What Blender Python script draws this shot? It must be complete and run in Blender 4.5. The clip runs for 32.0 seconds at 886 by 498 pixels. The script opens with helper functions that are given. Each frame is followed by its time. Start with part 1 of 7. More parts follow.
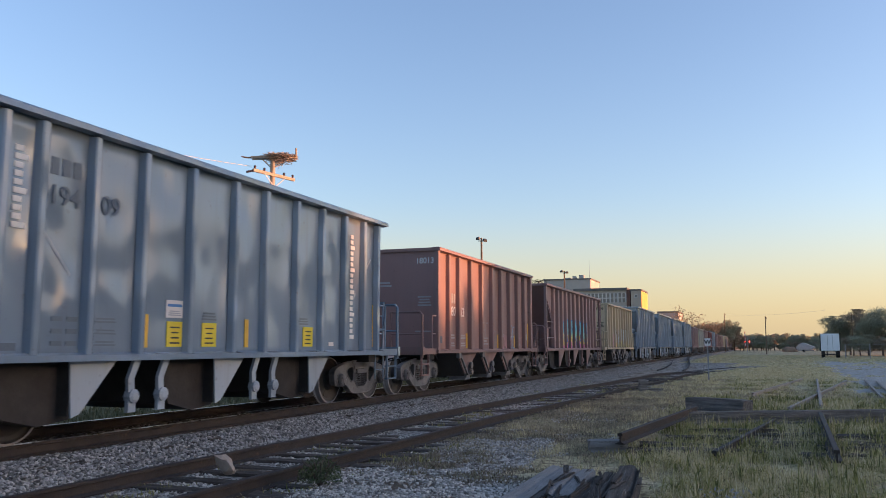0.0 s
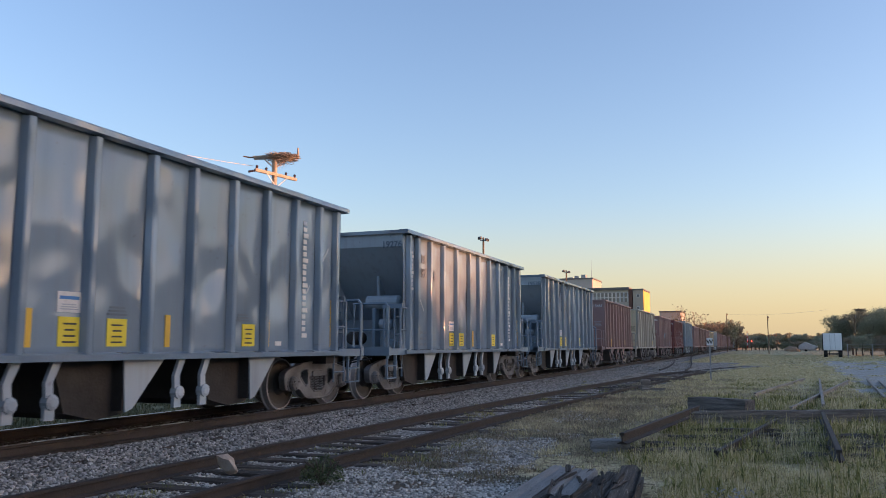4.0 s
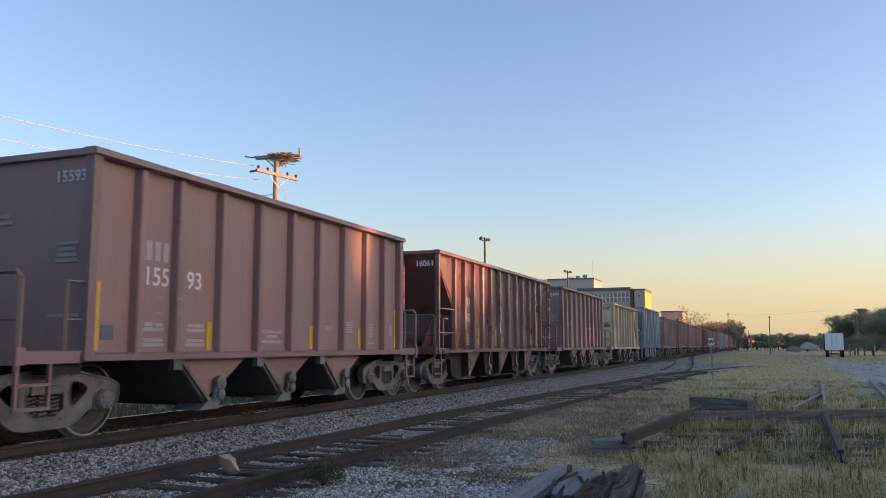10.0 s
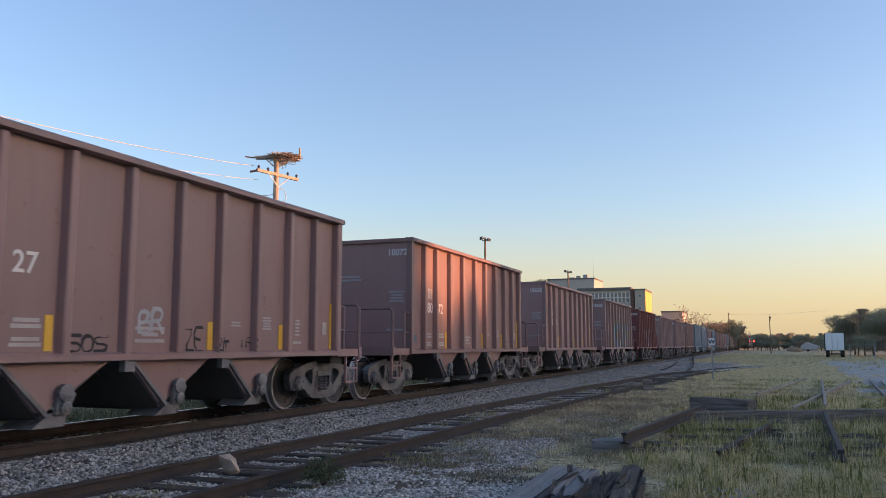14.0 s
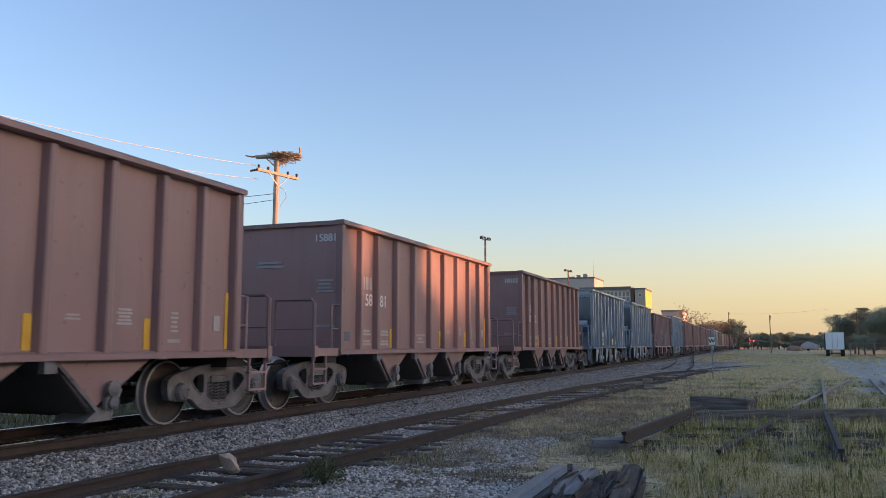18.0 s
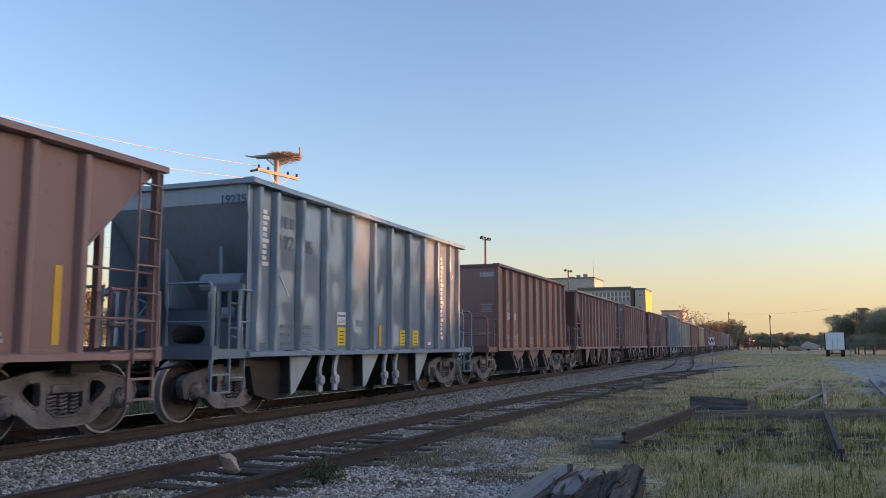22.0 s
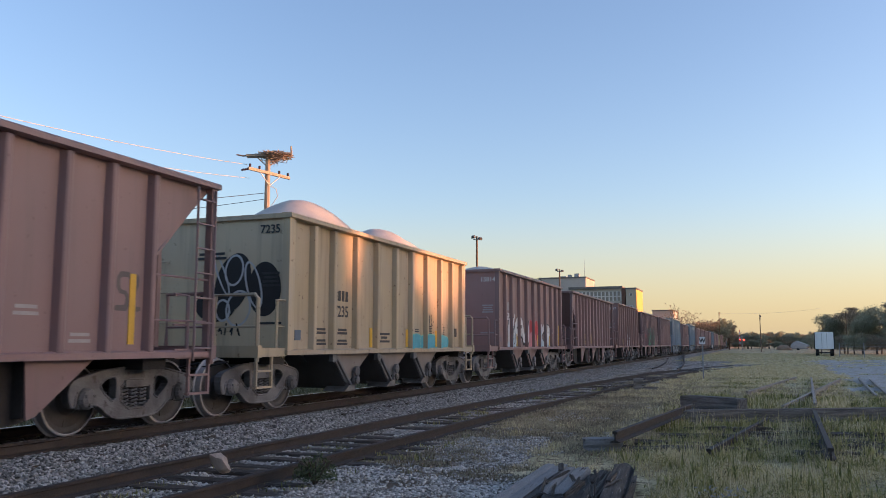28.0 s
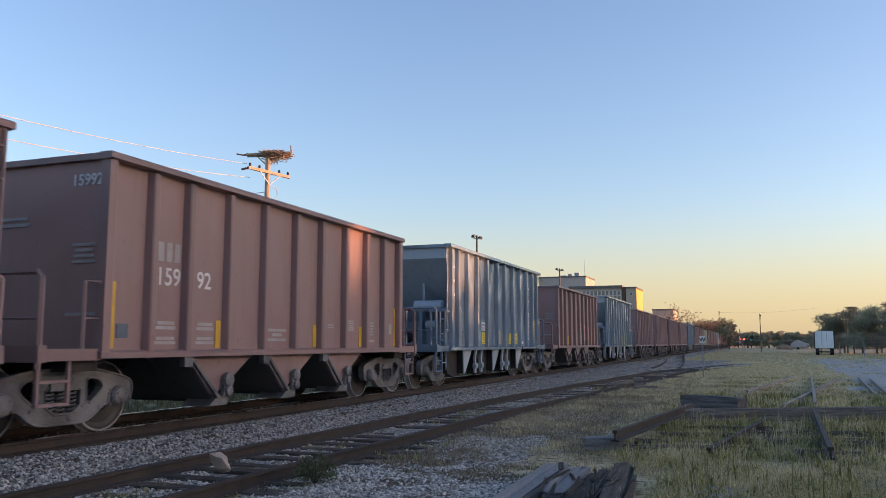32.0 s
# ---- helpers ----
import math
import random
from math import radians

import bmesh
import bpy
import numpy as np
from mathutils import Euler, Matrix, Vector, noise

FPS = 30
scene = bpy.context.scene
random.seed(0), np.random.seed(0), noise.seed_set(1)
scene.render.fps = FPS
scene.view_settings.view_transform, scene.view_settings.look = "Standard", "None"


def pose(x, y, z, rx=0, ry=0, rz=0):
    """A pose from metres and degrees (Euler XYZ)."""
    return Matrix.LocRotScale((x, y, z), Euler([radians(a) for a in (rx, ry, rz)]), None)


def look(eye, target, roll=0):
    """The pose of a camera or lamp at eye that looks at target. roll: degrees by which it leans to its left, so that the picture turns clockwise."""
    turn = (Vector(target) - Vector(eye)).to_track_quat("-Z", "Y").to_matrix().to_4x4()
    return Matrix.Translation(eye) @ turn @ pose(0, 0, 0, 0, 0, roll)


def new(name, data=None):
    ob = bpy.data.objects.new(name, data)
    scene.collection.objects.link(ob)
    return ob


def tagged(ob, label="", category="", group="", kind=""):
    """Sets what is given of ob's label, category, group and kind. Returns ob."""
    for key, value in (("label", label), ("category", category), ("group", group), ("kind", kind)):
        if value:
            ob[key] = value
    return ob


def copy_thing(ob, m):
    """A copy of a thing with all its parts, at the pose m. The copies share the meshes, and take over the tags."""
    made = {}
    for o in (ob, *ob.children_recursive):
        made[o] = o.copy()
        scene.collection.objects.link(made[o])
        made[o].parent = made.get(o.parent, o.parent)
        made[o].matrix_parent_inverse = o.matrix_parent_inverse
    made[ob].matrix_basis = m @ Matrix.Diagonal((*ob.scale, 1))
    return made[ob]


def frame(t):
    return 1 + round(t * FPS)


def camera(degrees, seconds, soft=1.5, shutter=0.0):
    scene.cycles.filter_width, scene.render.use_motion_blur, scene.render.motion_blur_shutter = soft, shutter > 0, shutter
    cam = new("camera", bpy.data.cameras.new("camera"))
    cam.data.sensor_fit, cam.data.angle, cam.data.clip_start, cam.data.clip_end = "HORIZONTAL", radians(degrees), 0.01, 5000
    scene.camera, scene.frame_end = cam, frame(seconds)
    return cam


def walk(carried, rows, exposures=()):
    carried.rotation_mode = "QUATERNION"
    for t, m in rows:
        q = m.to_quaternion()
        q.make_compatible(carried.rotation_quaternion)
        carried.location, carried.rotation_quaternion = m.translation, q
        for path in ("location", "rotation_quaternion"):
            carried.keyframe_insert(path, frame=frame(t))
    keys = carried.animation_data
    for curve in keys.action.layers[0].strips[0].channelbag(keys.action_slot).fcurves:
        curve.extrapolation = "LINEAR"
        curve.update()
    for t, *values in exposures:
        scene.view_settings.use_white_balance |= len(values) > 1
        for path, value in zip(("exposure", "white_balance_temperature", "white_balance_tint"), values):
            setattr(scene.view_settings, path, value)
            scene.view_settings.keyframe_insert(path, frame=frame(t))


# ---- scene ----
# x: across the tracks, away from them positive; y: along the main line, the way the train comes from; z: up.
EYE_Z, TURN, TILT, FOCAL = 1.55, 21.15, 6.772, 1440.0
cam = camera(57.13, 32.0, soft=0.35, shutter=0.06)
# seconds, small sideways and upright sway of the tripod head
SWAY = [(0, -5.4, .6), (1, -4.9, .2), (2, -4.4, -.1), (3, -3.1, 0), (3.5, -2.6, 0), (5.5, -.2, 0), (7, 0, 0), (9, 0, 0),
        (11, 1.0, 0), (13, .8, 0), (14.5, 1.3, 0), (16.5, 1.4, -.6), (18, 1.4, -1.4), (20, 1.3, -1.4), (22, 1.5, -1.2),
        (23.5, 1.3, -1.4), (24, 0, -1.3), (24.5, -2.6, -1.5), (25, -5, -1.5), (25.5, -8, -1.7), (27.5, -13.8, -2.2),
        (28.5, -13.3, -2.2), (29.5, -12.4, -2.4), (30.5, -13.2, -3.2), (32, -13.6, -3.6)]
walk(cam, [(t, pose(0, 0, EYE_Z, 90 + TILT + math.degrees(b / FOCAL), 0, TURN + math.degrees(a / FOCAL))) for t, a, b in SWAY],
     exposures=[(0, 1.92, 5800, 26), (32, 1.92, 5800, 26)])

# ---------------------------------------------------------------- light
HAZE = (1.85, 1.52, 0.76)
SUN_AZ, SUN_EL = 76.0, 4.5          # degrees from the line of the track towards the open side, and above the horizon
world = bpy.data.worlds.new("world")
scene.world = world
world.use_nodes = True
wn, wl = world.node_tree.nodes, world.node_tree.links
sky = wn.new("ShaderNodeTexSky")
sky.sky_type, sky.sun_disc = "NISHITA", False
sky.sun_elevation, sky.sun_rotation = radians(SUN_EL), radians(SUN_AZ)
sky.altitude, sky.air_density, sky.dust_density, sky.ozone_density = 0, 1.0, 1.4, 1.6
# evening haze: a pale warm veil that thins out with height, the same all round
geo = wn.new("ShaderNodeTexCoord")
sep = wn.new("ShaderNodeSeparateXYZ")
wl.new(geo.outputs["Generated"], sep.inputs[0])
veil = wn.new("ShaderNodeMapRange")
veil.interpolation_type = "SMOOTHERSTEP"
veil.inputs[1].default_value, veil.inputs[2].default_value, veil.inputs[3].default_value, veil.inputs[4].default_value = -0.02, 0.20, 0.72, 0.0
wl.new(sep.outputs[2], veil.inputs[0])
haze = wn.new("ShaderNodeMix")
haze.data_type = "RGBA"
haze.inputs[7].default_value = (*HAZE, 1)
wl.new(veil.outputs[0], haze.inputs[0])
wl.new(sky.outputs[0], haze.inputs[6])
wl.new(haze.outputs[2], wn["Background"].inputs[0])
wn["Background"].inputs[1].default_value = 0.12
sun_data = bpy.data.lights.new("sun", "SUN")
sun_data.energy, sun_data.angle, sun_data.color = 2.3, radians(0.6), (1.0, 0.43, 0.16)
sun = new("sun", sun_data)
sv = Vector((math.sin(radians(SUN_AZ)) * math.cos(radians(SUN_EL)), math.cos(radians(SUN_AZ)) * math.cos(radians(SUN_EL)), math.sin(radians(SUN_EL))))
sun.matrix_world = look(sv * 300, (0, 0, 0))
tagged(sun, kind="structure")


# ---------------------------------------------------------------- materials
def material(name, c1, c2, scale=3.0, rough=(0.5, 0.8), metal=0.0, bump=0.15, fine=40.0, stretch=(1, 1, 1), c3=None, spots=0.62,
             sway=0.12, world_space=False, bump_dist=0.02, spec=0.4):
    """Two tones mixed by broad noise, a third in spots, fine grain in colour and relief."""
    m = bpy.data.materials.new(name)
    m.use_nodes = True
    n, l = m.node_tree.nodes, m.node_tree.links
    b = n["Principled BSDF"]
    co = n.new("ShaderNodeTexCoord")
    info = n.new("ShaderNodeObjectInfo")
    mp = n.new("ShaderNodeMapping")
    mp.inputs["Scale"].default_value = stretch
    if world_space:
        geo = n.new("ShaderNodeNewGeometry")
        l.new(geo.outputs["Position"], mp.inputs["Vector"])
    else:
        add = n.new("ShaderNodeVectorMath")
        mul = n.new("ShaderNodeMath")
        mul.operation, mul.inputs[1].default_value = "MULTIPLY", 37.0
        l.new(info.outputs["Random"], mul.inputs[0])
        l.new(co.outputs["Object"], add.inputs[0])
        l.new(mul.outputs[0], add.inputs[1])
        l.new(add.outputs[0], mp.inputs["Vector"])
    big, small = n.new("ShaderNodeTexNoise"), n.new("ShaderNodeTexNoise")
    big.inputs["Scale"].default_value, big.inputs["Detail"].default_value = scale, 5
    small.inputs["Scale"].default_value, small.inputs["Detail"].default_value = fine, 3
    l.new(mp.outputs[0], big.inputs["Vector"])
    l.new(mp.outputs[0], small.inputs["Vector"])
    mix = n.new("ShaderNodeMix")
    mix.data_type = "RGBA"
    mix.inputs[6].default_value, mix.inputs[7].default_value = (*c1, 1), (*c2, 1)
    ramp = n.new("ShaderNodeMapRange")
    ramp.inputs[1].default_value, ramp.inputs[2].default_value = 0.32, 0.68
    l.new(big.outputs[0], ramp.inputs[0])
    l.new(ramp.outputs[0], mix.inputs[0])
    out = mix.outputs[2]
    if c3:
        sp = n.new("ShaderNodeTexNoise")
        sp.inputs["Scale"].default_value, sp.inputs["Detail"].default_value = scale * 2.7, 6
        l.new(mp.outputs[0], sp.inputs["Vector"])
        r2 = n.new("ShaderNodeMapRange")
        r2.inputs[1].default_value, r2.inputs[2].default_value = spots, spots + 0.08
        l.new(sp.outputs[0], r2.inputs[0])
        m3 = n.new("ShaderNodeMix")
        m3.data_type = "RGBA"
        m3.inputs[7].default_value = (*c3, 1)
        l.new(out, m3.inputs[6])
        l.new(r2.outputs[0], m3.inputs[0])
        out = m3.outputs[2]
    hsv = n.new("ShaderNodeHueSaturation")
    vr = n.new("ShaderNodeMapRange")
    vr.inputs[3].default_value, vr.inputs[4].default_value = 1 - sway, 1 + sway
    m5 = n.new("ShaderNodeMath")
    m5.operation, m5.inputs[1].default_value = "MULTIPLY_ADD", 0.5
    l.new(info.outputs["Random"], m5.inputs[0])
    l.new(small.outputs[0], m5.inputs[2])
    m6 = n.new("ShaderNodeMath")
    m6.operation, m6.inputs[1].default_value = "SUBTRACT", 0.25
    l.new(m5.outputs[0], m6.inputs[0])
    l.new(m6.outputs[0], vr.inputs[0])
    l.new(vr.outputs[0], hsv.inputs["Value"])
    l.new(out, hsv.inputs["Color"])
    l.new(hsv.outputs[0], b.inputs["Base Color"])
    rr = n.new("ShaderNodeMapRange")
    rr.inputs[3].default_value, rr.inputs[4].default_value = rough
    l.new(big.outputs[0], rr.inputs[0])
    l.new(rr.outputs[0], b.inputs["Roughness"])
    b.inputs["Metallic"].default_value = metal
    b.inputs["Specular IOR Level"].default_value = spec
    if bump:
        bp = n.new("ShaderNodeBump")
        bp.inputs["Strength"].default_value, bp.inputs["Distance"].default_value = bump, bump_dist
        l.new(small.outputs[0], bp.inputs["Height"])
        l.new(bp.outputs[0], b.inputs["Normal"])
    return m


def wagon_paint(name, base, rough, dent=0.006, grime=(0.16, 0.13, 0.11), rust=(0.10, 0.045, 0.025), sheen=0.5, wear=0.5):
    """Old wagon paint: run-down streaks, grime towards the sill, rust specks, plates buckled between the posts."""
    m = bpy.data.materials.new(name)
    m.use_nodes = True
    n, l = m.node_tree.nodes, m.node_tree.links
    b = n["Principled BSDF"]
    co, info = n.new("ShaderNodeTexCoord"), n.new("ShaderNodeObjectInfo")
    mul = n.new("ShaderNodeMath")
    mul.operation, mul.inputs[1].default_value = "MULTIPLY", 53.0
    l.new(info.outputs["Random"], mul.inputs[0])
    add = n.new("ShaderNodeVectorMath")
    l.new(co.outputs["Object"], add.inputs[0])
    l.new(mul.outputs[0], add.inputs[1])

    def noise_at(scale, detail, sx=1, sy=1, sz=1):
        mp = n.new("ShaderNodeMapping")
        mp.inputs["Scale"].default_value = (sx, sy, sz)
        t = n.new("ShaderNodeTexNoise")
        t.inputs["Scale"].default_value, t.inputs["Detail"].default_value = scale, detail
        l.new(add.outputs[0], mp.inputs[0])
        l.new(mp.outputs[0], t.inputs["Vector"])
        return t.outputs[0]

    def band(src, lo, hi, a=0.0, c=1.0):
        r = n.new("ShaderNodeMapRange")
        r.inputs[1].default_value, r.inputs[2].default_value, r.inputs[3].default_value, r.inputs[4].default_value = lo, hi, a, c
        l.new(src, r.inputs[0])
        return r.outputs[0]

    def blend(fac, a, colour):
        x = n.new("ShaderNodeMix")
        x.data_type = "RGBA"
        l.new(fac, x.inputs[0])
        l.new(a, x.inputs[6])
        x.inputs[7].default_value = (*colour, 1)
        return x.outputs[2]
    rgb = n.new("ShaderNodeRGB")
    rgb.outputs[0].default_value = (*base, 1)
    streak = noise_at(2.2, 5, 3.0, 3.0, 0.22)
    cloud = noise_at(0.9, 5)
    speck = noise_at(9.0, 6)
    fade = tuple(min(1, 0.72 * c + 0.28 * (sum(base) / 3) + 0.012) for c in base)
    c = blend(band(cloud, 0.38, 0.68, 0, wear), rgb.outputs[0], fade)
    c = blend(band(streak, 0.52, 0.72, 0, 0.55 * wear), c, grime)
    c = blend(band(speck, 0.66, 0.74, 0, 0.8 * wear), c, rust)
    hsv = n.new("ShaderNodeHueSaturation")
    l.new(c, hsv.inputs["Color"])
    l.new(band(info.outputs["Random"], 0, 1, 0.86, 1.12), hsv.inputs["Value"])
    l.new(hsv.outputs[0], b.inputs["Base Color"])
    l.new(band(cloud, 0.3, 0.7, rough[0], rough[1]), b.inputs["Roughness"])
    b.inputs["Specular IOR Level"].default_value = sheen
    buckle = noise_at(1.15, 1, 1, 1.2, 0.8)
    bp = n.new("ShaderNodeBump")
    bp.inputs["Strength"].default_value, bp.inputs["Distance"].default_value = 1.0, dent * 10
    l.new(buckle, bp.inputs["Height"])
    b2 = n.new("ShaderNodeBump")
    b2.inputs["Strength"].default_value, b2.inputs["Distance"].default_value = 0.25, 0.006
    l.new(speck, b2.inputs["Height"])
    l.new(bp.outputs[0], b2.inputs["Normal"])
    l.new(b2.outputs[0], b.inputs["Normal"])
    return m


BROWN = wagon_paint("brown_wagon_paint", (0.268, 0.164, 0.150), (0.42, 0.6))
REDBROWN = wagon_paint("red_brown_wagon_paint", (0.255, 0.144, 0.126), (0.42, 0.6))
RED = wagon_paint("oxide_red_wagon_paint", (0.165, 0.038, 0.034), (0.42, 0.58), wear=0.35)
DARK_RED = wagon_paint("dark_red_wagon_paint", (0.19, 0.098, 0.086), (0.24, 0.36), dent=0.010, sheen=0.8, wear=0.35)
GREY = wagon_paint("blue_grey_wagon_paint", (0.195, 0.258, 0.325), (0.13, 0.22), dent=0.016, wear=0.25, sheen=0.7)
# three body paints brightened in colour for surfaces that lie in shade
LIFTED_GREY = wagon_paint("dust_filmed_grey_paint", (0.36, 0.41, 0.45), (0.45, 0.6), wear=0.4)
LIFTED_BROWN = wagon_paint("dust_filmed_brown_paint", (0.335, 0.192, 0.172), (0.5, 0.65), wear=0.35)
LIFTED_YELLOW = wagon_paint("dust_filmed_yellow_paint", (0.66, 0.53, 0.33), (0.5, 0.65), wear=0.5)
# chute steel, darker than the hopper cheeks round it
HOPPER_STEEL = wagon_paint("dust_caked_hopper_steel", (0.095, 0.085, 0.080), (0.6, 0.8), grime=(0.07, 0.06, 0.053), wear=0.8, sheen=0.3)
CHEEK = wagon_paint("dust_grey_hopper_plate", (0.215, 0.19, 0.172), (0.6, 0.75), wear=0.5, sheen=0.3)
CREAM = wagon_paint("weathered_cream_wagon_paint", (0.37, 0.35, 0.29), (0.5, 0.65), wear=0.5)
YELLOW = wagon_paint("faded_yellow_wagon_paint", (0.46, 0.365, 0.225), (0.5, 0.65), wear=0.95, grime=(0.24, 0.19, 0.13))
STEEL = material("grimy_cast_steel", (0.088, 0.085, 0.084), (0.225, 0.220, 0.218), 2.5, (0.5, 0.75), 0.2, 0.3, 30, c3=(0.075, 0.062, 0.053))
WHEEL = material("brown_wheel_steel", (0.040, 0.037, 0.035), (0.085, 0.078, 0.072), 2, (0.5, 0.7), 0.2, 0.2, 30)
RIM = material("worn_wheel_rim_steel", (0.33, 0.315, 0.305), (0.43, 0.415, 0.405), 3, (0.4, 0.6), 0.3, 0.1, 30)
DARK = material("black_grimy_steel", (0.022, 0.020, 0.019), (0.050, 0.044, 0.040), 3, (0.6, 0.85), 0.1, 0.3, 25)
RAIL = material("rusty_rail_steel", (0.033, 0.026, 0.022), (0.060, 0.047, 0.040), 4, (0.6, 0.85), 0.15, 0.35, 60, c3=(0.075, 0.048, 0.034))
RAILTOP = material("polished_rail_steel", (0.42, 0.42, 0.43), (0.55, 0.55, 0.56), 4, (0.22, 0.35), 1.0, 0.05, 60)
# rusted rail with the sky's reflection painted in as a paler tone
PALERAIL = material("dry_pale_rusted_rail", (0.24, 0.205, 0.17), (0.36, 0.32, 0.27), 4, (0.6, 0.85), 0.0, 0.35, 60, c3=(0.14, 0.09, 0.06))
TIE = material("weathered_tie_wood", (0.040, 0.032, 0.026), (0.105, 0.086, 0.070), 3, (0.8, 0.95), 0, 0.7, 18, stretch=(1, 5, 5), c3=(0.2, 0.17, 0.14), sway=0.3)
TIMBER = material("grey_split_timber", (0.125, 0.112, 0.098), (0.33, 0.305, 0.275), 2.5, (0.8, 0.95), 0, 1.0, 16, stretch=(0.5, 9, 9), c3=(0.20, 0.185, 0.165), spots=0.62, sway=0.4, bump_dist=0.03)
ROTWOOD = material("rotted_brown_timber", (0.045, 0.037, 0.030), (0.13, 0.11, 0.09), 2.5, (0.8, 0.95), 0, 1.0, 16, stretch=(0.5, 9, 9), c3=(0.27, 0.25, 0.225), spots=0.60, sway=0.4, bump_dist=0.03)
REFL = material("yellow_reflective_tape", (0.62, 0.36, 0.03), (0.72, 0.44, 0.05), 3, (0.4, 0.55), 0, 0.05)
STENCIL = material("dull_stencil_paint", (0.34, 0.31, 0.30), (0.42, 0.39, 0.37), 6, (0.6, 0.8), 0, 0.05)
WHITE = material("white_stencil_paint", (0.62, 0.60, 0.57), (0.72, 0.70, 0.68), 6, (0.6, 0.8), 0, 0.05)
PALEGREY = material("pale_grey_stencil_paint", (0.33, 0.35, 0.38), (0.40, 0.42, 0.45), 6, (0.5, 0.7), 0, 0.05)
BLACKP = material("black_stencil_paint", (0.03, 0.03, 0.032), (0.05, 0.05, 0.05), 6, (0.5, 0.7), 0, 0.05)
# paler copy of the pole wood, with the low sun put into its colour
SUNLITWOOD = material("sun_bleached_pole_wood", (0.32, 0.26, 0.20), (0.46, 0.385, 0.30), 3, (0.8, 0.95), 0, 0.5, 20, stretch=(5, 5, 0.6))
POLEWOOD = material("creosoted_pole_wood", (0.14, 0.095, 0.06), (0.23, 0.16, 0.105), 3, (0.8, 0.95), 0, 0.5, 20, stretch=(5, 5, 0.6))


# ---------------------------------------------------------------- mesh helpers
def mesh_of(name, bm, mats, smooth=False):
    me = bpy.data.meshes.new(name)
    bm.normal_update()
    bm.to_mesh(me)
    bm.free()
    for m in (mats if isinstance(mats, (list, tuple)) else [mats]):
        me.materials.append(m)
    if smooth:
        me.polygons.foreach_set("use_smooth", [True] * len(me.polygons))
    return me


def part(name, bm, mats, parent, label="", smooth=False):
    ob = new(name, bm if isinstance(bm, bpy.types.Mesh) else mesh_of(name, bm, mats, smooth))
    ob.parent = parent
    if label:
        ob["label"] = label
    return ob


def thing(name, label, category, group="", kind="", at=None):
    ob = new(name)
    ob.empty_display_size = 0.2
    if at:
        ob.matrix_basis = at if isinstance(at, Matrix) else Matrix.Translation(at)
    return tagged(ob, label, category, group, kind)


def box(bm, x0, x1, y0, y1, z0, z1, m=None, mi=0):
    cs = [(x, y, z) for x in (x0, x1) for y in (y0, y1) for z in (z0, z1)]
    vs = [bm.verts.new(m @ Vector(c) if m else c) for c in cs]
    for f in ((0, 1, 3, 2), (4, 6, 7, 5), (0, 4, 5, 1), (2, 3, 7, 6), (0, 2, 6, 4), (1, 5, 7, 3)):
        bm.faces.new([vs[i] for i in f]).material_index = mi
    return vs


def prism(bm, poly, a, b, axis=0, mi=0, m=None):
    """poly: corner pairs in the plane across the axis (0: y,z; 1: x,z; 2: x,y), drawn out from a to b."""
    def at(p, k):
        c = [0, 0, 0]
        o = [i for i in range(3) if i != axis]
        c[axis], c[o[0]], c[o[1]] = k, p[0], p[1]
        v = Vector(c)
        return m @ v if m else v
    lo, hi = [bm.verts.new(at(p, a)) for p in poly], [bm.verts.new(at(p, b)) for p in poly]
    k = len(poly)
    fs = [bm.faces.new(lo), bm.faces.new(hi)]
    for i in range(k):
        fs.append(bm.faces.new((lo[i], lo[(i + 1) % k], hi[(i + 1) % k], hi[i])))
    for f in fs:
        f.material_index = mi
    return fs


def tube(bm, pts, r, seg=6, r2=None, mi=0):
    pts = [Vector(p) for p in pts]
    rings = []
    for i, p in enumerate(pts):
        d = (pts[min(i + 1, len(pts) - 1)] - pts[max(i - 1, 0)]).normalized()
        u = d.orthogonal().normalized() if abs(d.z) > 0.99 or i == 0 else None
        if u is None:
            u = prev - d * prev.dot(d)
            u = u.normalized() if u.length > 1e-4 else d.orthogonal().normalized()
        prev = u
        w = d.cross(u)
        rad = r if r2 is None else r + (r2 - r) * i / max(1, len(pts) - 1)
        rings.append([bm.verts.new(p + (u * math.cos(k * math.tau / seg) + w * math.sin(k * math.tau / seg)) * rad) for k in range(seg)])
    for a, b in zip(rings, rings[1:]):
        for k in range(seg):
            bm.faces.new((a[k], a[(k + 1) % seg], b[(k + 1) % seg], b[k])).material_index = mi
    bm.faces.new(rings[0][::-1]).material_index = mi
    bm.faces.new(rings[-1]).material_index = mi


def lathe(bm, prof, seg=28, axis=0, at=(0, 0, 0), mi=0, caps=True):
    """prof: (place along the axis, radius)."""
    rings = []
    for a, r in prof:
        ring = []
        for k in range(seg):
            c, s = math.cos(k * math.tau / seg) * r, math.sin(k * math.tau / seg) * r
            v = [(a, c, s), (s, a, c), (c, s, a)][axis]
            ring.append(bm.verts.new((v[0] + at[0], v[1] + at[1], v[2] + at[2])))
        rings.append(ring)
    for a, b in zip(rings, rings[1:]):
        for k in range(seg):
            bm.faces.new((a[k], a[(k + 1) % seg], b[(k + 1) % seg], b[k])).material_index = mi
    if caps:
        bm.faces.new(rings[0][::-1]).material_index = mi
        bm.faces.new(rings[-1]).material_index = mi


def fix(bm):
    bmesh.ops.recalc_face_normals(bm, faces=bm.faces)
    return bm


# ---------------------------------------------------------------- ground and tracks
TRACK_X, RAIL_Z, SIDE_Z = -8.80, 0.42, 0.13
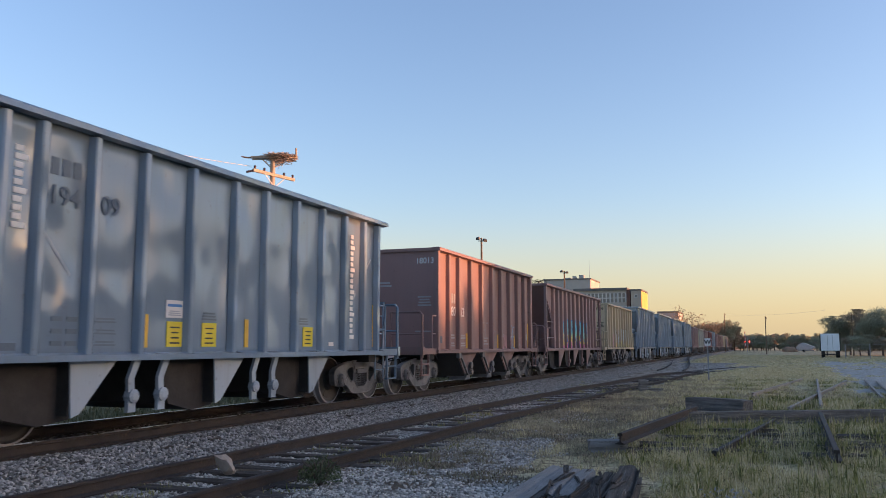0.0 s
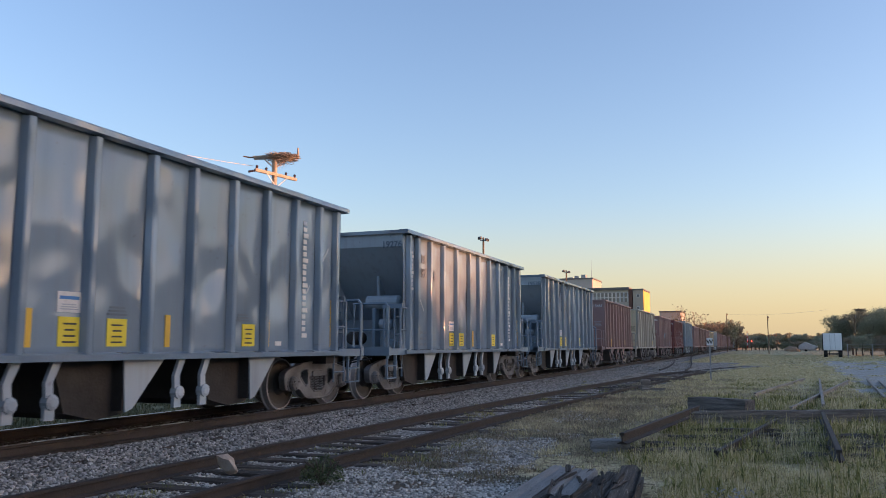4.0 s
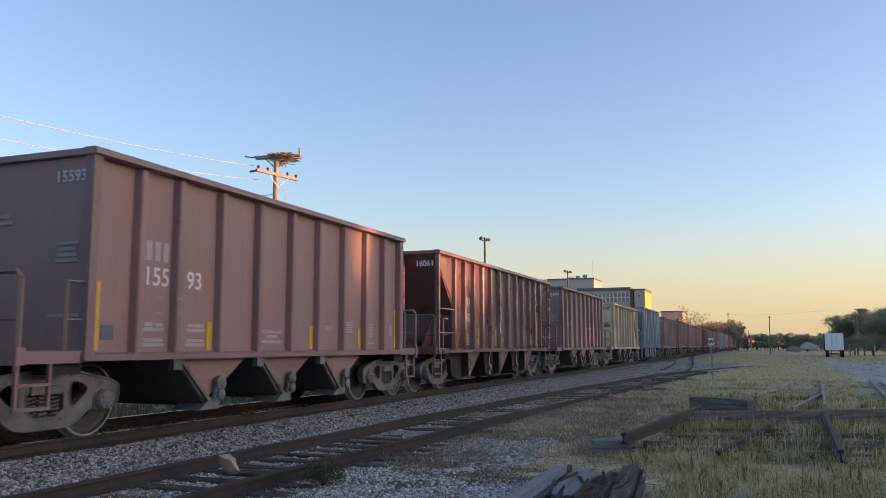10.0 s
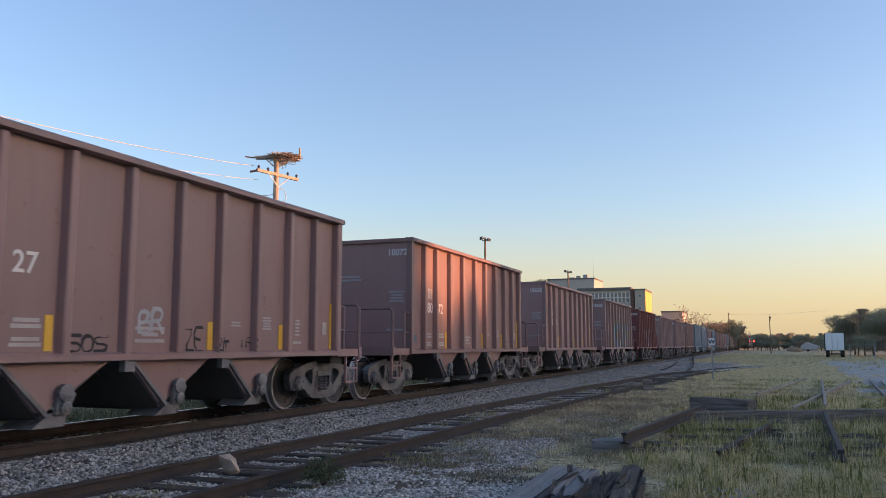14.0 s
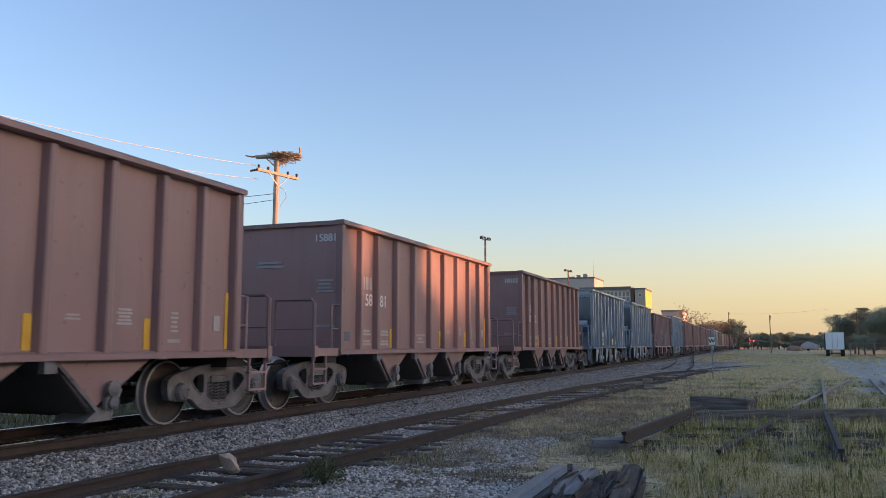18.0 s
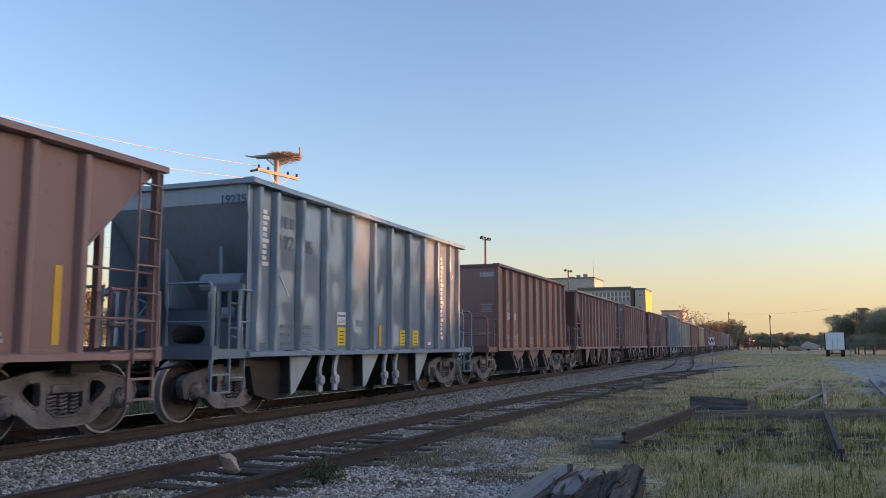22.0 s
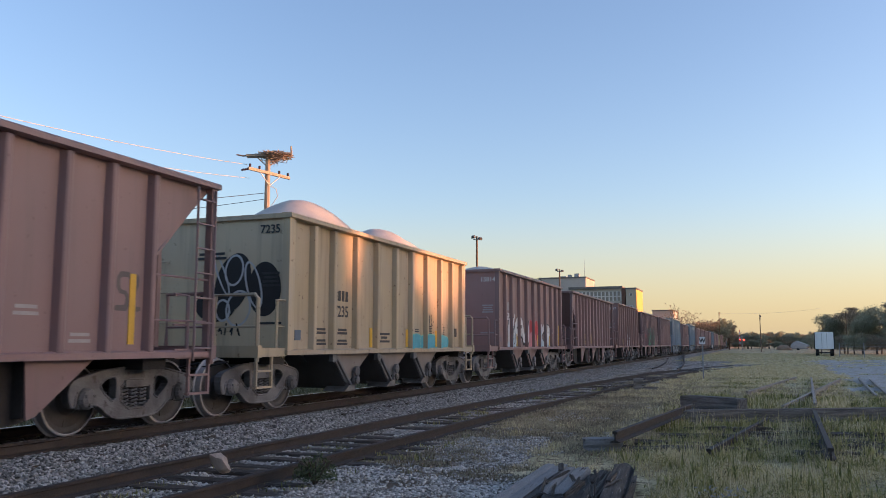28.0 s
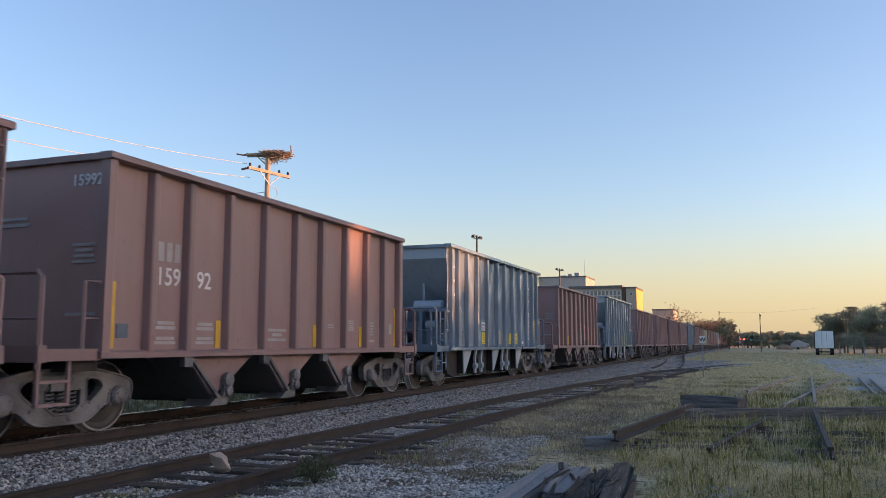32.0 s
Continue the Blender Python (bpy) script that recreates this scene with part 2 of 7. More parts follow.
SIDING = [(-40, -6.05), (0, -6.05), (10, -5.92), (20, -5.72), (28, -5.32), (36, -4.75), (46, -4.0), (54, -3.05), (60, -2.0), (66, -0.5), (72, 1.4), (80, 4.4), (100, 12.0)]


def siding_x(y):
    for (a, p), (b, q) in zip(SIDING, SIDING[1:]):
        if y <= b:
            return p + (q - p) * (y - a) / (b - a)
    return SIDING[-1][1]


def step(a, b, x):
    t = max(0.0, min(1.0, (x - a) / (b - a)))
    return t * t * (3 - 2 * t)


def ground_z(x, y):
    """The lie of the land: main-line ballast bank and rough ground."""
    bank = 0.24 * (step(-12.0, -10.7, x) - step(-7.75, -6.95, x))
    rough = 0.05 * noise.noise((x * 0.35, y * 0.35, 0)) + 0.02 * noise.noise((x * 1.7, y * 1.7, 3))
    sx = siding_x(y)
    dip = 0.05 * (step(sx - 1.5, sx - 1.0, x) - step(sx + 1.0, sx + 1.6, x))
    return bank - dip + rough * (1 if x > -4 or x < -12 else 0.35)


def axis_steps(spans):
    out = []
    for a, b, s in spans:
        k = max(1, round((b - a) / s))
        out += [a + (b - a) * i / k for i in range(k)]
    return out + [spans[-1][1]]


def patch(x, y, a, b, k):
    return noise.noise((x * a, y * b, k)) + 0.5 * noise.noise((x * a * 3.1, y * b * 3.1, k + 40))


def yard_ground():
    """One material for the whole ground: soil with dead grass, gravel, ballast bed, worn road and dark verge, blended with ragged edges by the surface weights."""
    m = bpy.data.materials.new("yard_ground")
    m.use_nodes = True
    n, l = m.node_tree.nodes, m.node_tree.links
    b = n["Principled BSDF"]
    geo = n.new("ShaderNodeNewGeometry")

    def noise_at(scale, detail=5, stretch=(1, 1, 1)):
        mp = n.new("ShaderNodeMapping")
        mp.inputs["Scale"].default_value = stretch
        l.new(geo.outputs["Position"], mp.inputs[0])
        t = n.new("ShaderNodeTexNoise")
        t.inputs["Scale"].default_value, t.inputs["Detail"].default_value = scale, detail
        l.new(mp.outputs[0], t.inputs["Vector"])
        return t.outputs[0]

    def band(src, lo, hi):
        r = n.new("ShaderNodeMapRange")
        r.interpolation_type = "SMOOTHSTEP"
        r.inputs[1].default_value, r.inputs[2].default_value = lo, hi
        l.new(src, r.inputs[0])
        return r.outputs[0]

    def blend(fac, a, c):
        x = n.new("ShaderNodeMix")
        x.data_type = "RGBA"
        l.new(fac, x.inputs[0])
        for k, v in ((6, a), (7, c)):
            if isinstance(v, tuple):
                x.inputs[k].default_value = (*v, 1)
            else:
                l.new(v, x.inputs[k])
        return x.outputs[2]

    def calc(op, a, c):
        x = n.new("ShaderNodeMath")
        x.operation = op
        for k, v in ((0, a), (1, c)):
            if isinstance(v, float):
                x.inputs[k].default_value = v
            else:
                l.new(v, x.inputs[k])
        return x.outputs[0]
    broad, mid, fine, grit = noise_at(0.35), noise_at(1.7, 6), noise_at(9, 6), noise_at(32, 3)
    vor = n.new("ShaderNodeTexVoronoi")
    vor.inputs["Scale"].default_value = 26
    l.new(geo.outputs["Position"], vor.inputs["Vector"])
    pebble = vor.outputs["Color"]
    sep = n.new("ShaderNodeSeparateColor")
    l.new(pebble, sep.inputs[0])
    stone = sep.outputs[0]
    grass = blend(band(mid, 0.36, 0.64), (0.57, 0.485, 0.30), (0.45, 0.40, 0.225))
    grass = blend(band(broad, 0.52, 0.68), grass, (0.39, 0.36, 0.20))
    grass = blend(band(fine, 0.47, 0.66), grass, (0.17, 0.13, 0.075))
    grit_tone = blend(band(stone, 0.1, 0.9), (0.13, 0.12, 0.105), (0.50, 0.475, 0.43))
    gravel = blend(band(mid, 0.50, 0.60), grit_tone, (0.14, 0.108, 0.078))
    bed = blend(band(stone, 0.1, 0.9), (0.12, 0.112, 0.10), (0.40, 0.38, 0.345))
    road = blend(band(stone, 0.0, 1.0), (0.32, 0.305, 0.275), (0.48, 0.46, 0.42))
    road = blend(band(mid, 0.52, 0.70), road, (0.27, 0.245, 0.15))
    verge = blend(band(mid, 0.4, 0.6), (0.15, 0.135, 0.07), (0.25, 0.215, 0.115))
    at = n.new("ShaderNodeAttribute")
    at.attribute_name = "surface"
    sp = n.new("ShaderNodeSeparateColor")
    l.new(at.outputs["Color"], sp.inputs[0])
    ragged = calc("ADD", calc("MULTIPLY", calc("SUBTRACT", mid, 0.5), 1.6), calc("MULTIPLY", calc("SUBTRACT", fine, 0.5), 0.9))
    c = grass
    for w, tone in ((sp.outputs[2], road), (sp.outputs[0], gravel), (sp.outputs[1], bed), (at.outputs["Alpha"], verge)):
        c = blend(band(calc("ADD", w, calc("MULTIPLY", ragged, 0.9)), 0.40, 0.60), c, tone)
    hsv = n.new("ShaderNodeHueSaturation")
    v = n.new("ShaderNodeMapRange")
    v.inputs[1].default_value, v.inputs[2].default_value, v.inputs[3].default_value, v.inputs[4].default_value = 0.3, 0.7, 0.65, 1.3
    l.new(grit, v.inputs[0])
    l.new(v.outputs[0], hsv.inputs["Value"])
    l.new(c, hsv.inputs["Color"])
    l.new(hsv.outputs[0], b.inputs["Base Color"])
    b.inputs["Roughness"].default_value = 0.95
    b.inputs["Specular IOR Level"].default_value = 0.1
    bp = n.new("ShaderNodeBump")
    bp.inputs["Strength"].default_value, bp.inputs["Distance"].default_value = 0.8, 0.03
    l.new(calc("ADD", fine, calc("MULTIPLY", grit, 0.5)), bp.inputs["Height"])
    l.new(bp.outputs[0], b.inputs["Normal"])
    return m


def build_ground():
    xs = axis_steps([(-700, -120, 60), (-120, -30, 10), (-30, -13, 1.5), (-13, -12, 0.5), (-12, 4, 0.2), (4, 12, 0.4), (12, 40, 4), (40, 160, 15), (160, 900, 80)])
    ys = axis_steps([(-500, -60, 40), (-60, -6, 6), (-6, 4, 0.8), (4, 24, 0.22), (24, 50, 0.6), (50, 110, 2), (110, 300, 10), (300, 1600, 100)])
    verts, faces, tone = [], [], []
    for y in ys:
        for x in xs:
            verts.append((x, y, ground_z(x, y) if abs(x) < 200 else 0.0))
            w = [0.0] * 4
            k = surface_at(x, y)
            if k:
                w[k - 1] = 1.0
            tone += w
    k = len(xs)
    for j in range(len(ys) - 1):
        for i in range(k - 1):
            faces.append((j * k + i, j * k + i + 1, (j + 1) * k + i + 1, (j + 1) * k + i))
    me = bpy.data.meshes.new("ground")
    me.from_pydata(verts, [], faces)
    me.attributes.new("surface", "FLOAT_COLOR", "POINT").data.foreach_set("color", tone)
    me.materials.append(yard_ground())
    me.polygons.foreach_set("use_smooth", [True] * len(faces))
    return tagged(new("ground", me), "rough railway yard ground of grass, gravel and ballast", "ground", kind="structure")


def surface_at(x, y):
    """0 grass, 1 gravel, 2 ballast, 3 road, 4 dark verge."""
    w = noise.noise((x * 0.5, y * 0.3, 7)) * 0.9 + noise.noise((x * 1.6, y * 1.2, 9)) * 0.5
    if x < -11.0:
        return 4
    if x < -6.95:
        return 2
    if 30 < y < 92 and x > 3.6 + (y - 34) * 0.03 + w * 1.2 and x < 7.5 + (y - 34) * 0.12 + w * 2:
        return 3
    sx = siding_x(y)
    if y < 70 and -1.5 - w * 0.8 < x - sx < (1.5 if y < 16 else 0.45) + w * 0.8:
        return 1
    if sx + 0.8 < x < -2.75 + w * 0.5 + max(0, 9.6 - y) * 0.9 and y < 14.5 + w * 2.6:
        return 1
    if 27 < y < 80 and -7 < x < -4.0 + w + (y - 27) * 0.05:
        return 1
    return 0


build_ground()


def rail_mesh(pts, top, z, head=0.072, foot=0.14, h=0.16, steel=None):
    """A flat-bottomed rail along pts (x, y); z is the height of its head."""
    prof = [(-foot / 2, -h), (foot / 2, -h), (foot / 2, -h + 0.014), (0.009, -h + 0.035), (0.009, -0.045), (head / 2, -0.034), (head / 2, -0.006), (head / 2 - 0.01, 0),
            (-head / 2 + 0.01, 0), (-head / 2, -0.006), (-head / 2, -0.034), (-0.009, -0.045), (-0.009, -h + 0.035), (-foot / 2, -h + 0.014)]
    bm = bmesh.new()
    rings = []
    for i, (x, y) in enumerate(pts):
        a, b = pts[max(0, i - 1)], pts[min(len(pts) - 1, i + 1)]
        d = Vector((b[0] - a[0], b[1] - a[1])).normalized()
        zz = z(x, y) if callable(z) else z
        rings.append([bm.verts.new((x + u * d.y, y - u * d.x, zz + w)) for u, w in prof])
    k = len(prof)
    for a, b in zip(rings, rings[1:]):
        for i in range(k):
            f = bm.faces.new((a[i], a[(i + 1) % k], b[(i + 1) % k], b[i]))
            f.material_index = 1 if i in (6, 7, 8) and top else 0
    bm.faces.new(rings[0][::-1])
    bm.faces.new(rings[-1])
    return mesh_of("rail", fix(bm), [steel or RAIL, RAILTOP])


def tie_mesh(length=2.6, w=0.23, h=0.17, seed=0, sag=0.01):
    r = random.Random(seed)
    bm = bmesh.new()
    k = 5
    rings = []
    for i in range(k + 1):
        x = -length / 2 + length * i / k
        j = lambda s=sag: r.uniform(-s, s)
        rings.append([bm.verts.new((x + j(), -w / 2 + j(), -h)), bm.verts.new((x + j(), w / 2 + j(), -h)), bm.verts.new((x + j(), w / 2 + j(), -0.02 + j())),
                      bm.verts.new((x + j(), w / 2 - 0.02 + j(), j())), bm.verts.new((x + j(), -w / 2 + 0.02 + j(), j())), bm.verts.new((x + j(), -w / 2 + j(), -0.02 + j()))])
    for a, b in zip(rings, rings[1:]):
        for i in range(6):
            bm.faces.new((a[i], a[(i + 1) % 6], b[(i + 1) % 6], b[i]))
    bm.faces.new(rings[0][::-1])
    bm.faces.new(rings[-1])
    return mesh_of("tie", fix(bm), TIE)


GAUGE = 0.7535
main_track = thing("railway_track", "main line track with rusty rails on wooden ties", "railway track", kind="structure")
main_track.matrix_basis = Matrix.Translation((TRACK_X, 0, 0))
ys_far = list(range(-480, 1300, 20))
for sx in (-GAUGE, GAUGE):
    part("rail", rail_mesh([(sx, y) for y in ys_far], True, RAIL_Z), None, main_track, "rust-sided rail with a polished top")
spur = thing("railway_track", "curved rusty turnout joining the main line beyond the sign", "railway track", kind="structure")
SPUR = [(-5.0, 52), (-5.1, 56), (-5.4, 62), (-5.9, 70), (-6.7, 80), (-7.6, 92), (-8.4, 104), (-8.75, 116)]
for off in (-GAUGE, GAUGE):
    part("rail", rail_mesh([(x + off, y) for x, y in SPUR], False, lambda x, y: 0.10 + 0.28 * step(66, 108, y)), None, spur)
siding = thing("railway_track", "disused siding with rusty rails and half-buried ties", "railway track", kind="structure")
sy = [y for y in range(-30, 68, 2)]
for off in (-GAUGE, GAUGE):
    sunk = 0.07 if off > 0 else 0.02
    part("rail", rail_mesh([(siding_x(y) + off, y) for y in sy], False, lambda x, y: SIDE_Z - sunk * (step(15, 24, y) - step(37, 46, y)) - 0.13 * step(42, 56, y) + 0.006 * math.sin(y * 0.9)), None, siding)


# ---------------------------------------------------------------- freight wagons
# a wagon's own space: +x towards the open side, +y towards its rear, z from the rail head
SILL, TOP, HALF = 0.95, 3.73, 1.5


def spread(places, total):
    return [p - total / 2 for p in places]


POSTS = {"flat": spread((0.06, 0.85, 1.60, 2.56, 3.53, 4.50, 5.41, 6.35, 7.28, 8.12, 8.91), 8.97),
         "braced": spread((0.06, 1.45, 2.58, 3.49, 4.48, 5.43, 6.33, 7.42, 9.03), 9.09),
         "slope": spread((1.26, 2.0, 2.76, 3.52, 4.30, 5.15, 6.06, 6.95, 7.73, 8.57, 9.30, 10.06), 11.32),
         "recessed": spread((0.25, 0.76, 1.54, 2.41, 3.38, 4.40, 5.23, 6.19, 7.08, 7.95, 8.77, 9.40), 9.66)}


def bay(kind, i):
    p = POSTS[kind]
    return (p[i] + p[i + 1]) / 2


def wheelset_mesh():
    bm = bmesh.new()
    for s in (-1, 1):
        g = 0.7175
        prof = [(g - 0.035, 0.10), (g - 0.035, 0.17), (g + 0.02, 0.36), (g - 0.03, 0.40), (g - 0.035, 0.475), (g - 0.012, 0.485), (g + 0.006, 0.462), (g + 0.095, 0.452),
                (g + 0.10, 0.425), (g + 0.07, 0.40), (g + 0.055, 0.35), (g + 0.065, 0.20), (g + 0.11, 0.16), (g + 0.12, 0.08)]
        lathe(bm, [(s * a, r) for a, r in prof[:5]], 30, caps=False)
        lathe(bm, [(s * a, r) for a, r in prof[4:9]], 30, mi=1, caps=False)
        lathe(bm, [(s * a, r) for a, r in prof[8:]], 30, caps=False)
        # raised casting marks, so that the turning shows
        for k in range(3):
            a = k * math.tau / 3
            box(bm, -0.012, 0.012, -0.05, 0.05, -0.012, 0.012, Matrix.Translation((s * (g + 0.055), math.cos(a) * 0.30, math.sin(a) * 0.30)) @ Matrix.Rotation(a, 4, "X"))
    lathe(bm, [(-1.05, 0.07), (-0.85, 0.08), (-0.8, 0.085), (0.8, 0.085), (0.85, 0.08), (1.05, 0.07)], 10)
    return mesh_of("wheelset", fix(bm), [WHEEL, RIM], False)


def smooth_loop(pts):
    out = []
    for (ay, az), (by, bz) in zip(pts, pts[1:] + pts[:1]):
        out += [(ay * 0.75 + by * 0.25, az * 0.75 + bz * 0.25), (ay * 0.25 + by * 0.75, az * 0.25 + bz * 0.75)]
    return out


def side_frame_mesh():
    """Cast truck side frame: one arched casting with three openings, jaws over the axle boxes and round bearing caps."""
    half = [(0.0, 0.17), (0.30, 0.17), (0.46, 0.21), (0.66, 0.37), (0.74, 0.36), (0.75, 0.55), (1.03, 0.55), (1.05, 0.36), (1.13, 0.37), (1.17, 0.60), (1.08, 0.69), (0.80, 0.75), (0.45, 0.82), (0.0, 0.83)]
    outline = smooth_loop(half + [(-y, z) for y, z in half[-2:0:-1]])
    window = [(0.37, 0.36), (0.59, 0.52), (0.65, 0.61), (0.57, 0.69), (0.41, 0.72), (0.35, 0.66)]
    loops = [outline, smooth_loop([(-0.27, 0.29), (0.27, 0.29), (0.27, 0.67), (-0.27, 0.67)]), smooth_loop(window), smooth_loop([(-y, z) for y, z in window])]
    bm = bmesh.new()
    edges = []
    for lp in loops:
        vs = [bm.verts.new((0.94, y, z)) for y, z in lp]
        edges += [bm.edges.new((p, q)) for p, q in zip(vs, vs[1:] + vs[:1])]
    bmesh.ops.triangle_fill(bm, use_beauty=True, edges=edges)
    for v in [g for g in bmesh.ops.extrude_face_region(bm, geom=bm.faces[:])["geom"] if isinstance(g, bmesh.types.BMVert)]:
        v.co.x = 1.06
    for lp in loops:
        tube(bm, [(1.06, y, z) for y, z in lp + lp[:1]], 0.017, 5)
    for s in (-1, 1):
        box(bm, 0.92, 1.07, s * 0.89 - 0.13, s * 0.89 + 0.13, 0.34, 0.56)
        lathe(bm, [(1.0, 0.14), (1.10, 0.135), (1.14, 0.11), (1.16, 0.05)], 14, 0, (0, s * 0.89, 0.457))
        for k in range(3):
            a = k * math.tau / 3 + 0.5
            box(bm, 1.12, 1.165, s * 0.89 + 0.075 * math.cos(a) - 0.018, s * 0.89 + 0.075 * math.cos(a) + 0.018, 0.457 + 0.075 * math.sin(a) - 0.018, 0.457 + 0.075 * math.sin(a) + 0.018)
    box(bm, 0.90, 1.09, -0.22, 0.22, 0.57, 0.66)
    return mesh_of("side_frame", fix(bm), STEEL)


def spring_mesh():
    bm = bmesh.new()
    for i in range(3):
        y = -0.17 + 0.17 * i
        tube(bm, [(1.0 + 0.062 * math.cos(k * 1.05), y + 0.062 * math.sin(k * 1.05), 0.30 + 0.28 * k / 36) for k in range(37)], 0.014, 5)
    box(bm, 0.9, 1.05, -0.26, 0.26, 0.285, 0.305)
    return mesh_of("spring_nest", fix(bm), STEEL)


def truck_mesh():
    bm = bmesh.new()
    prism(bm, [(-0.98, 0.55), (0.98, 0.55), (0.98, 0.66), (0.5, 0.72), (-0.5, 0.72), (-0.98, 0.66)], -0.2, 0.2, 1)
    lathe(bm, [(0.72, 0.2), (0.80, 0.2)], 12, 2)
    for s in (-1, 1):
        box(bm, -0.75, 0.75, s * 0.36 - 0.04, s * 0.36 + 0.04, 0.36, 0.46)
        for q in (-1, 1):
            box(bm, q * 0.72 - 0.07, q * 0.72 + 0.07, s * 0.40 - 0.03, s * 0.40 + 0.03, 0.32, 0.56)
    return mesh_of("truck", fix(bm), DARK)


WHEELSET, SIDE_FRAME, SPRINGS, TRUCK = wheelset_mesh(), side_frame_mesh(), spring_mesh(), truck_mesh()
SIDE_FRAME_B, SPRINGS_B = SIDE_FRAME.copy(), SPRINGS.copy()
for me in (SIDE_FRAME_B, SPRINGS_B):
    me.transform(Matrix.Rotation(math.pi, 4, "Z"))
TRUCK_AT = 4.64


def add_truck(car, y):
    tr = part("truck", TRUCK, None, car, "grimy cast steel wheel truck")
    tr.location = (0, y, 0)
    for me in (SIDE_FRAME, SIDE_FRAME_B):
        part("side_frame", me, None, tr)
    for me in (SPRINGS, SPRINGS_B):
        tagged(part("spring_nest", me, None, tr), kind="stuff")
    for s in (-1, 1):
        w = part("wheelset", WHEELSET, None, tr, "worn steel wheels on one axle")
        w.location = (0, s * 0.889, 0.452)
    return tr


def coupler(car, s, end, mat):
    bm = bmesh.new()
    y0, y1 = sorted((s * (end - 0.75), s * (end - 0.12)))
    box(bm, -0.08, 0.08, y0, y1, 0.78, 0.93)
    prism(bm, [(-0.17, s * (end - 0.18)), (0.17, s * (end - 0.14)), (0.19, s * (end + 0.02)), (0.06, s * (end + 0.05)), (0.02, s * (end - 0.06)), (-0.17, s * (end + 0.0))], 0.70, 1.0, 2)
    tube(bm, [(0.12, s * (end - 0.2), 0.8), (0.45, s * (end - 0.3), 0.72), (1.2, s * (end - 0.34), 0.86)], 0.018, 5)
    tube(bm, [(-0.15, s * (end - 0.35), 0.85), (-0.16, s * (end - 0.1), 0.62), (-0.1, s * (end + 0.02), 0.55)], 0.022, 5)
    part("coupler", fix(bm), DARK, car)


def top_rail(car, half_len, mat, z, half=HALF):
    bm = bmesh.new()
    w = 0.15
    for s in (-1, 1):
        prism(bm, [(s * (half + 0.05), z - 0.07), (s * (half + 0.05), z - 0.005), (s * (half + 0.03), z + 0.015), (s * (half - w), z + 0.015), (s * (half - w), z - 0.05), (s * (half - 0.08), z - 0.08)], -half_len - 0.06, half_len + 0.06, 1)
        prism(bm, [(s * (half_len + 0.06), z - 0.075), (s * (half_len + 0.06), z + 0.005), (s * (half_len - w), z + 0.025), (s * (half_len - w), z - 0.05)], -half + 0.1, half - 0.1, 0)
    part("top_rail", fix(bm), mat, car)


def side_sill(car, half_len, mat):
    for s in (1, -1):
        bm = bmesh.new()
        prism(bm, [(s * (HALF - 0.16), SILL), (s * (HALF + 0.015), SILL), (s * (HALF + 0.015), SILL + 0.075), (s * (HALF - 0.06), SILL + 0.10), (s * (HALF - 0.16), SILL + 0.10)], -half_len, half_len, 1)
        part("side_sill", fix(bm), mat, car)


def posts(car, ys, mat, z1, w=0.115, z0=SILL + 0.05, depth=0.115):
    """Upright hat-section stiffeners on the open side, each a part; those of the far side in one mesh."""
    bm = bmesh.new()
    prism(bm, [(HALF - depth, -w / 2 - 0.03), (HALF - 0.015, -w / 2), (HALF, -w / 2 + 0.02), (HALF, w / 2 - 0.02), (HALF - 0.015, w / 2), (HALF - depth, w / 2 + 0.03)], z0, z1, 2)
    me = mesh_of("post", fix(bm), mat)
    for y in ys:
        part("post", me, None, car).location = (0, y, 0)
    bm = bmesh.new()
    for y in ys:
        box(bm, -HALF, -HALF + depth, y - w / 2, y + w / 2, z0, z1)
    part("far_side_posts", fix(bm), mat, car)


def panels(car, poly, mat):
    for s in (1, -1):
        bm = bmesh.new()
        prism(bm, poly, s * (HALF - 0.11), s * (HALF - 0.125), 0)
        part("side_panel", fix(bm), mat, car)


def buckled_panels(car, half_len, mat):
    """Side plates pressed in or out between the posts, each bay its own part on the open side."""
    edges = [-half_len] + POSTS["recessed"] + [half_len]
    r = random.Random(77)
    x = HALF - 0.105
    z0, z1, nu, nv = SILL, TOP - 0.05, 9, 16
    for a, b in zip(edges, edges[1:]):
        bm = bmesh.new()
        depth = -r.uniform(0.010, 0.030) * min(1, (b - a) / 0.8)
        mid, skew = r.uniform(0.35, 0.6), r.uniform(-0.008, 0.008)
        grid = []
        for j in range(nv + 1):
            v = j / nv
            row = []
            for i in range(nu + 1):
                u = i / nu
                w = math.sin(math.pi * u) * math.sin(math.pi * v) ** 0.7 * (depth * (0.6 + 0.8 * math.exp(-((v - mid) / 0.22) ** 2)) + skew * math.sin(5 * v + 3 * u))
                y = a + (b - a) * u
                if a == edges[0] and i == 0 or b == edges[-1] and i == nu:
                    y -= math.copysign(0.10 * max(0, min(1, (0.85 - v) / 0.15)), y)
                row.append(bm.verts.new((x + w, y, z0 + (z1 - z0) * v)))
            grid.append(row)
        for j in range(nv):
            for i in range(nu):
                bm.faces.new((grid[j][i], grid[j][i + 1], grid[j + 1][i + 1], grid[j + 1][i]))
        back = bmesh.ops.extrude_face_region(bm, geom=bm.faces[:])
        for v in [g for g in back["geom"] if isinstance(g, bmesh.types.BMVert)]:
            v.co.x -= 0.012
        part("side_panel", fix(bm), mat, car, smooth=True)
    bm = bmesh.new()
    box(bm, -x - 0.012, -x, -half_len + 0.1, half_len - 0.1, z0, z1)
    part("far_side_panel", bm, mat, car)


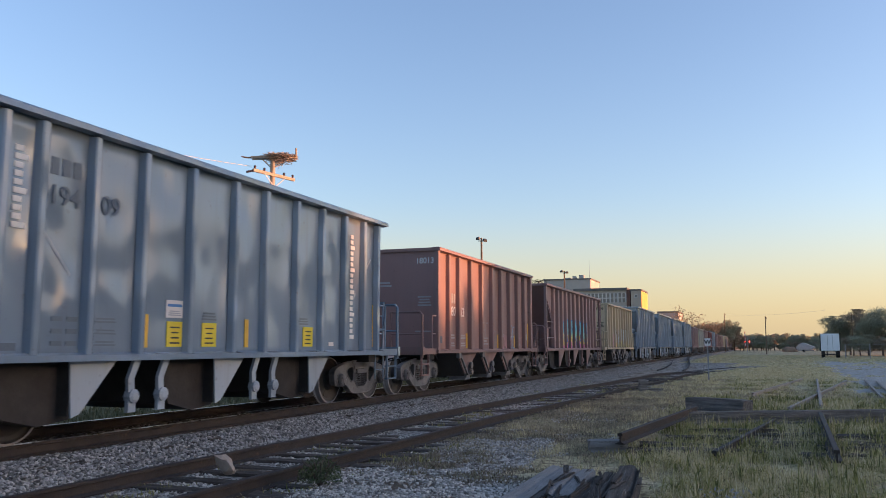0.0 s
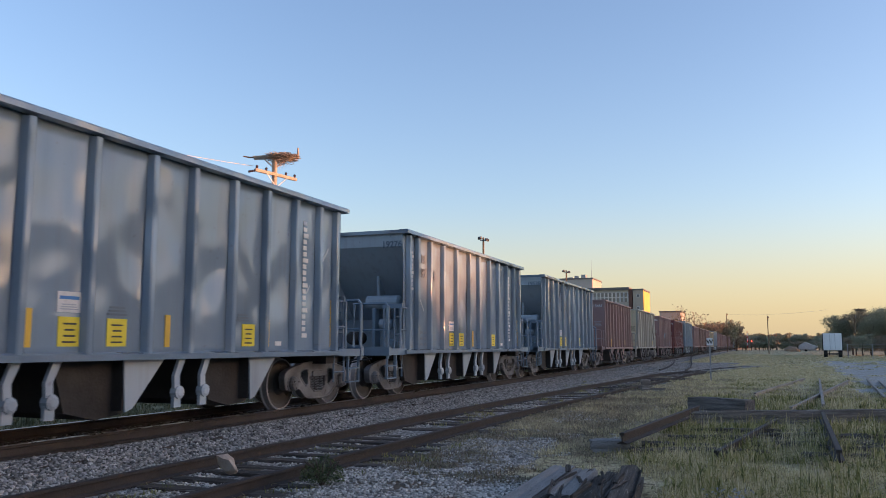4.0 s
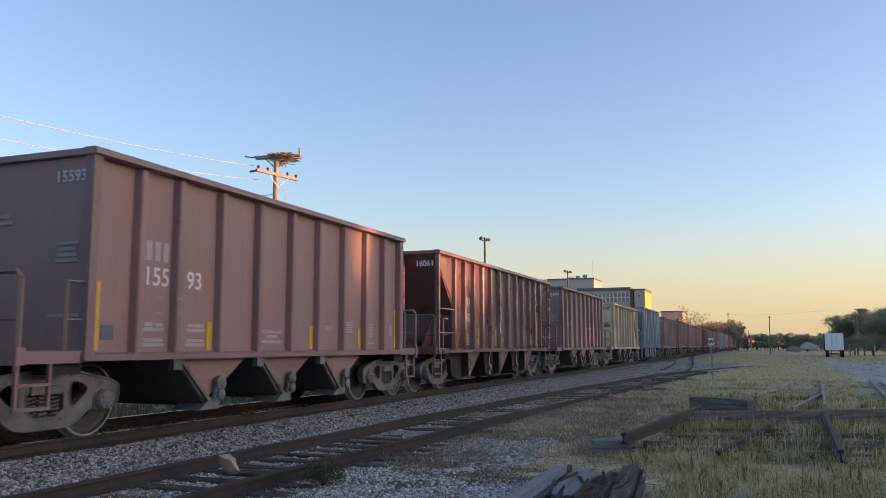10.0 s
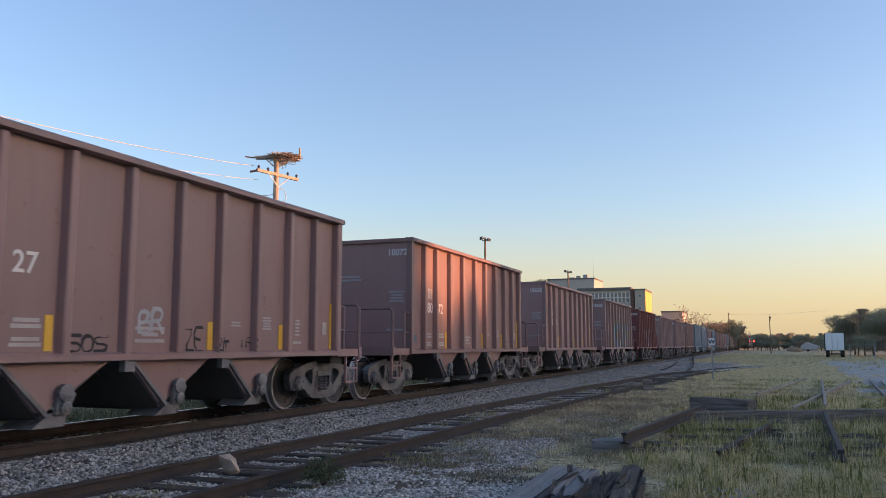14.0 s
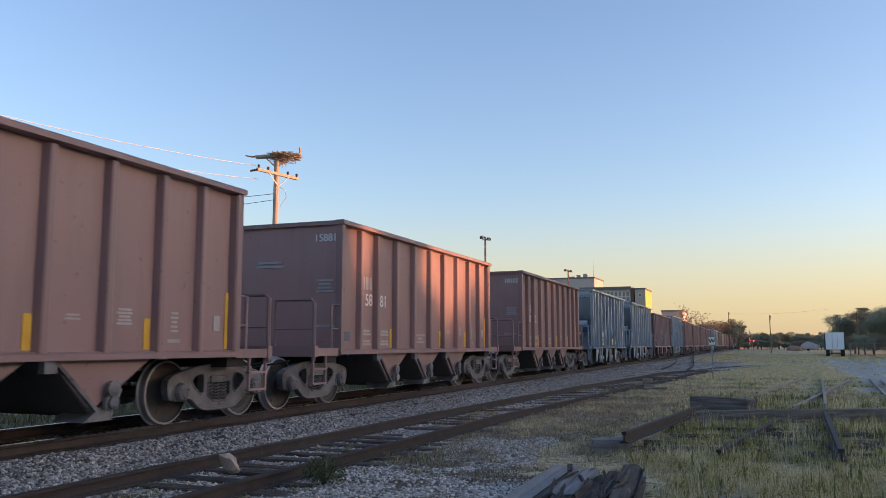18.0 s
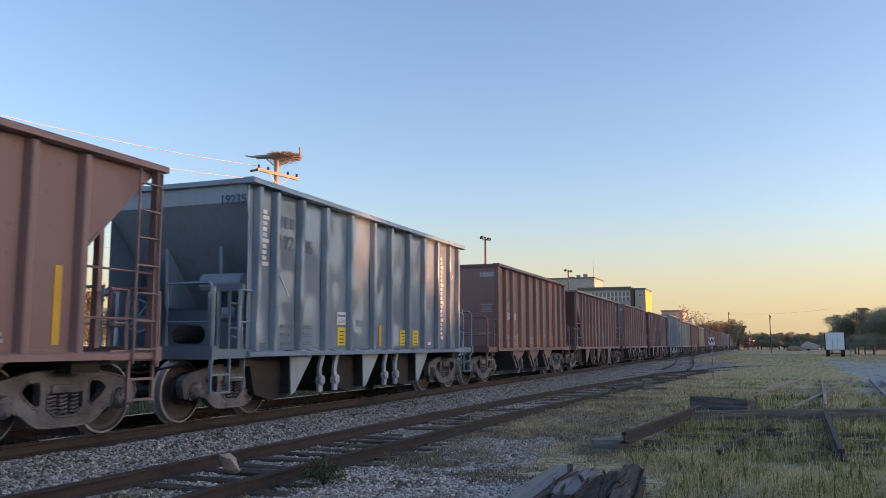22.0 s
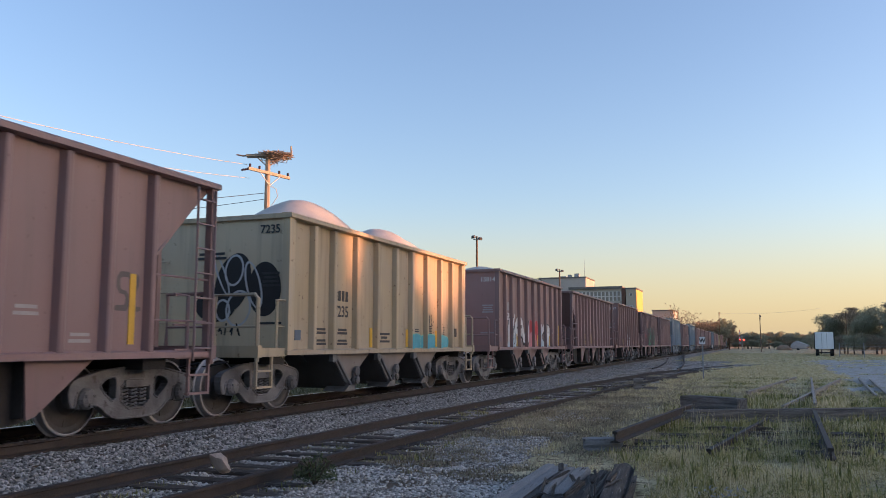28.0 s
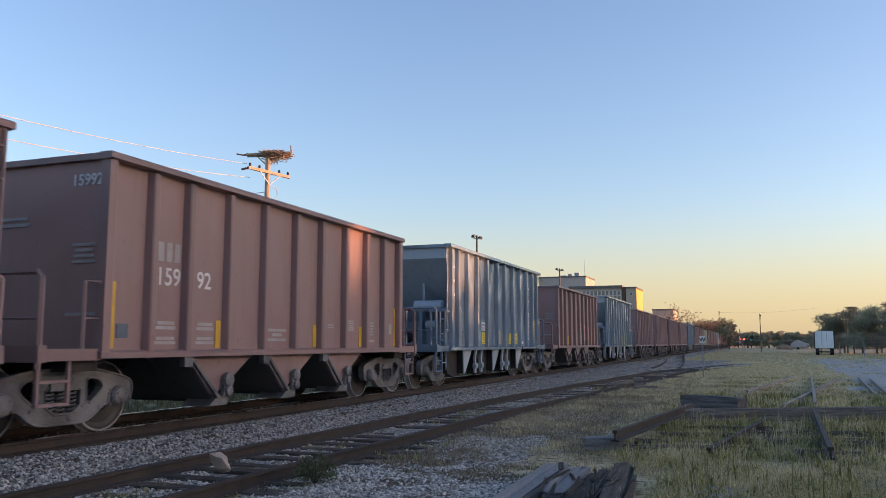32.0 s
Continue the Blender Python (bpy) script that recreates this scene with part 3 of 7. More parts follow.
def v_hoppers(car, centres, mat, dark, cheek):
    """Discharge pockets with V-shaped cheeks, a slanted bar before each and a door shaft below."""
    for c in centres:
        for s in (1, -1):
            bm = bmesh.new()
            x = s * (HALF - 0.14)
            prism(bm, [(c - 0.80, SILL), (c + 0.82, SILL), (c + 0.10, 0.52), (c - 0.12, 0.38), (c - 0.25, 0.40)], x, x - s * 0.02, 0)
            part("hopper_cheek", fix(bm), cheek, car)
        bm = bmesh.new()
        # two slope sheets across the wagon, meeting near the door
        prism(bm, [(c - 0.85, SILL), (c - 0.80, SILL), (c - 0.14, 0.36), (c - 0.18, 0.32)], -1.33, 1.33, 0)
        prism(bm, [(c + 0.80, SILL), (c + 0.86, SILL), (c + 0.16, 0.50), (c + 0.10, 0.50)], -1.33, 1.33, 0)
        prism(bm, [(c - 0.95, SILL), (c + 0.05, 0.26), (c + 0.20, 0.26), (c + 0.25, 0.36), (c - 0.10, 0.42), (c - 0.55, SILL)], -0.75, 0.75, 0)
        part("hopper_chute", fix(bm), dark, car, "dark steel discharge chute")
        for s in (1, -1):
            bm = bmesh.new()
            x = s * (HALF - 0.10)
            prism(bm, [(c - 0.86, SILL + 0.02), (c - 0.80, SILL + 0.02), (c - 0.12, 0.36), (c - 0.17, 0.34)], x, x + s * 0.05, 0)
            box(bm, min(x, x + s * 0.09), max(x, x + s * 0.09), c - 1.0, c - 0.82, SILL - 0.14, SILL)
            lathe(bm, [(x, 0.10), (x + s * 0.06, 0.105), (x + s * 0.08, 0.05)], 10, 0, (0, c + 0.10, 0.60))
            lathe(bm, [(x, 0.075), (x + s * 0.07, 0.08), (x + s * 0.09, 0.04)], 10, 0, (0, c + 0.10, 0.43))
            prism(bm, [(c + 0.02, 0.62), (c + 0.17, 0.66), (c + 0.26, 0.58), (c + 0.15, 0.36), (c - 0.02, 0.36)], x - s * 0.02, x + s * 0.03, 0)
            prism(bm, [(c - 0.30, 0.22), (c + 0.16, 0.22), (c + 0.18, 0.40), (c - 0.05, 0.38)], s * 0.9, x - s * 0.02, 0)
            part("door_linkage", fix(bm), STEEL, car, "grey steel door shaft and linkage")


def pocket_hoppers(car, fronts, mat, dark, tri=0.72, hangers=(0.95, 1.5)):
    """Deep pockets with an upright front sheet; the cheek is a triangle under the sill, with hanging levers between."""
    for i, c in enumerate(fronts):
        for s in (1, -1):
            bm = bmesh.new()
            x = s * (HALF - 0.12)
            prism(bm, [(c - 0.02, SILL), (c + tri, SILL), (c + 0.16, 0.34), (c + 0.03, 0.30)], x, x - s * 0.02, 0)
            part("hopper_cheek", fix(bm), mat, car)
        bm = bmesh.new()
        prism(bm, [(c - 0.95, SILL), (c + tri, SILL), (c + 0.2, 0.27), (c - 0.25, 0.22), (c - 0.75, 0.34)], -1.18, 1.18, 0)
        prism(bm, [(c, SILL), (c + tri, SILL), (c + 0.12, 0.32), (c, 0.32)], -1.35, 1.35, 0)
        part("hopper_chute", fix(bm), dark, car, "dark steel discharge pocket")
        for h in (hangers if i < len(fronts) - 1 else hangers[:0]):
            for s in (1, -1):
                bm = bmesh.new()
                x = s * (HALF - 0.14)
                prism(bm, [(c + h + 0.05, SILL), (c + h + 0.17, SILL), (c + h + 0.06, 0.72), (c + h + 0.08, 0.50), (c + h - 0.03, 0.50), (c + h - 0.05, 0.72)], x, x + s * 0.05, 0)
                lathe(bm, [(x - s * 0.02, 0.09), (x + s * 0.08, 0.09), (x + s * 0.1, 0.05)], 10, 0, (0, c + h + 0.04, 0.50))
                box(bm, min(x, x + s * 0.05), max(x, x + s * 0.05), c + h - 0.04, c + h + 0.1, 0.30, 0.48)
                part("door_lever", fix(bm), mat, car)


def centre_frame(car, half_len, mat):
    bm = bmesh.new()
    box(bm, -0.2, 0.2, -half_len, half_len, 0.78, 1.0)
    for s in (-1, 1):
        box(bm, -1.35, 1.35, s * TRUCK_AT - 0.22, s * TRUCK_AT + 0.22, 0.80, 1.0)
    tube(bm, [(0.35, -half_len + 0.5, 0.86), (0.35, half_len - 0.5, 0.86)], 0.025, 6)
    part("centre_sill", fix(bm), mat, car)


def platform(car, s, y0, y1, mat, posts_x=(1.5, 0.55), rail_h=0.92, steps=True):
    """End platform between body and coupler: end sill, grab rails and a hanging step."""
    bm = bmesh.new()
    a, b = sorted((s * y0, s * y1))
    e0, e1 = sorted((s * (y1 - 0.12), s * y1))
    box(bm, -HALF + 0.02, HALF - 0.02, e0, e1, SILL - 0.03, SILL + 0.16)
    for q in (-1, 1):
        box(bm, q * 1.38 - 0.08, q * 1.38 + 0.08, a, b, SILL - 0.02, SILL + 0.12)
    box(bm, -1.28, 1.28, a, b, SILL - 0.01, SILL + 0.03)
    part("end_sill", fix(bm), mat, car)
    ye = s * (y1 - 0.05)
    for q in (1, -1):
        bm = bmesh.new()
        x0, x1 = q * 1.43, q * 0.62
        tube(bm, [(x0, ye, SILL - 0.1), (x0, ye, SILL + rail_h), (x0 - q * 0.06, ye, SILL + rail_h + 0.06), (x1, ye, SILL + rail_h + 0.06), (x1, ye, SILL + 0.1)], 0.036, 6)
        tube(bm, [(x0, ye, SILL + rail_h * 0.5), (x1, ye, SILL + rail_h * 0.5)], 0.018, 5)
        part("handrail", fix(bm), mat, car)
        bm = bmesh.new()
        yb = s * (y0 + 0.28)
        tube(bm, [(q * 1.43, yb, SILL + 0.1), (q * 1.43, yb, SILL + rail_h), (q * 1.43, s * (y0 - 0.02), SILL + rail_h)], 0.028, 6)
        tube(bm, [(q * 1.43, yb, SILL + rail_h * 0.52), (q * 1.43, s * (y0 - 0.02), SILL + rail_h * 0.52)], 0.016, 5)
        part("grab_iron", fix(bm), mat, car)
        if steps:
            bm = bmesh.new()
            ya, yc = s * (y1 - 0.08), s * (y1 - 0.52)
            for yy in (ya, yc):
                box(bm, q * 1.40 - 0.02, q * 1.40 + 0.02, yy - 0.02, yy + 0.02, 0.42, SILL)
            for z in (0.44, 0.70):
                box(bm, min(q * 1.34, q * 1.43), max(q * 1.34, q * 1.43), min(ya, yc), max(ya, yc), z - 0.015, z + 0.015)
            part("step", fix(bm), mat, car)


def ladder(car, y, x, z0, z1, mat, n=6, w=0.42, along="y"):
    bm = bmesh.new()
    for d in (-w / 2, w / 2):
        p = (x, y + d) if along == "y" else (x + d, y)
        tube(bm, [(*p, z0), (*p, z1)], 0.02, 5)
    for k in range(n):
        z = z0 + (z1 - z0) * (k + 0.5) / n
        a, b = ((x, y - w / 2), (x, y + w / 2)) if along == "y" else ((x - w / 2, y), (x + w / 2, y))
        tube(bm, [(*a, z), (*b, z)], 0.016, 5)
    part("ladder", fix(bm), mat, car)


def brake_gear(car, s, y, mat):
    """Brake fittings on the railed end: reservoir, cylinder, valve block, wheel and pipe, each a part."""
    bm = bmesh.new()
    lathe(bm, [(0.35, 0.10), (0.38, 0.16), (1.16, 0.16), (1.2, 0.10)], 16, 0, (0, y, 2.12))
    part("air_reservoir", fix(bm), LIFTED_GREY, car, "pale grey air reservoir")
    bm = bmesh.new()
    box(bm, 0.55, 0.62, y - 0.14, y + 0.14, SILL + 0.05, 1.98)
    part("bracket", bm, mat, car)
    bm = bmesh.new()
    tube(bm, [(-0.75 + 0.27 * math.cos(a), y + s * 0.25, 1.6 + 0.27 * math.sin(a)) for a in [k * math.tau / 14 for k in range(15)]], 0.018, 5)
    for k in range(4):
        a = k * math.pi / 4
        tube(bm, [(-0.75 - 0.27 * math.cos(a), y + s * 0.25, 1.6 - 0.27 * math.sin(a)), (-0.75 + 0.27 * math.cos(a), y + s * 0.25, 1.6 + 0.27 * math.sin(a))], 0.012, 4)
    part("brake_wheel", fix(bm), mat, car)
    bm = bmesh.new()
    lathe(bm, [(0.68, 0.07), (0.70, 0.12), (0.95, 0.12), (1.0, 0.07)], 12, 0, (0, y, 1.62))
    part("brake_valve", fix(bm), LIFTED_GREY, car)
    bm = bmesh.new()
    lathe(bm, [(y - 0.3, 0.10), (y - 0.27, 0.15), (y + 0.2, 0.15), (y + 0.23, 0.06)], 14, 1, (0.1, 0, 1.30))
    part("brake_cylinder", fix(bm), DARK, car)
    bm = bmesh.new()
    tube(bm, [(0.85, y, 1.96), (0.85, y, 1.3), (1.2, y - 0.1, 1.2), (1.35, y, 0.95)], 0.022, 5)
    part("air_pipe", fix(bm), mat, car)


def stripe(car, y, z0, z1, w, mat, x=HALF - 0.108, name="reflector"):
    bm = bmesh.new()
    box(bm, x - 0.002, x + 0.008, y - w / 2, y + w / 2, z0, z1)
    return part(name, bm, mat, car)


def bars(car, y, z, w, h, mat, rows=2, name="stencil", end=0, gap=0.45):
    """Unreadable stencil lines as plain bars. end: -1 puts them on the leading end sheet, where y counts across."""
    bm = bmesh.new()
    rh = h / rows
    for k in range(rows):
        zz = z + k * rh
        ww = w * (1 - 0.25 * ((k * 7) % 3) / 2)
        if end:
            box(bm, y - ww / 2, y + ww / 2, -end - 0.012, -end - 0.004, zz, zz + rh * (1 - gap))
        else:
            box(bm, HALF - 0.11, HALF - 0.105, y - ww / 2, y + ww / 2, zz, zz + rh * (1 - gap))
    return tagged(part(name, fix(bm), mat, car), kind="stuff")


def wagon_base(label, half_len, coupler_at, paint):
    car = thing("hopper_wagon", label, "freight wagon", group="wagons of the freight train")
    centre_frame(car, coupler_at - 0.6, DARK)
    for s in (-1, 1):
        add_truck(car, s * TRUCK_AT)
        coupler(car, s, coupler_at, DARK)
    return car


def flat_end_wagon(label, paint, half_len=4.485, coupler_at=6.16, braces=False, TOP=3.48):
    """Three-pocket open hopper with flat end sheets and platforms at both ends."""
    car = wagon_base(label, half_len, coupler_at, paint)
    panels(car, [(-half_len, SILL), (half_len, SILL), (half_len, TOP - 0.05), (-half_len, TOP - 0.05)], paint)
    side_sill(car, half_len + 0.05, paint)
    top_rail(car, half_len, paint, TOP)
    ys = POSTS["braced" if braces else "flat"]
    posts(car, ys, paint, TOP - 0.1)
    hold_floor(car, half_len - 0.02)
    for s in (-1, 1):
        bm = bmesh.new()
        box(bm, -HALF + 0.11, HALF - 0.11, *sorted((s * half_len, s * (half_len - 0.012))), SILL - 0.05, TOP - 0.05)
        # brown, yellow and cream ends get the paint brightened against the shade
        part("end_sheet", fix(bm), LIFTED_BROWN if paint in (BROWN, REDBROWN) else LIFTED_YELLOW if paint in (YELLOW, CREAM) else paint, car)
        for q in (-1, 1):
            bm = bmesh.new()
            box(bm, min(q * (HALF - 0.13), q * (HALF + 0.005)), max(q * (HALF - 0.13), q * (HALF + 0.005)), *sorted((s * (half_len - 0.09), s * (half_len + 0.035))), SILL, TOP - 0.04)
            part("corner_post", fix(bm), paint, car)
        for k in range(4):
            bm = bmesh.new()
            tube(bm, [(-1.36, s * (half_len + 0.01), 1.5 + k * 0.55), (-1.34, s * (half_len + 0.07), 1.5 + k * 0.55), (-1.02, s * (half_len + 0.07), 1.5 + k * 0.55), (-1.0, s * (half_len + 0.01), 1.5 + k * 0.55)], 0.014, 5)
            part("rung", fix(bm), paint, car)
        platform(car, s, half_len, coupler_at - 0.72, paint)
    v_hoppers(car, (-1.95, 0, 1.95), paint, HOPPER_STEEL, paint if paint in (BROWN, REDBROWN) else CHEEK)
    if braces:
        for s in (-1, 1):
            bm = bmesh.new()
            yo, yi = s * (half_len - 0.06), ys[1 if s < 0 else -2]
            prism(bm, [(yo, SILL + 0.5), (yo, SILL + 0.62), (yi, TOP - 0.1), (yi - s * 0.0, TOP - 0.25)], HALF - 0.11, HALF - 0.02, 0)
            part("diagonal_brace", fix(bm), paint, car)
    return car


def hold_floor(car, half_len):
    bm = bmesh.new()
    box(bm, -HALF + 0.14, HALF - 0.14, -half_len, half_len, SILL + 0.06, SILL + 0.09)
    part("hold_floor", bm, DARK, car)


def slope_end_wagon(label, paint, half_len=5.66, body=4.42, coupler_at=6.15, TOP=3.47):
    """Hopper whose end sheets slope in under an open frame; the sides end in a slant."""
    car = wagon_base(label, half_len, coupler_at, paint)
    knee = 2.25
    panels(car, [(-body, SILL), (body, SILL), (body, knee), (half_len, TOP - 0.06), (-half_len, TOP - 0.06), (-body, knee)], paint)
    side_sill(car, half_len, paint)
    top_rail(car, half_len, paint, TOP)
    posts(car, POSTS["slope"], paint, TOP - 0.1, 0.10)
    hold_floor(car, body - 1.1)
    for s in (-1, 1):
        bm = bmesh.new()
        prism(bm, [(s * (half_len - 0.02), TOP - 0.06), (s * (half_len - 0.06), TOP - 0.06), (s * (body - 1.1), SILL + 0.1), (s * (body - 1.06), SILL + 0.1)], -HALF + 0.13, HALF - 0.13, 0)
        part("slope_sheet", fix(bm), paint, car)
        bm = bmesh.new()
        box(bm, -HALF + 0.14, HALF - 0.14, *sorted((s * (body - 0.25), s * (body - 0.22))), SILL, 2.05)
        for q in (-0.8, 0.8):
            prism(bm, [(s * (body - 0.22), 1.02), (s * (half_len - 0.5), 1.02), (s * (body - 0.22), 1.9)], q - 0.02, q + 0.02, 0)
        part("bulkhead", fix(bm), paint, car)
        for q in (1, -1):
            bm = bmesh.new()
            prism(bm, [(q * HALF, s * half_len), (q * HALF, s * (half_len - 0.10)), (q * (HALF - 0.10), s * (half_len - 0.10)), (q * (HALF - 0.10), s * half_len)], SILL, TOP - 0.05, 2)
            part("corner_post", fix(bm), paint, car)
            bm = bmesh.new()
            for z in (1.45, 2.05):
                tube(bm, [(q * (HALF - 0.04), s * (half_len - 0.08), z), (q * (HALF - 0.04), s * body, z)], 0.016, 5)
            part("grab_iron", fix(bm), paint, car)
        for x in (-0.5, 0.5):
            bm = bmesh.new()
            box(bm, x - 0.05, x + 0.05, *sorted((s * (half_len - 0.08), s * half_len)), SILL, TOP - 0.06)
            part("end_post", fix(bm), paint, car)
        bm = bmesh.new()
        box(bm, -HALF + 0.05, HALF - 0.05, *sorted((s * (half_len - 0.1), s * half_len)), SILL - 0.02, SILL + 0.14)
        box(bm, -1.3, 1.3, *sorted((s * (body - 0.2), s * (half_len - 0.1))), SILL, SILL + 0.03)
        for x in (-0.4, 0.0, 0.5):
            lathe(bm, [(s * (body + 0.15), 0.12), (s * (half_len - 0.55), 0.12)], 10, 1, (x, 0, 1.2))
        part("end_sill", fix(bm), paint, car)
        platform(car, s, half_len - 0.75, coupler_at - 0.35, paint, rail_h=0.86)
        if s > 0:
            ladder(car, s * (half_len - 0.25), HALF + 0.03, 0.9, TOP - 0.1, paint, 7, 0.40)
    pocket_hoppers(car, (-3.15, -0.32, 2.55), paint, DARK, 0.98, (1.75,))
    return car


def recessed_end_wagon(label, paint, half_len=4.83, coupler_at=6.31):
    """Newer hopper: full-height sides, end sheets sloping in from below a deep top band, railed platforms."""
    car = wagon_base(label, half_len, coupler_at, paint)
    buckled_panels(car, half_len, paint)
    side_sill(car, half_len, paint)
    top_rail(car, half_len, paint, TOP)
    posts(car, POSTS["recessed"], paint, TOP - 0.1, 0.105, depth=0.10)
    hold_floor(car, half_len - 1.5)
    for s in (-1, 1):
        bm = bmesh.new()
        prism(bm, [(s * half_len, TOP - 0.05), (s * (half_len - 0.015), TOP - 0.05), (s * (half_len - 0.05), TOP - 0.34), (s * (half_len - 1.5), 1.75), (s * (half_len - 1.48), 1.72), (s * half_len, TOP - 0.36)], -HALF + 0.12, HALF - 0.12, 0)
        for q in (-0.55, 0.55):
            prism(bm, [(s * (half_len - 0.5), 2.75), (s * (half_len - 0.55), 1.75), (s * (half_len - 1.35), 1.75)], q - 0.03, q + 0.03, 0)
        part("slope_sheet", fix(bm), LIFTED_GREY, car, "sloping end sheet in grey brightened against the shade")
        bm = bmesh.new()
        box(bm, -HALF + 0.13, HALF - 0.13, *sorted((s * (half_len - 1.45), s * (half_len - 1.40))), SILL, 1.75)
        part("bulkhead", fix(bm), LIFTED_GREY, car)
        platform(car, s, half_len - 0.1, coupler_at - 0.6, paint, rail_h=1.02)
        bm = bmesh.new()
        for q in (1, -1):
            tube(bm, [(q * 1.0, s * (half_len + 0.1), SILL + 0.1), (q * 1.0, s * (half_len + 0.1), 2.0), (q * 1.42, s * (half_len + 0.1), 2.0), (q * 1.42, s * (half_len + 0.1), SILL + 0.1)], 0.035, 6)
            box(bm, min(q * 0.98, q * 1.45), max(q * 0.98, q * 1.45), *sorted((s * (half_len + 0.06), s * (half_len + 0.14))), 1.96, 2.06)
        part("rail_frame", fix(bm), paint, car)
        ladder(car, s * (half_len + 0.1), HALF - 0.16, 0.45, 1.95, paint, 4, 0.40)
        brake_gear(car, s, s * (half_len - 0.35), paint)
        bm = bmesh.new()
        box(bm, -1.3, 1.3, *sorted((s * (half_len - 1.4), s * half_len)), SILL, SILL + 0.03)
        part("deck", fix(bm), paint, car)
    # the pocket cheeks take the brightened grey too
    pocket_hoppers(car, (-3.44, -0.74, 1.96), LIFTED_GREY, DARK)
    return car


def recessed_marks(car):
    for y, h in ((-4.56, 0.86), (4.52, 0.86), (-2.26, 0.43), (0.0, 0.43), (2.40, 0.43)):
        stripe(car, y, 1.11, 1.11 + h, 0.10, REFL)
    stripe(car, -1.70, 1.51, 1.75, 0.35, WHITE, name="white_placard")
    bars(car, -1.70, 1.66, 0.29, 0.07, BLUEP, 1).location = (0.006, 0, 0)
    bars(car, -1.70, 1.54, 0.27, 0.08, PALEGREY, 3).location = (0.006, 0, 0)
    for z in (1.13, 1.27, 1.41):
        bars(car, -3.70, z, 0.16, 0.055, GREYTEXT, 1, gap=0.0)
        bars(car, -3.48, z, 0.16, 0.055, GREYTEXT, 1, gap=0.0)
        bars(car, -2.95, z, 0.34, 0.075, GREYTEXT, 2)
    bars(car, -0.93, 1.50, 0.33, 0.13, GREYTEXT, 3)
    bars(car, 1.72, 1.50, 0.33, 0.13, GREYTEXT, 3)
    stripe(car, -4.35, 1.08, 1.16, 0.22, GREYTEXT, name="card_board")
    # the company's name up the first and the tenth bay as plain shapes
    for y, z0, z1, k in ((-4.33, 2.40, 3.34, 10), (3.52, 1.27, 3.35, 19)):
        bm = bmesh.new()
        for j in range(k):
            z = z0 + (z1 - z0) * j / k
            w = 0.11 + 0.06 * (j % 4 == 0)
            box(bm, HALF - 0.11, HALF - 0.099, y - 0.06, y - 0.06 + w, z, z + (z1 - z0) / k * 0.68)
        tagged(part("company_mark", fix(bm), WHITE, car), kind="stuff")
    stripe(car, 2.72, 1.13, 1.20, 0.18, WHITE, name="small_placard")


def yellow_placards(car, ys):
    for y in ys:
        stripe(car, y, 1.12, 1.46, 0.33, YELLOWTAG, name="yellow_placard")
        bars(car, y, 1.16, 0.2, 0.28, BLACKP, 4, gap=0.7).location = (0.006, 0, 0)


YELLOWTAG = material("yellow_placard_paint", (0.70, 0.55, 0.02), (0.75, 0.6, 0.05), 4, (0.4, 0.6), 0, 0.03)
BLUEP = material("blue_placard_paint", (0.05, 0.16, 0.4), (0.06, 0.2, 0.45), 4, (0.4, 0.6), 0, 0.03)
GREYTEXT = material("dark_grey_stencil", (0.10, 0.132, 0.17), (0.12, 0.155, 0.195), 5, (0.5, 0.7), 0, 0.03)


def flat_marks(car, mark=STENCIL, tape_ys=(0, 2, 5, 7, 9), kind="flat", hl=4.485):
    for i in tape_ys:
        y = bay(kind, i) + (-0.25 if i == 0 else 0.3)
        stripe(car, y, 1.07, 1.90 if i in (0, 9) else 1.47, 0.115, REFL)
    for i, z, w, h in ((1, 1.12, 0.42, 0.12), (1, 1.32, 0.40, 0.13), (2, 1.12, 0.42, 0.12), (2, 1.32, 0.40, 0.13)):
        bars(car, bay(kind, i), z, w, h, mark, 2, gap=0.3)
    bars(car, bay(kind, 4), 1.17, 0.56, 0.045, mark, 1, gap=0.0)
    bars(car, bay(kind, 4), 1.25, 0.30, 0.05, mark, 1, gap=0.0)
    bars(car, bay(kind, 4), 1.33, 0.56, 0.045, mark, 1, gap=0.0)
    bars(car, bay(kind, 6), 1.42, 0.24, 0.09, mark, 2)
    bars(car, bay(kind, 7) - 0.1, 1.38, 0.26, 0.22, mark, 5, gap=0.35)
    if kind == "flat":
        bars(car, bay(kind, 8) - 0.05, 1.30, 0.16, 0.30, mark, 5, gap=0.5)
        bars(car, bay(kind, 8) - 0.05, 1.16, 0.26, 0.05, mark, 1, gap=0.1)
        stripe(car, bay(kind, 9) + 0.05, 1.33, 1.55, 0.15, mark, name="card_pocket")
    stripe(car, bay(kind, 0) - 0.05, 1.20, 1.38, 0.2, GREYTEXT, name="card_board")
    # stencils on the leading end sheet
    bars(car, -0.1, 2.62, 0.62, 0.16, mark, 2, end=hl)
    bars(car, 1.12, 2.12, 0.36, 0.28, mark, 4, end=hl)
    bars(car, 1.12, 1.47, 0.5, 0.07, mark, 1, end=hl)


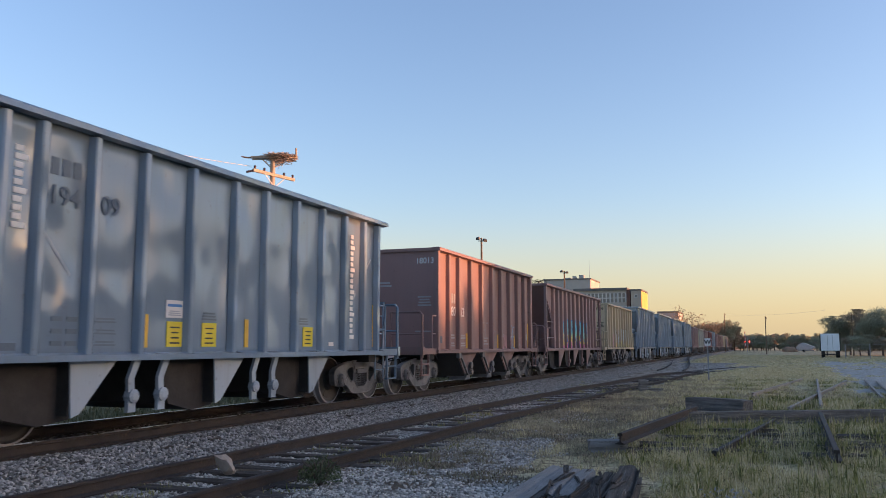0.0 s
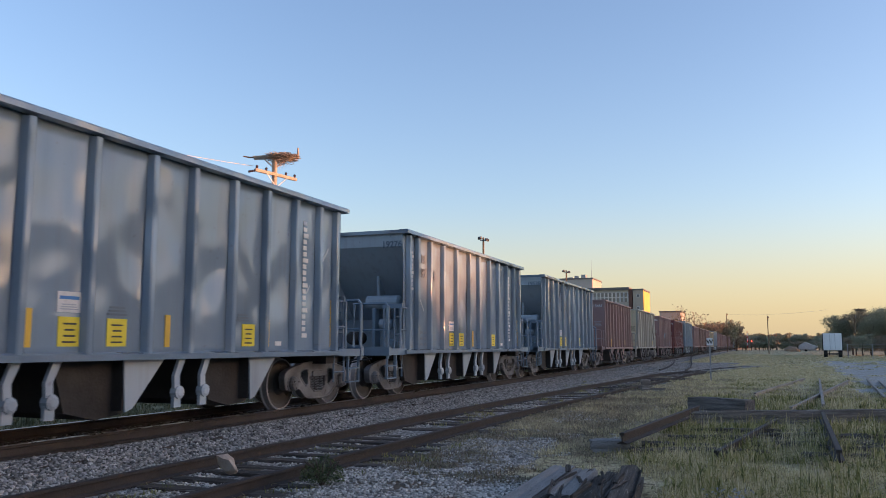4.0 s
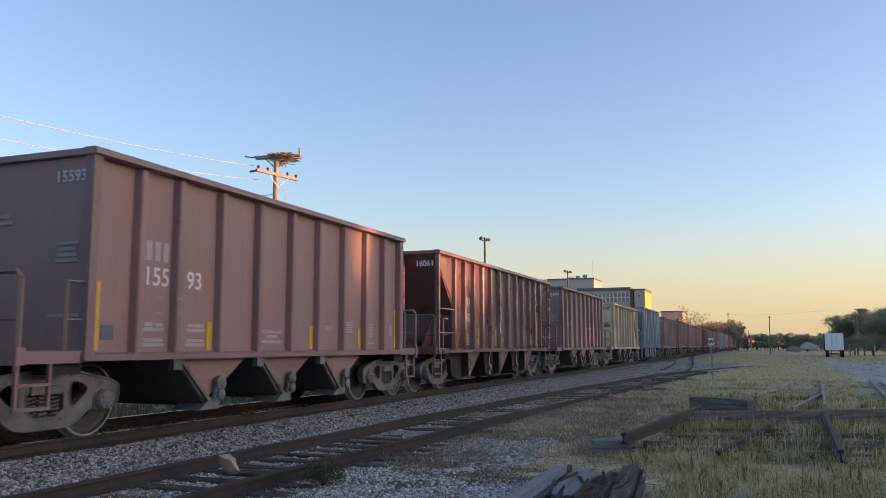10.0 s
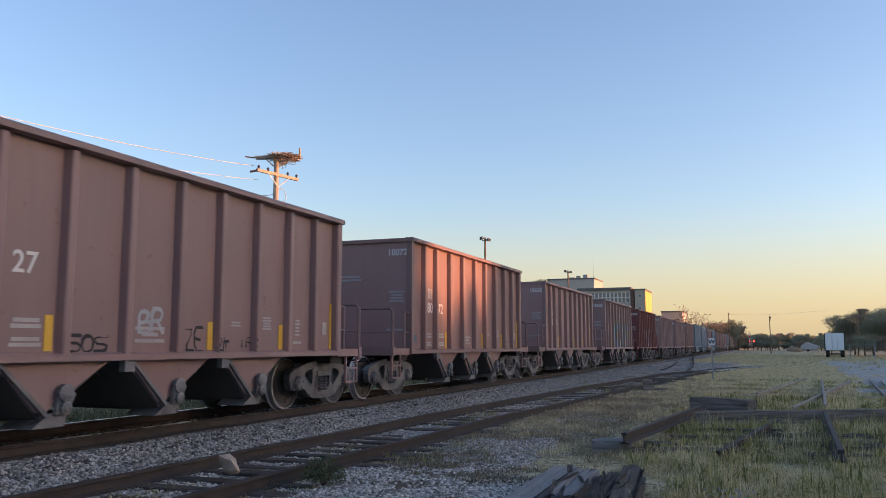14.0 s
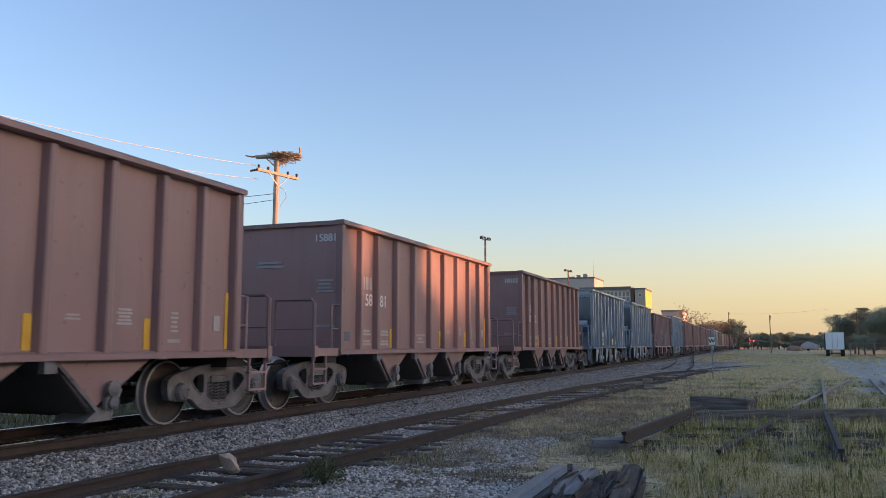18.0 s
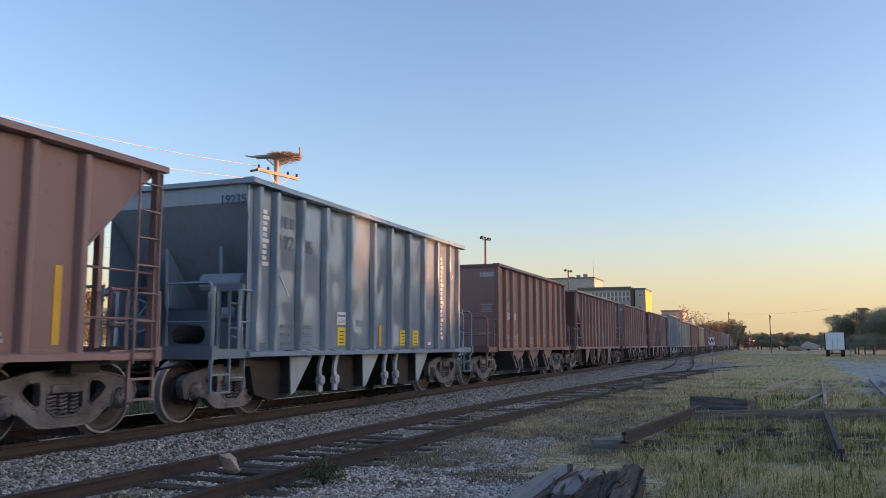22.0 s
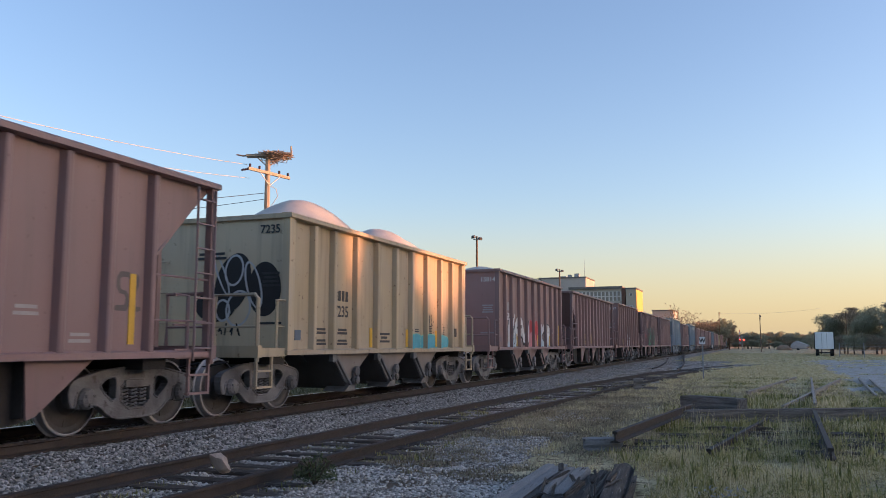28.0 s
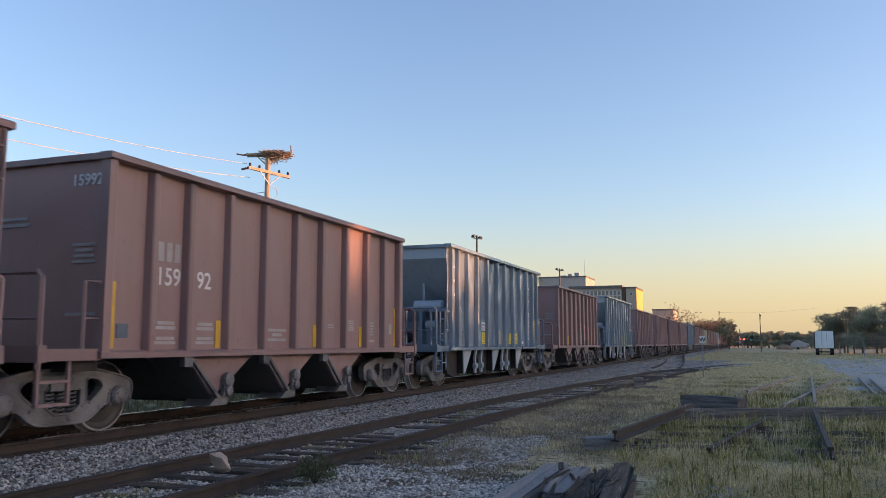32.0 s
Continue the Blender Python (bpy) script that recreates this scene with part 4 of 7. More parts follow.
def slope_marks(car, mark=STENCIL):
    g = lambda i: bay("slope", i)
    for y, h in ((g(0) - 0.26, 0.95), (g(2) + 0.2, 0.5), (g(4) + 0.22, 0.5), (g(7) - 0.2, 0.5), (g(10) + 0.1, 0.9)):
        stripe(car, y, 1.13, 1.13 + h, 0.11, REFL)
    for i, z in ((1, 1.15), (1, 1.32), (2, 1.2), (5, 1.25), (7, 1.4), (8, 1.45), (9, 1.15)):
        bars(car, g(i), z, 0.34, 0.15, mark, 2)


# ---------------------------------------------------------------- the train
PLAIN = {
    "A": flat_end_wagon("brown weathered open hopper wagon with upright side posts", BROWN),
    "H": flat_end_wagon("red-brown tall open hopper wagon with upright side posts", REDBROWN, TOP=3.57),
    "R": flat_end_wagon("red open hopper wagon with upright side posts", RED),
    "S": slope_end_wagon("brown weathered hopper wagon with sloping open ends", BROWN),
    "D": slope_end_wagon("glossy dark red hopper wagon with sloping open ends", DARK_RED),
    "B": recessed_end_wagon("blue-grey hopper wagon with glossy buckled side plates", GREY),
    "Y": flat_end_wagon("faded yellow open hopper wagon with upright side posts", YELLOW, 4.545, 6.15, TOP=3.37),
    "X": flat_end_wagon("faded yellow hopper wagon with diagonal corner braces", YELLOW, 4.545, 6.15, True, TOP=3.39),
    "C": flat_end_wagon("pale cream hopper wagon with diagonal corner braces", CREAM, 4.545, 6.15, True, TOP=3.50),
}
for k, car in PLAIN.items():
    if k in "AHR":
        flat_marks(car)
    elif k in "YXC":
        flat_marks(car, BLACKP, kind="flat" if k == "Y" else "braced", hl=4.545, tape_ys=(0, 3, 5, 7))
    elif k in "SD":
        slope_marks(car)
    else:
        recessed_marks(car)


def far_copy(car):
    """The same wagon with its fittings joined by paint, for the rear of the train, which stays far off."""
    out = tagged(new(car.name.split(".")[0]), car["label"], car["category"], car["group"])
    by = {}
    for ob in car.children:
        if ob.type == "MESH" and not ob.name.startswith("truck"):
            bm, names = by.setdefault(ob.data.materials[0].name, (bmesh.new(), []))
            names.append(ob.data.materials[0])
            start = len(bm.verts)
            bm.from_mesh(ob.data)
            bm.verts.ensure_lookup_table()
            mw = Matrix.Translation(ob.location)
            for v in bm.verts[start:]:
                v.co = mw @ v.co
    for i, (k, (bm, mats)) in enumerate(by.items()):
        for f in bm.faces:
            f.material_index = 0
        tagged(part("body" if i == 0 else "underframe", mesh_of("body", bm, mats[0]), None, out), kind="stuff")
    for s in (-1, 1):
        add_truck(out, s * TRUCK_AT)
    return out


LENGTH = {"A": 12.370, "H": 12.370, "R": 12.370, "S": 12.319, "D": 12.319, "B": 12.601, "Y": 12.303, "X": 12.303, "C": 12.303}
SLACK = {11: -0.06, 12: 0.06, 24: -0.15, 25: 0.12, 26: 0.03, 28: -0.10, 29: 0.10, 32: -0.10, 33: 0.10, 34: -0.11, 40: -0.15, 41: 0.03, 42: -0.67}
ORDER = "AB" + "BHSYBBBBACARBADAXBAHAARAAHBBSBHSASBCSYASHSABAB" + "AASABAAYAASABARASAABAASACA"
FIRST = 2                      # the wagons that have passed before the clip begins
HEAD = 10.79                   # middle of the first counted wagon at the start


def middles():
    ys = [0.0] * len(ORDER)
    ys[FIRST] = HEAD
    for i in range(FIRST + 1, len(ORDER)):
        ys[i] = ys[i - 1] + (LENGTH[ORDER[i - 1]] + LENGTH[ORDER[i]]) / 2 + SLACK.get(i - FIRST, 0)
    for i in range(FIRST - 1, -1, -1):
        ys[i] = ys[i + 1] - (LENGTH[ORDER[i + 1]] + LENGTH[ORDER[i]]) / 2
    return ys


def travel(t):
    """How far the train has come by then, in metres: it gathers speed slightly."""
    q = t / 10
    return 159.67 * q + 1.299 * q * q - 0.1655 * q ** 3


MIDDLES = middles()
TRAIN, used, FAR = [], set(), {}
for i, k in enumerate(ORDER):
    at = Matrix.Translation((TRACK_X, MIDDLES[i], RAIL_Z))
    if i - FIRST > 47:
        if k not in FAR:
            FAR[k] = far_copy(PLAIN[k])
            FAR[k].matrix_basis = at
            TRAIN.append(FAR[k])
        else:
            TRAIN.append(copy_thing(FAR[k], at))
    elif k in used:
        TRAIN.append(copy_thing(PLAIN[k], at))
    else:
        used.add(k)
        PLAIN[k].matrix_basis = at
        TRAIN.append(PLAIN[k])


# ---------------------------------------------------------------- trees and the distance
LEAF = material("dull_green_leaves", (0.25, 0.265, 0.185), (0.35, 0.35, 0.25), 0.8, (0.7, 0.9), 0, 0, 6, c3=(0.28, 0.24, 0.17), spots=0.6, sway=0.35, spec=0.2)
DRYLEAF = material("tawny_leaves", (0.25, 0.205, 0.15), (0.34, 0.28, 0.20), 0.8, (0.7, 0.9), 0, 0, 6, sway=0.3, spec=0.2)
BARK = material("grey_brown_bark", (0.09, 0.07, 0.055), (0.16, 0.13, 0.10), 2, (0.85, 0.95), 0, 0.6, 20, stretch=(4, 4, 1))


def let_light_through(m, share=0.5):
    """Thin leaves: part of the light passes through them."""
    n, l = m.node_tree.nodes, m.node_tree.links
    b, out = n["Principled BSDF"], n["Material Output"]
    tr, mx = n.new("ShaderNodeBsdfTranslucent"), n.new("ShaderNodeMixShader")
    l.new(b.inputs["Base Color"].links[0].from_socket, tr.inputs[0])
    mx.inputs[0].default_value = share
    l.new(b.outputs[0], mx.inputs[1])
    l.new(tr.outputs[0], mx.inputs[2])
    l.new(mx.outputs[0], out.inputs[0])
    return m


def tree_meshes(seed, h=9.0, spread=3.4, leaves=2600, leaf=0.34, bare=0.0, low=0.12, mat=None):
    r = np.random.RandomState(seed)
    bm = bmesh.new()
    tips = []
    tube(bm, [(0, 0, -0.1), (r.uniform(-.15, .15), r.uniform(-.15, .15), h * 0.3), (r.uniform(-.3, .3), r.uniform(-.3, .3), h * 0.62)], 0.022 * h + 0.03, 8, 0.09)
    for k in range(9):
        a, z = k * 2.4 + r.uniform(-.4, .4), h * (0.18 + 0.05 * k)
        e = spread * r.uniform(0.45, 0.9) * (1 - 0.3 * k / 9)
        tip = (math.cos(a) * e, math.sin(a) * e, z + h * r.uniform(0.10, 0.32))
        tube(bm, [(0, 0, z), (math.cos(a) * e * 0.45, math.sin(a) * e * 0.45, z + h * 0.05), tip], 0.075, 5, 0.02)
        tips.append(tip)
        for j in range(4 if bare else 2):
            b = a + r.uniform(-1.1, 1.1)
            q = (tip[0] + math.cos(b) * e * 0.4, tip[1] + math.sin(b) * e * 0.4, tip[2] + r.uniform(0.05, 0.16) * h)
            tube(bm, [(tip[0] * 0.7, tip[1] * 0.7, z + h * 0.08), tip, q], 0.035, 4, 0.012)
            tips.append(q)
    tips += [(r.uniform(-.5, .5), r.uniform(-.5, .5), h * 0.86), (0, 0, h * 0.62)]
    trunk = mesh_of("trunk", fix(bm), BARK)
    n = int(leaves * (1 - bare))
    cl = np.array(tips)[r.randint(0, len(tips), n)]
    extra = r.rand(n) < 0.35
    u = r.normal(size=(n, 3))
    u /= np.linalg.norm(u, axis=1)[:, None]
    cl = cl + u * (r.rand(n)[:, None] ** 0.5) * np.array([0.19 * h, 0.19 * h, 0.13 * h]) * r.uniform(0.5, 1.0, (n, 1))
    sh = u * r.rand(n)[:, None] ** 0.4 * np.array([spread, spread, h * (0.5 - low / 2)]) * 0.82 + np.array([0, 0, h * (0.5 + low / 2)])
    c = np.where(extra[:, None], sh, cl)
    c[:, 2] = np.clip(c[:, 2], h * low * r.uniform(0.3, 1.0, n), h)
    a, b = r.normal(size=(n, 3)), r.normal(size=(n, 3))
    a /= np.linalg.norm(a, axis=1)[:, None]
    b -= a * (a * b).sum(1)[:, None]
    b /= np.linalg.norm(b, axis=1)[:, None]
    s = leaf * r.uniform(0.5, 1.2, (n, 1))
    v = np.stack([c - a * s, c + b * s * 0.45, c + a * s, c - b * s * 0.45], 1).reshape(-1, 3)
    me = bpy.data.meshes.new("crown")
    me.from_pydata(v.tolist(), [], [(4 * i, 4 * i + 1, 4 * i + 2, 4 * i + 3) for i in range(n)])
    me.materials.append(mat or LEAF)
    return trunk, me


for m in (LEAF, DRYLEAF):
    let_light_through(m)
TREES = [tree_meshes(11, 9, 3.6, 3200, 0.34), tree_meshes(12, 9, 3.0, 2800, 0.30), tree_meshes(13, 9, 4.2, 3400, 0.36), tree_meshes(14, 9, 3.4, 2600, 0.3, mat=DRYLEAF)]
FINE = [tree_meshes(21, 9, 3.3, 9000, 0.15), tree_meshes(22, 9, 2.8, 8000, 0.14), tree_meshes(23, 9, 3.6, 9000, 0.16, mat=DRYLEAF)]
BARE = tree_meshes(15, 10, 4.0, 1200, 0.25, 0.75, mat=DRYLEAF)


def tree(x, y, h, kind=0, wide=1.0, label="leafy green tree with an uneven crown", group="trees round the yard"):
    tr, cr = BARE if kind == 9 else FINE[kind % 10 % 3] if kind >= 20 else TREES[kind % 4]
    base = 10 if kind == 9 else 9
    t = thing("tree", label, "tree", group)
    k = h / base
    part("trunk", tr, None, t)
    part("crown", cr, None, t)
    t.matrix_basis = pose(x, y, ground_z(x, y) if abs(x) < 200 else 0, 0, 0, (x * 37 + y * 91) % 360) @ Matrix.Diagonal((k * wide, k * wide, k, 1))
    return t


def grove(name, label, rows):
    """Many far trees joined into one; rows: (x, y, h, kind, wide)."""
    verts, quads, mats, count = [], [], [], 0
    for x, y, h, kind, wide in rows:
        k = h / 9
        m = np.array(pose(x, y, ground_z(x, y), 0, 0, (x * 37 + y * 91) % 360) @ Matrix.Diagonal((k * wide, k * wide, k, 1)))
        for me, mi in ((TREES[kind % 4][1], 2 if kind % 4 == 3 else 1), (TREES[kind % 4][0], 0)):
            co = np.empty(len(me.vertices) * 3)
            me.vertices.foreach_get("co", co)
            verts.append(co.reshape(-1, 3) @ m[:3, :3].T + m[:3, 3])
            quads += [[v + count for v in p.vertices] for p in me.polygons]
            mats += [mi] * len(me.polygons)
            count += len(me.vertices)
    me = bpy.data.meshes.new(name)
    me.from_pydata(np.concatenate(verts).tolist(), [], quads)
    for mt in (BARK, LEAF, DRYLEAF):
        me.materials.append(mt)
    me.polygons.foreach_set("material_index", mats)
    return tagged(new(name, me), label, "trees", kind="stuff")


rt = random.Random(5)
# the unseen belt of trees along the open side, from behind the camera to the far right, shades the yard
# lower and slimmer crowns stand where the last sun still reaches the train
for i in range(92):
    y = -66 + i * 3.2
    if 25.5 < y < 44:
        continue
    tree(max(46, 58 - 0.16 * max(0, y - 60)) + rt.uniform(-1.5, 1.5), y, rt.uniform(10.4, 12.2), i * 3 % 4 if i % 4 else 0, 1.0)
for y, h, w in ((26.0, 11.0, 0.5), (27.0, 11.2, 0.4), (28.2, 11.0, 0.3), (29.2, 11.0, 0.3), (29.9, 10.9, 0.24), (31.9, 10.8, 0.22), (32.5, 10.9, 0.3), (33.0, 10.6, 0.26), (34.2, 8.4, 0.4), (35.0, 8.2, 0.5), (36.5, 8.1, 0.5), (38.0, 8.3, 0.5), (39.5, 8.8, 0.45), (41.0, 11.0, 0.5), (42.4, 11.2, 0.5), (43.8, 11.4, 0.55)):
    tree(58.0 + rt.uniform(-.4, .4), y, h, int(y) % 3, w)
# unseen shrubs added to block the low sun beneath the crowns
for i in range(84):
    y = -66 + i * 2.4
    tree(54 - 0.16 * max(0, y - 60) + rt.uniform(-.8, .8), y, rt.uniform(5.6, 6.4), i % 3, 1.35, "dense low shrub added out of view at the yard's edge", "shrubs at the yard's edge")
for i in range(16):
    tree(51.5 + rt.uniform(-.5, .5), 18 + i * 1.8, rt.uniform(5.8, 6.3), i % 3, 1.35, "dense low shrub added out of view at the yard's edge", "shrubs at the yard's edge")
# more unseen trees behind and beyond the belt, closing its gaps to the sun
rows = []
for i in range(30):
    y = -60 + i * 6.5
    rows.append((67 - 0.16 * max(0, y - 60) + rt.uniform(-3, 3), y, rt.uniform(8, 10.0) if not 22 < y < 48 else rt.uniform(4.5, 5.5), i % 4, 1.0))
for i in range(24):
    rows.append((46 + rt.uniform(-2, 2), 231 + i * 3.0, rt.uniform(9.5, 12), i % 4, 1.1))
grove("back_wood", "unseen trees behind the belt along the yard", rows)
# unseen trees added behind the camera, both sides of the tracks, dimming wagon ends
for i in range(20):
    x = -64 + i * 6.2
    if not -16 < x < -1:
        tree(x + rt.uniform(-1, 1), -30 + rt.uniform(-4, 4), rt.uniform(10.5, 13.5), i % 4, 1.2, "leafy tree added out of view behind the yard", "trees behind the yard")
# right edge of the view
for x, y, h, k in ((12.4, 150, 6.6, 0), (14.6, 152, 7.6, 2), (16.9, 148, 6.6, 1), (19.2, 150, 8.3, 0), (22, 147, 7.8, 2), (13.4, 158, 6.4, 3), (25, 150, 8.4, 1), (28, 146, 8.5, 0), (17.8, 156, 7.6, 2), (20.8, 142, 6.4, 3)):
    tree(x, y, h, 20 + k, 0.9)
for i in range(16):
    tree(10.2 + i * 1.5 + rt.uniform(-.5, .5), 140 + rt.uniform(-4, 6), rt.uniform(2.4, 3.6), 20 + i % 3, 1.4, "dense shrub under the trees", "shrubs under the trees")
grove("distant_scrub", "low hazy scrub under the distant trees", [(-14 + i * 1.7 + rt.uniform(-.6, .6), 282 + rt.uniform(-4, 4), rt.uniform(2.0, 3.2), i % 4, 1.6) for i in range(40)])
# far wood across the end of the yard
grove("distant_wood", "small distant trees in hazy evening light", [(-12 + i * 1.25 + rt.uniform(-1, 1), 300 + rt.uniform(-14, 22), rt.uniform(4.0, 6.4), i % 4, 1.1) for i in range(54)])
for x, y, h, k in ((-16.3, 203, 11.2, 9), (-14.6, 206, 10.6, 9), (-18.0, 208, 10.2, 9), (-13.5, 236, 8.4, 3), (-10.6, 240, 8.6, 3), (-7.6, 244, 8.9, 1), (-15.4, 244, 7.4, 3), (-5.9, 250, 8.0, 3), (-20, 226, 9.0, 3), (-12, 248, 7.6, 0)):
    tree(x, y, h, k, 1.0, "bare-branched tree beyond the tracks" if k == 9 else "leafy tree beyond the tracks", "trees beyond the tracks")
for i in range(34):
    x = -70 - rt.uniform(0, 22)
    tree(x, -50 + i * 8.5 + rt.uniform(-3, 3), rt.uniform(4.5, 8.0), i % 4, 1.1, "leafy tree beyond the tracks", "trees beyond the tracks")

for x, y, h, k in ((-54, 45, 8.6, 3), (-58, 50, 9.2, 3), (-52, 51, 7.2, 3)):
    tree(x, y, h, k, 0.8, "tawny tree catching the low sun", "trees beyond the tracks")

# ---------------------------------------------------------------- poles, wires, lamps
STRAW = material("grey_nest_sticks", (0.27, 0.215, 0.165), (0.42, 0.34, 0.265), 5, (0.85, 0.95), 0, 0.3)
GLAZE = material("brown_glazed_porcelain", (0.05, 0.025, 0.018), (0.08, 0.04, 0.03), 5, (0.15, 0.3), 0, 0)
WIRE = material("weathered_line_wire", (0.42, 0.40, 0.39), (0.52, 0.50, 0.48), 5, (0.6, 0.8), 0.0, 0)
LAMPGREY = material("dark_grey_lamp_housing", (0.10, 0.10, 0.105), (0.16, 0.16, 0.165), 5, (0.5, 0.7), 0.2, 0.05)
GALV = material("galvanised_steel", (0.30, 0.31, 0.32), (0.40, 0.41, 0.42), 5, (0.4, 0.6), 0.6, 0.05)


def wire(name, a, b, sag, r=0.0055, label="thin sagging overhead line wire", mat=None):
    bm = bmesh.new()
    a, b = Vector(a), Vector(b)
    tube(bm, [a.lerp(b, k / 24) - Vector((0, 0, sag * 4 * (k / 24) * (1 - k / 24))) for k in range(25)], r, 4)
    return tagged(part(name, bm, mat or WIRE, None), label, "wire", "overhead wires")


def utility_pole(x, y, h, arms, turn, label, thick=0.19, lean=0.0, wood=None):
    wood = wood or POLEWOOD
    p = thing("utility_pole", label, "utility pole", at=pose(x, y, ground_z(x, y), 0, lean, turn))
    bm = bmesh.new()
    tube(bm, [(0, 0, -0.3), (0, 0, h * 0.5), (0, 0, h)], thick, 10, thick * 0.66)
    part("pole", fix(bm), wood, p)
    for z, w, d in arms:
        bm = bmesh.new()
        box(bm, -w / 2 + d, w / 2 + d, -0.17, -0.06, z - 0.07, z + 0.07)
        arm = part("crossarm", fix(bm), wood, p, "weathered wooden crossarm")
        for s in (-1, 1):
            bm = bmesh.new()
            tube(bm, [(s * w * 0.26 + d, -0.18, z - 0.02), (0, -0.14, z - 0.62)], 0.02, 4)
            part("brace", fix(bm), GALV, p)
            for q in (0.46, 0.24):
                bm = bmesh.new()
                lathe(bm, [(z + 0.07, 0.02), (z + 0.12, 0.055), (z + 0.16, 0.05), (z + 0.18, 0.065), (z + 0.22, 0.055), (z + 0.25, 0.02)], 8, 2, (s * w * q + d, -0.115, 0))
                part("insulator", fix(bm), GLAZE, arm)
    return p


NEST_POLE = (-21.8, 33.6)
pole = utility_pole(*NEST_POLE, 10.6, ((9.85, 2.8, 0.0),), 78, "tall wooden utility pole with a crossarm under a nest", wood=SUNLITWOOD)
for x, zz in ((-1.35, 9.8),):
    for k in range(4):
        bm = bmesh.new()
        lathe(bm, [(-0.03, 0.02), (-0.015, 0.06), (0.015, 0.06), (0.03, 0.02)], 8, 0, (x - 0.1 - k * 0.11, -0.12, zz - k * 0.035))
        part("insulator_disc", fix(bm), GLAZE, pole)
bm = bmesh.new()
tube(bm, [(0.12, 0, 9.3), (0.5, -0.1, 9.15), (0.62, -0.1, 8.8), (0.3, 0, 8.3)], 0.015, 4)
part("jumper_wire", bm, WIRE, pole)
# the nest: a platform of crossed sticks, ragged below
nest = thing("bird_nest", "large ragged stick nest on the top platform", "bird nest", at=pose(NEST_POLE[0], NEST_POLE[1], 10.42, 0, 0, 33))
bm = bmesh.new()
r5 = random.Random(8)
for k in range(620):
    a, d = r5.uniform(0, math.tau), r5.random() ** 0.6
    b = r5.uniform(0, math.tau)
    ln = r5.uniform(0.10, 0.30)
    hang = 0.60 * r5.random() ** 3 * (1 - 0.7 * d)
    c = Vector((math.cos(a) * d * 0.72 + 0.35, math.sin(a) * d * 0.55, 0.36 + 0.22 * r5.random() * (1 - 0.5 * d) - hang))
    w = Vector((math.cos(b), math.sin(b) * 0.8, r5.uniform(-.25, .25) - hang)) * ln
    tube(bm, [c - w, c + w], 0.014, 3)
tagged(part("sticks", bm, STRAW, nest), kind="stuff")
for k, (x0, x1, y, z0, z1) in enumerate(((-1.05, 1.1, -0.16, 0.20, 0.36), (-1.0, 1.15, 0.18, 0.20, 0.36))):
    bm = bmesh.new()
    prism(bm, [(x0, z0), (x1, z1), (x1, z1 + 0.10), (x0, z0 + 0.10)], y - 0.06, y + 0.06, 1)
    part("platform_beam", fix(bm), SUNLITWOOD, nest, "weathered grey platform beam")
bm = bmesh.new()
tube(bm, [(-1.5, -0.14, 0.27), (-1.2, -0.15, 0.22), (-0.8, -0.15, 0.26)], 0.03, 6, 0.045)
part("branch", bm, POLEWOOD, nest)
bm = bmesh.new()
tube(bm, [(1.1, 0, 0.30), (1.12, 0, 0.55), (1.1, 0, 0.85)], 0.06, 6, 0.045)
part("stub", bm, SUNLITWOOD, nest)
for q in (-1, 1):
    bm = bmesh.new()
    tube(bm, [(q * 0.55, 0, 0.25), (0.0, 0, -0.25)], 0.03, 5)
    part("strut", bm, SUNLITWOOD, nest)
for x, z, sag in ((-1.2, 10.4, 1.62), (-1.05, 9.7, 1.76)):
    wire("overhead_wire", (NEST_POLE[0] + x, NEST_POLE[1], z), (NEST_POLE[0] + x - 0.5, NEST_POLE[1] - 52, z), sag, 0.014)
wire("overhead_wire", (NEST_POLE[0], NEST_POLE[1], 8.6), (-46, 30, 8.1), 0.5, 0.016, "dark sagging overhead cable wire", LAMPGREY)
wire("overhead_wire", (NEST_POLE[0], NEST_POLE[1], 8.9), (-40, 22, 7.2), 0.4, 0.016, "dark sagging overhead cable wire", LAMPGREY)
utility_pole(-50.4, 44.0, 11.3, ((11.1, 3.3, 0.4), (10.1, 3.0, 0.3)), 60, "wooden utility pole with crossarms and line wires", wood=SUNLITWOOD)
for z, d in ((11.2, 0), (10.2, 0.4), (9.2, 0), (8.4, 0), (7.6, 0.2)):
    wire("overhead_wire", (-64 + d, 27, z - 0.2), (-38.5 + d, 58.5, z + 0.1), 0.25, 0.014)




def flood_lamp(x, y, h, spread, turn):
    t = thing("flood_lamp", "tall dark floodlight mast with lamp heads on short arms", "flood lamp", "floodlight masts", at=pose(x, y, 0, 0, 0, turn))
    bm = bmesh.new()
    tube(bm, [(0, 0, -0.2), (0, 0, h)], 0.14, 8, 0.09)
    part("mast", fix(bm), POLEWOOD, t)
    bm = bmesh.new()
    box(bm, -spread, spread, -0.05, 0.05, h - 0.35, h - 0.27)
    part("arm", bm, GALV, t)
    for s, z in ((-1, 0.05), (1, -0.12)):
        bm = bmesh.new()
        m = Matrix.Translation((s * spread, 0, h - 0.1 + z)) @ Euler((0.5, 0, s * 0.5)).to_matrix().to_4x4() @ Matrix.Scale(0.72, 4)
        prism(bm, [(-0.26, -0.16), (0.26, -0.16), (0.2, 0.16), (-0.2, 0.16)], -0.22, 0.16, 1, 0, m)
        part("lamp_head", fix(bm), LAMPGREY, t, "grey floodlight housing")
    return t


flood_lamp(-24.8, 75.4, 12.1, 0.33, 20)
flood_lamp(-24.95, 113.2, 12.1, 0.36, 10)

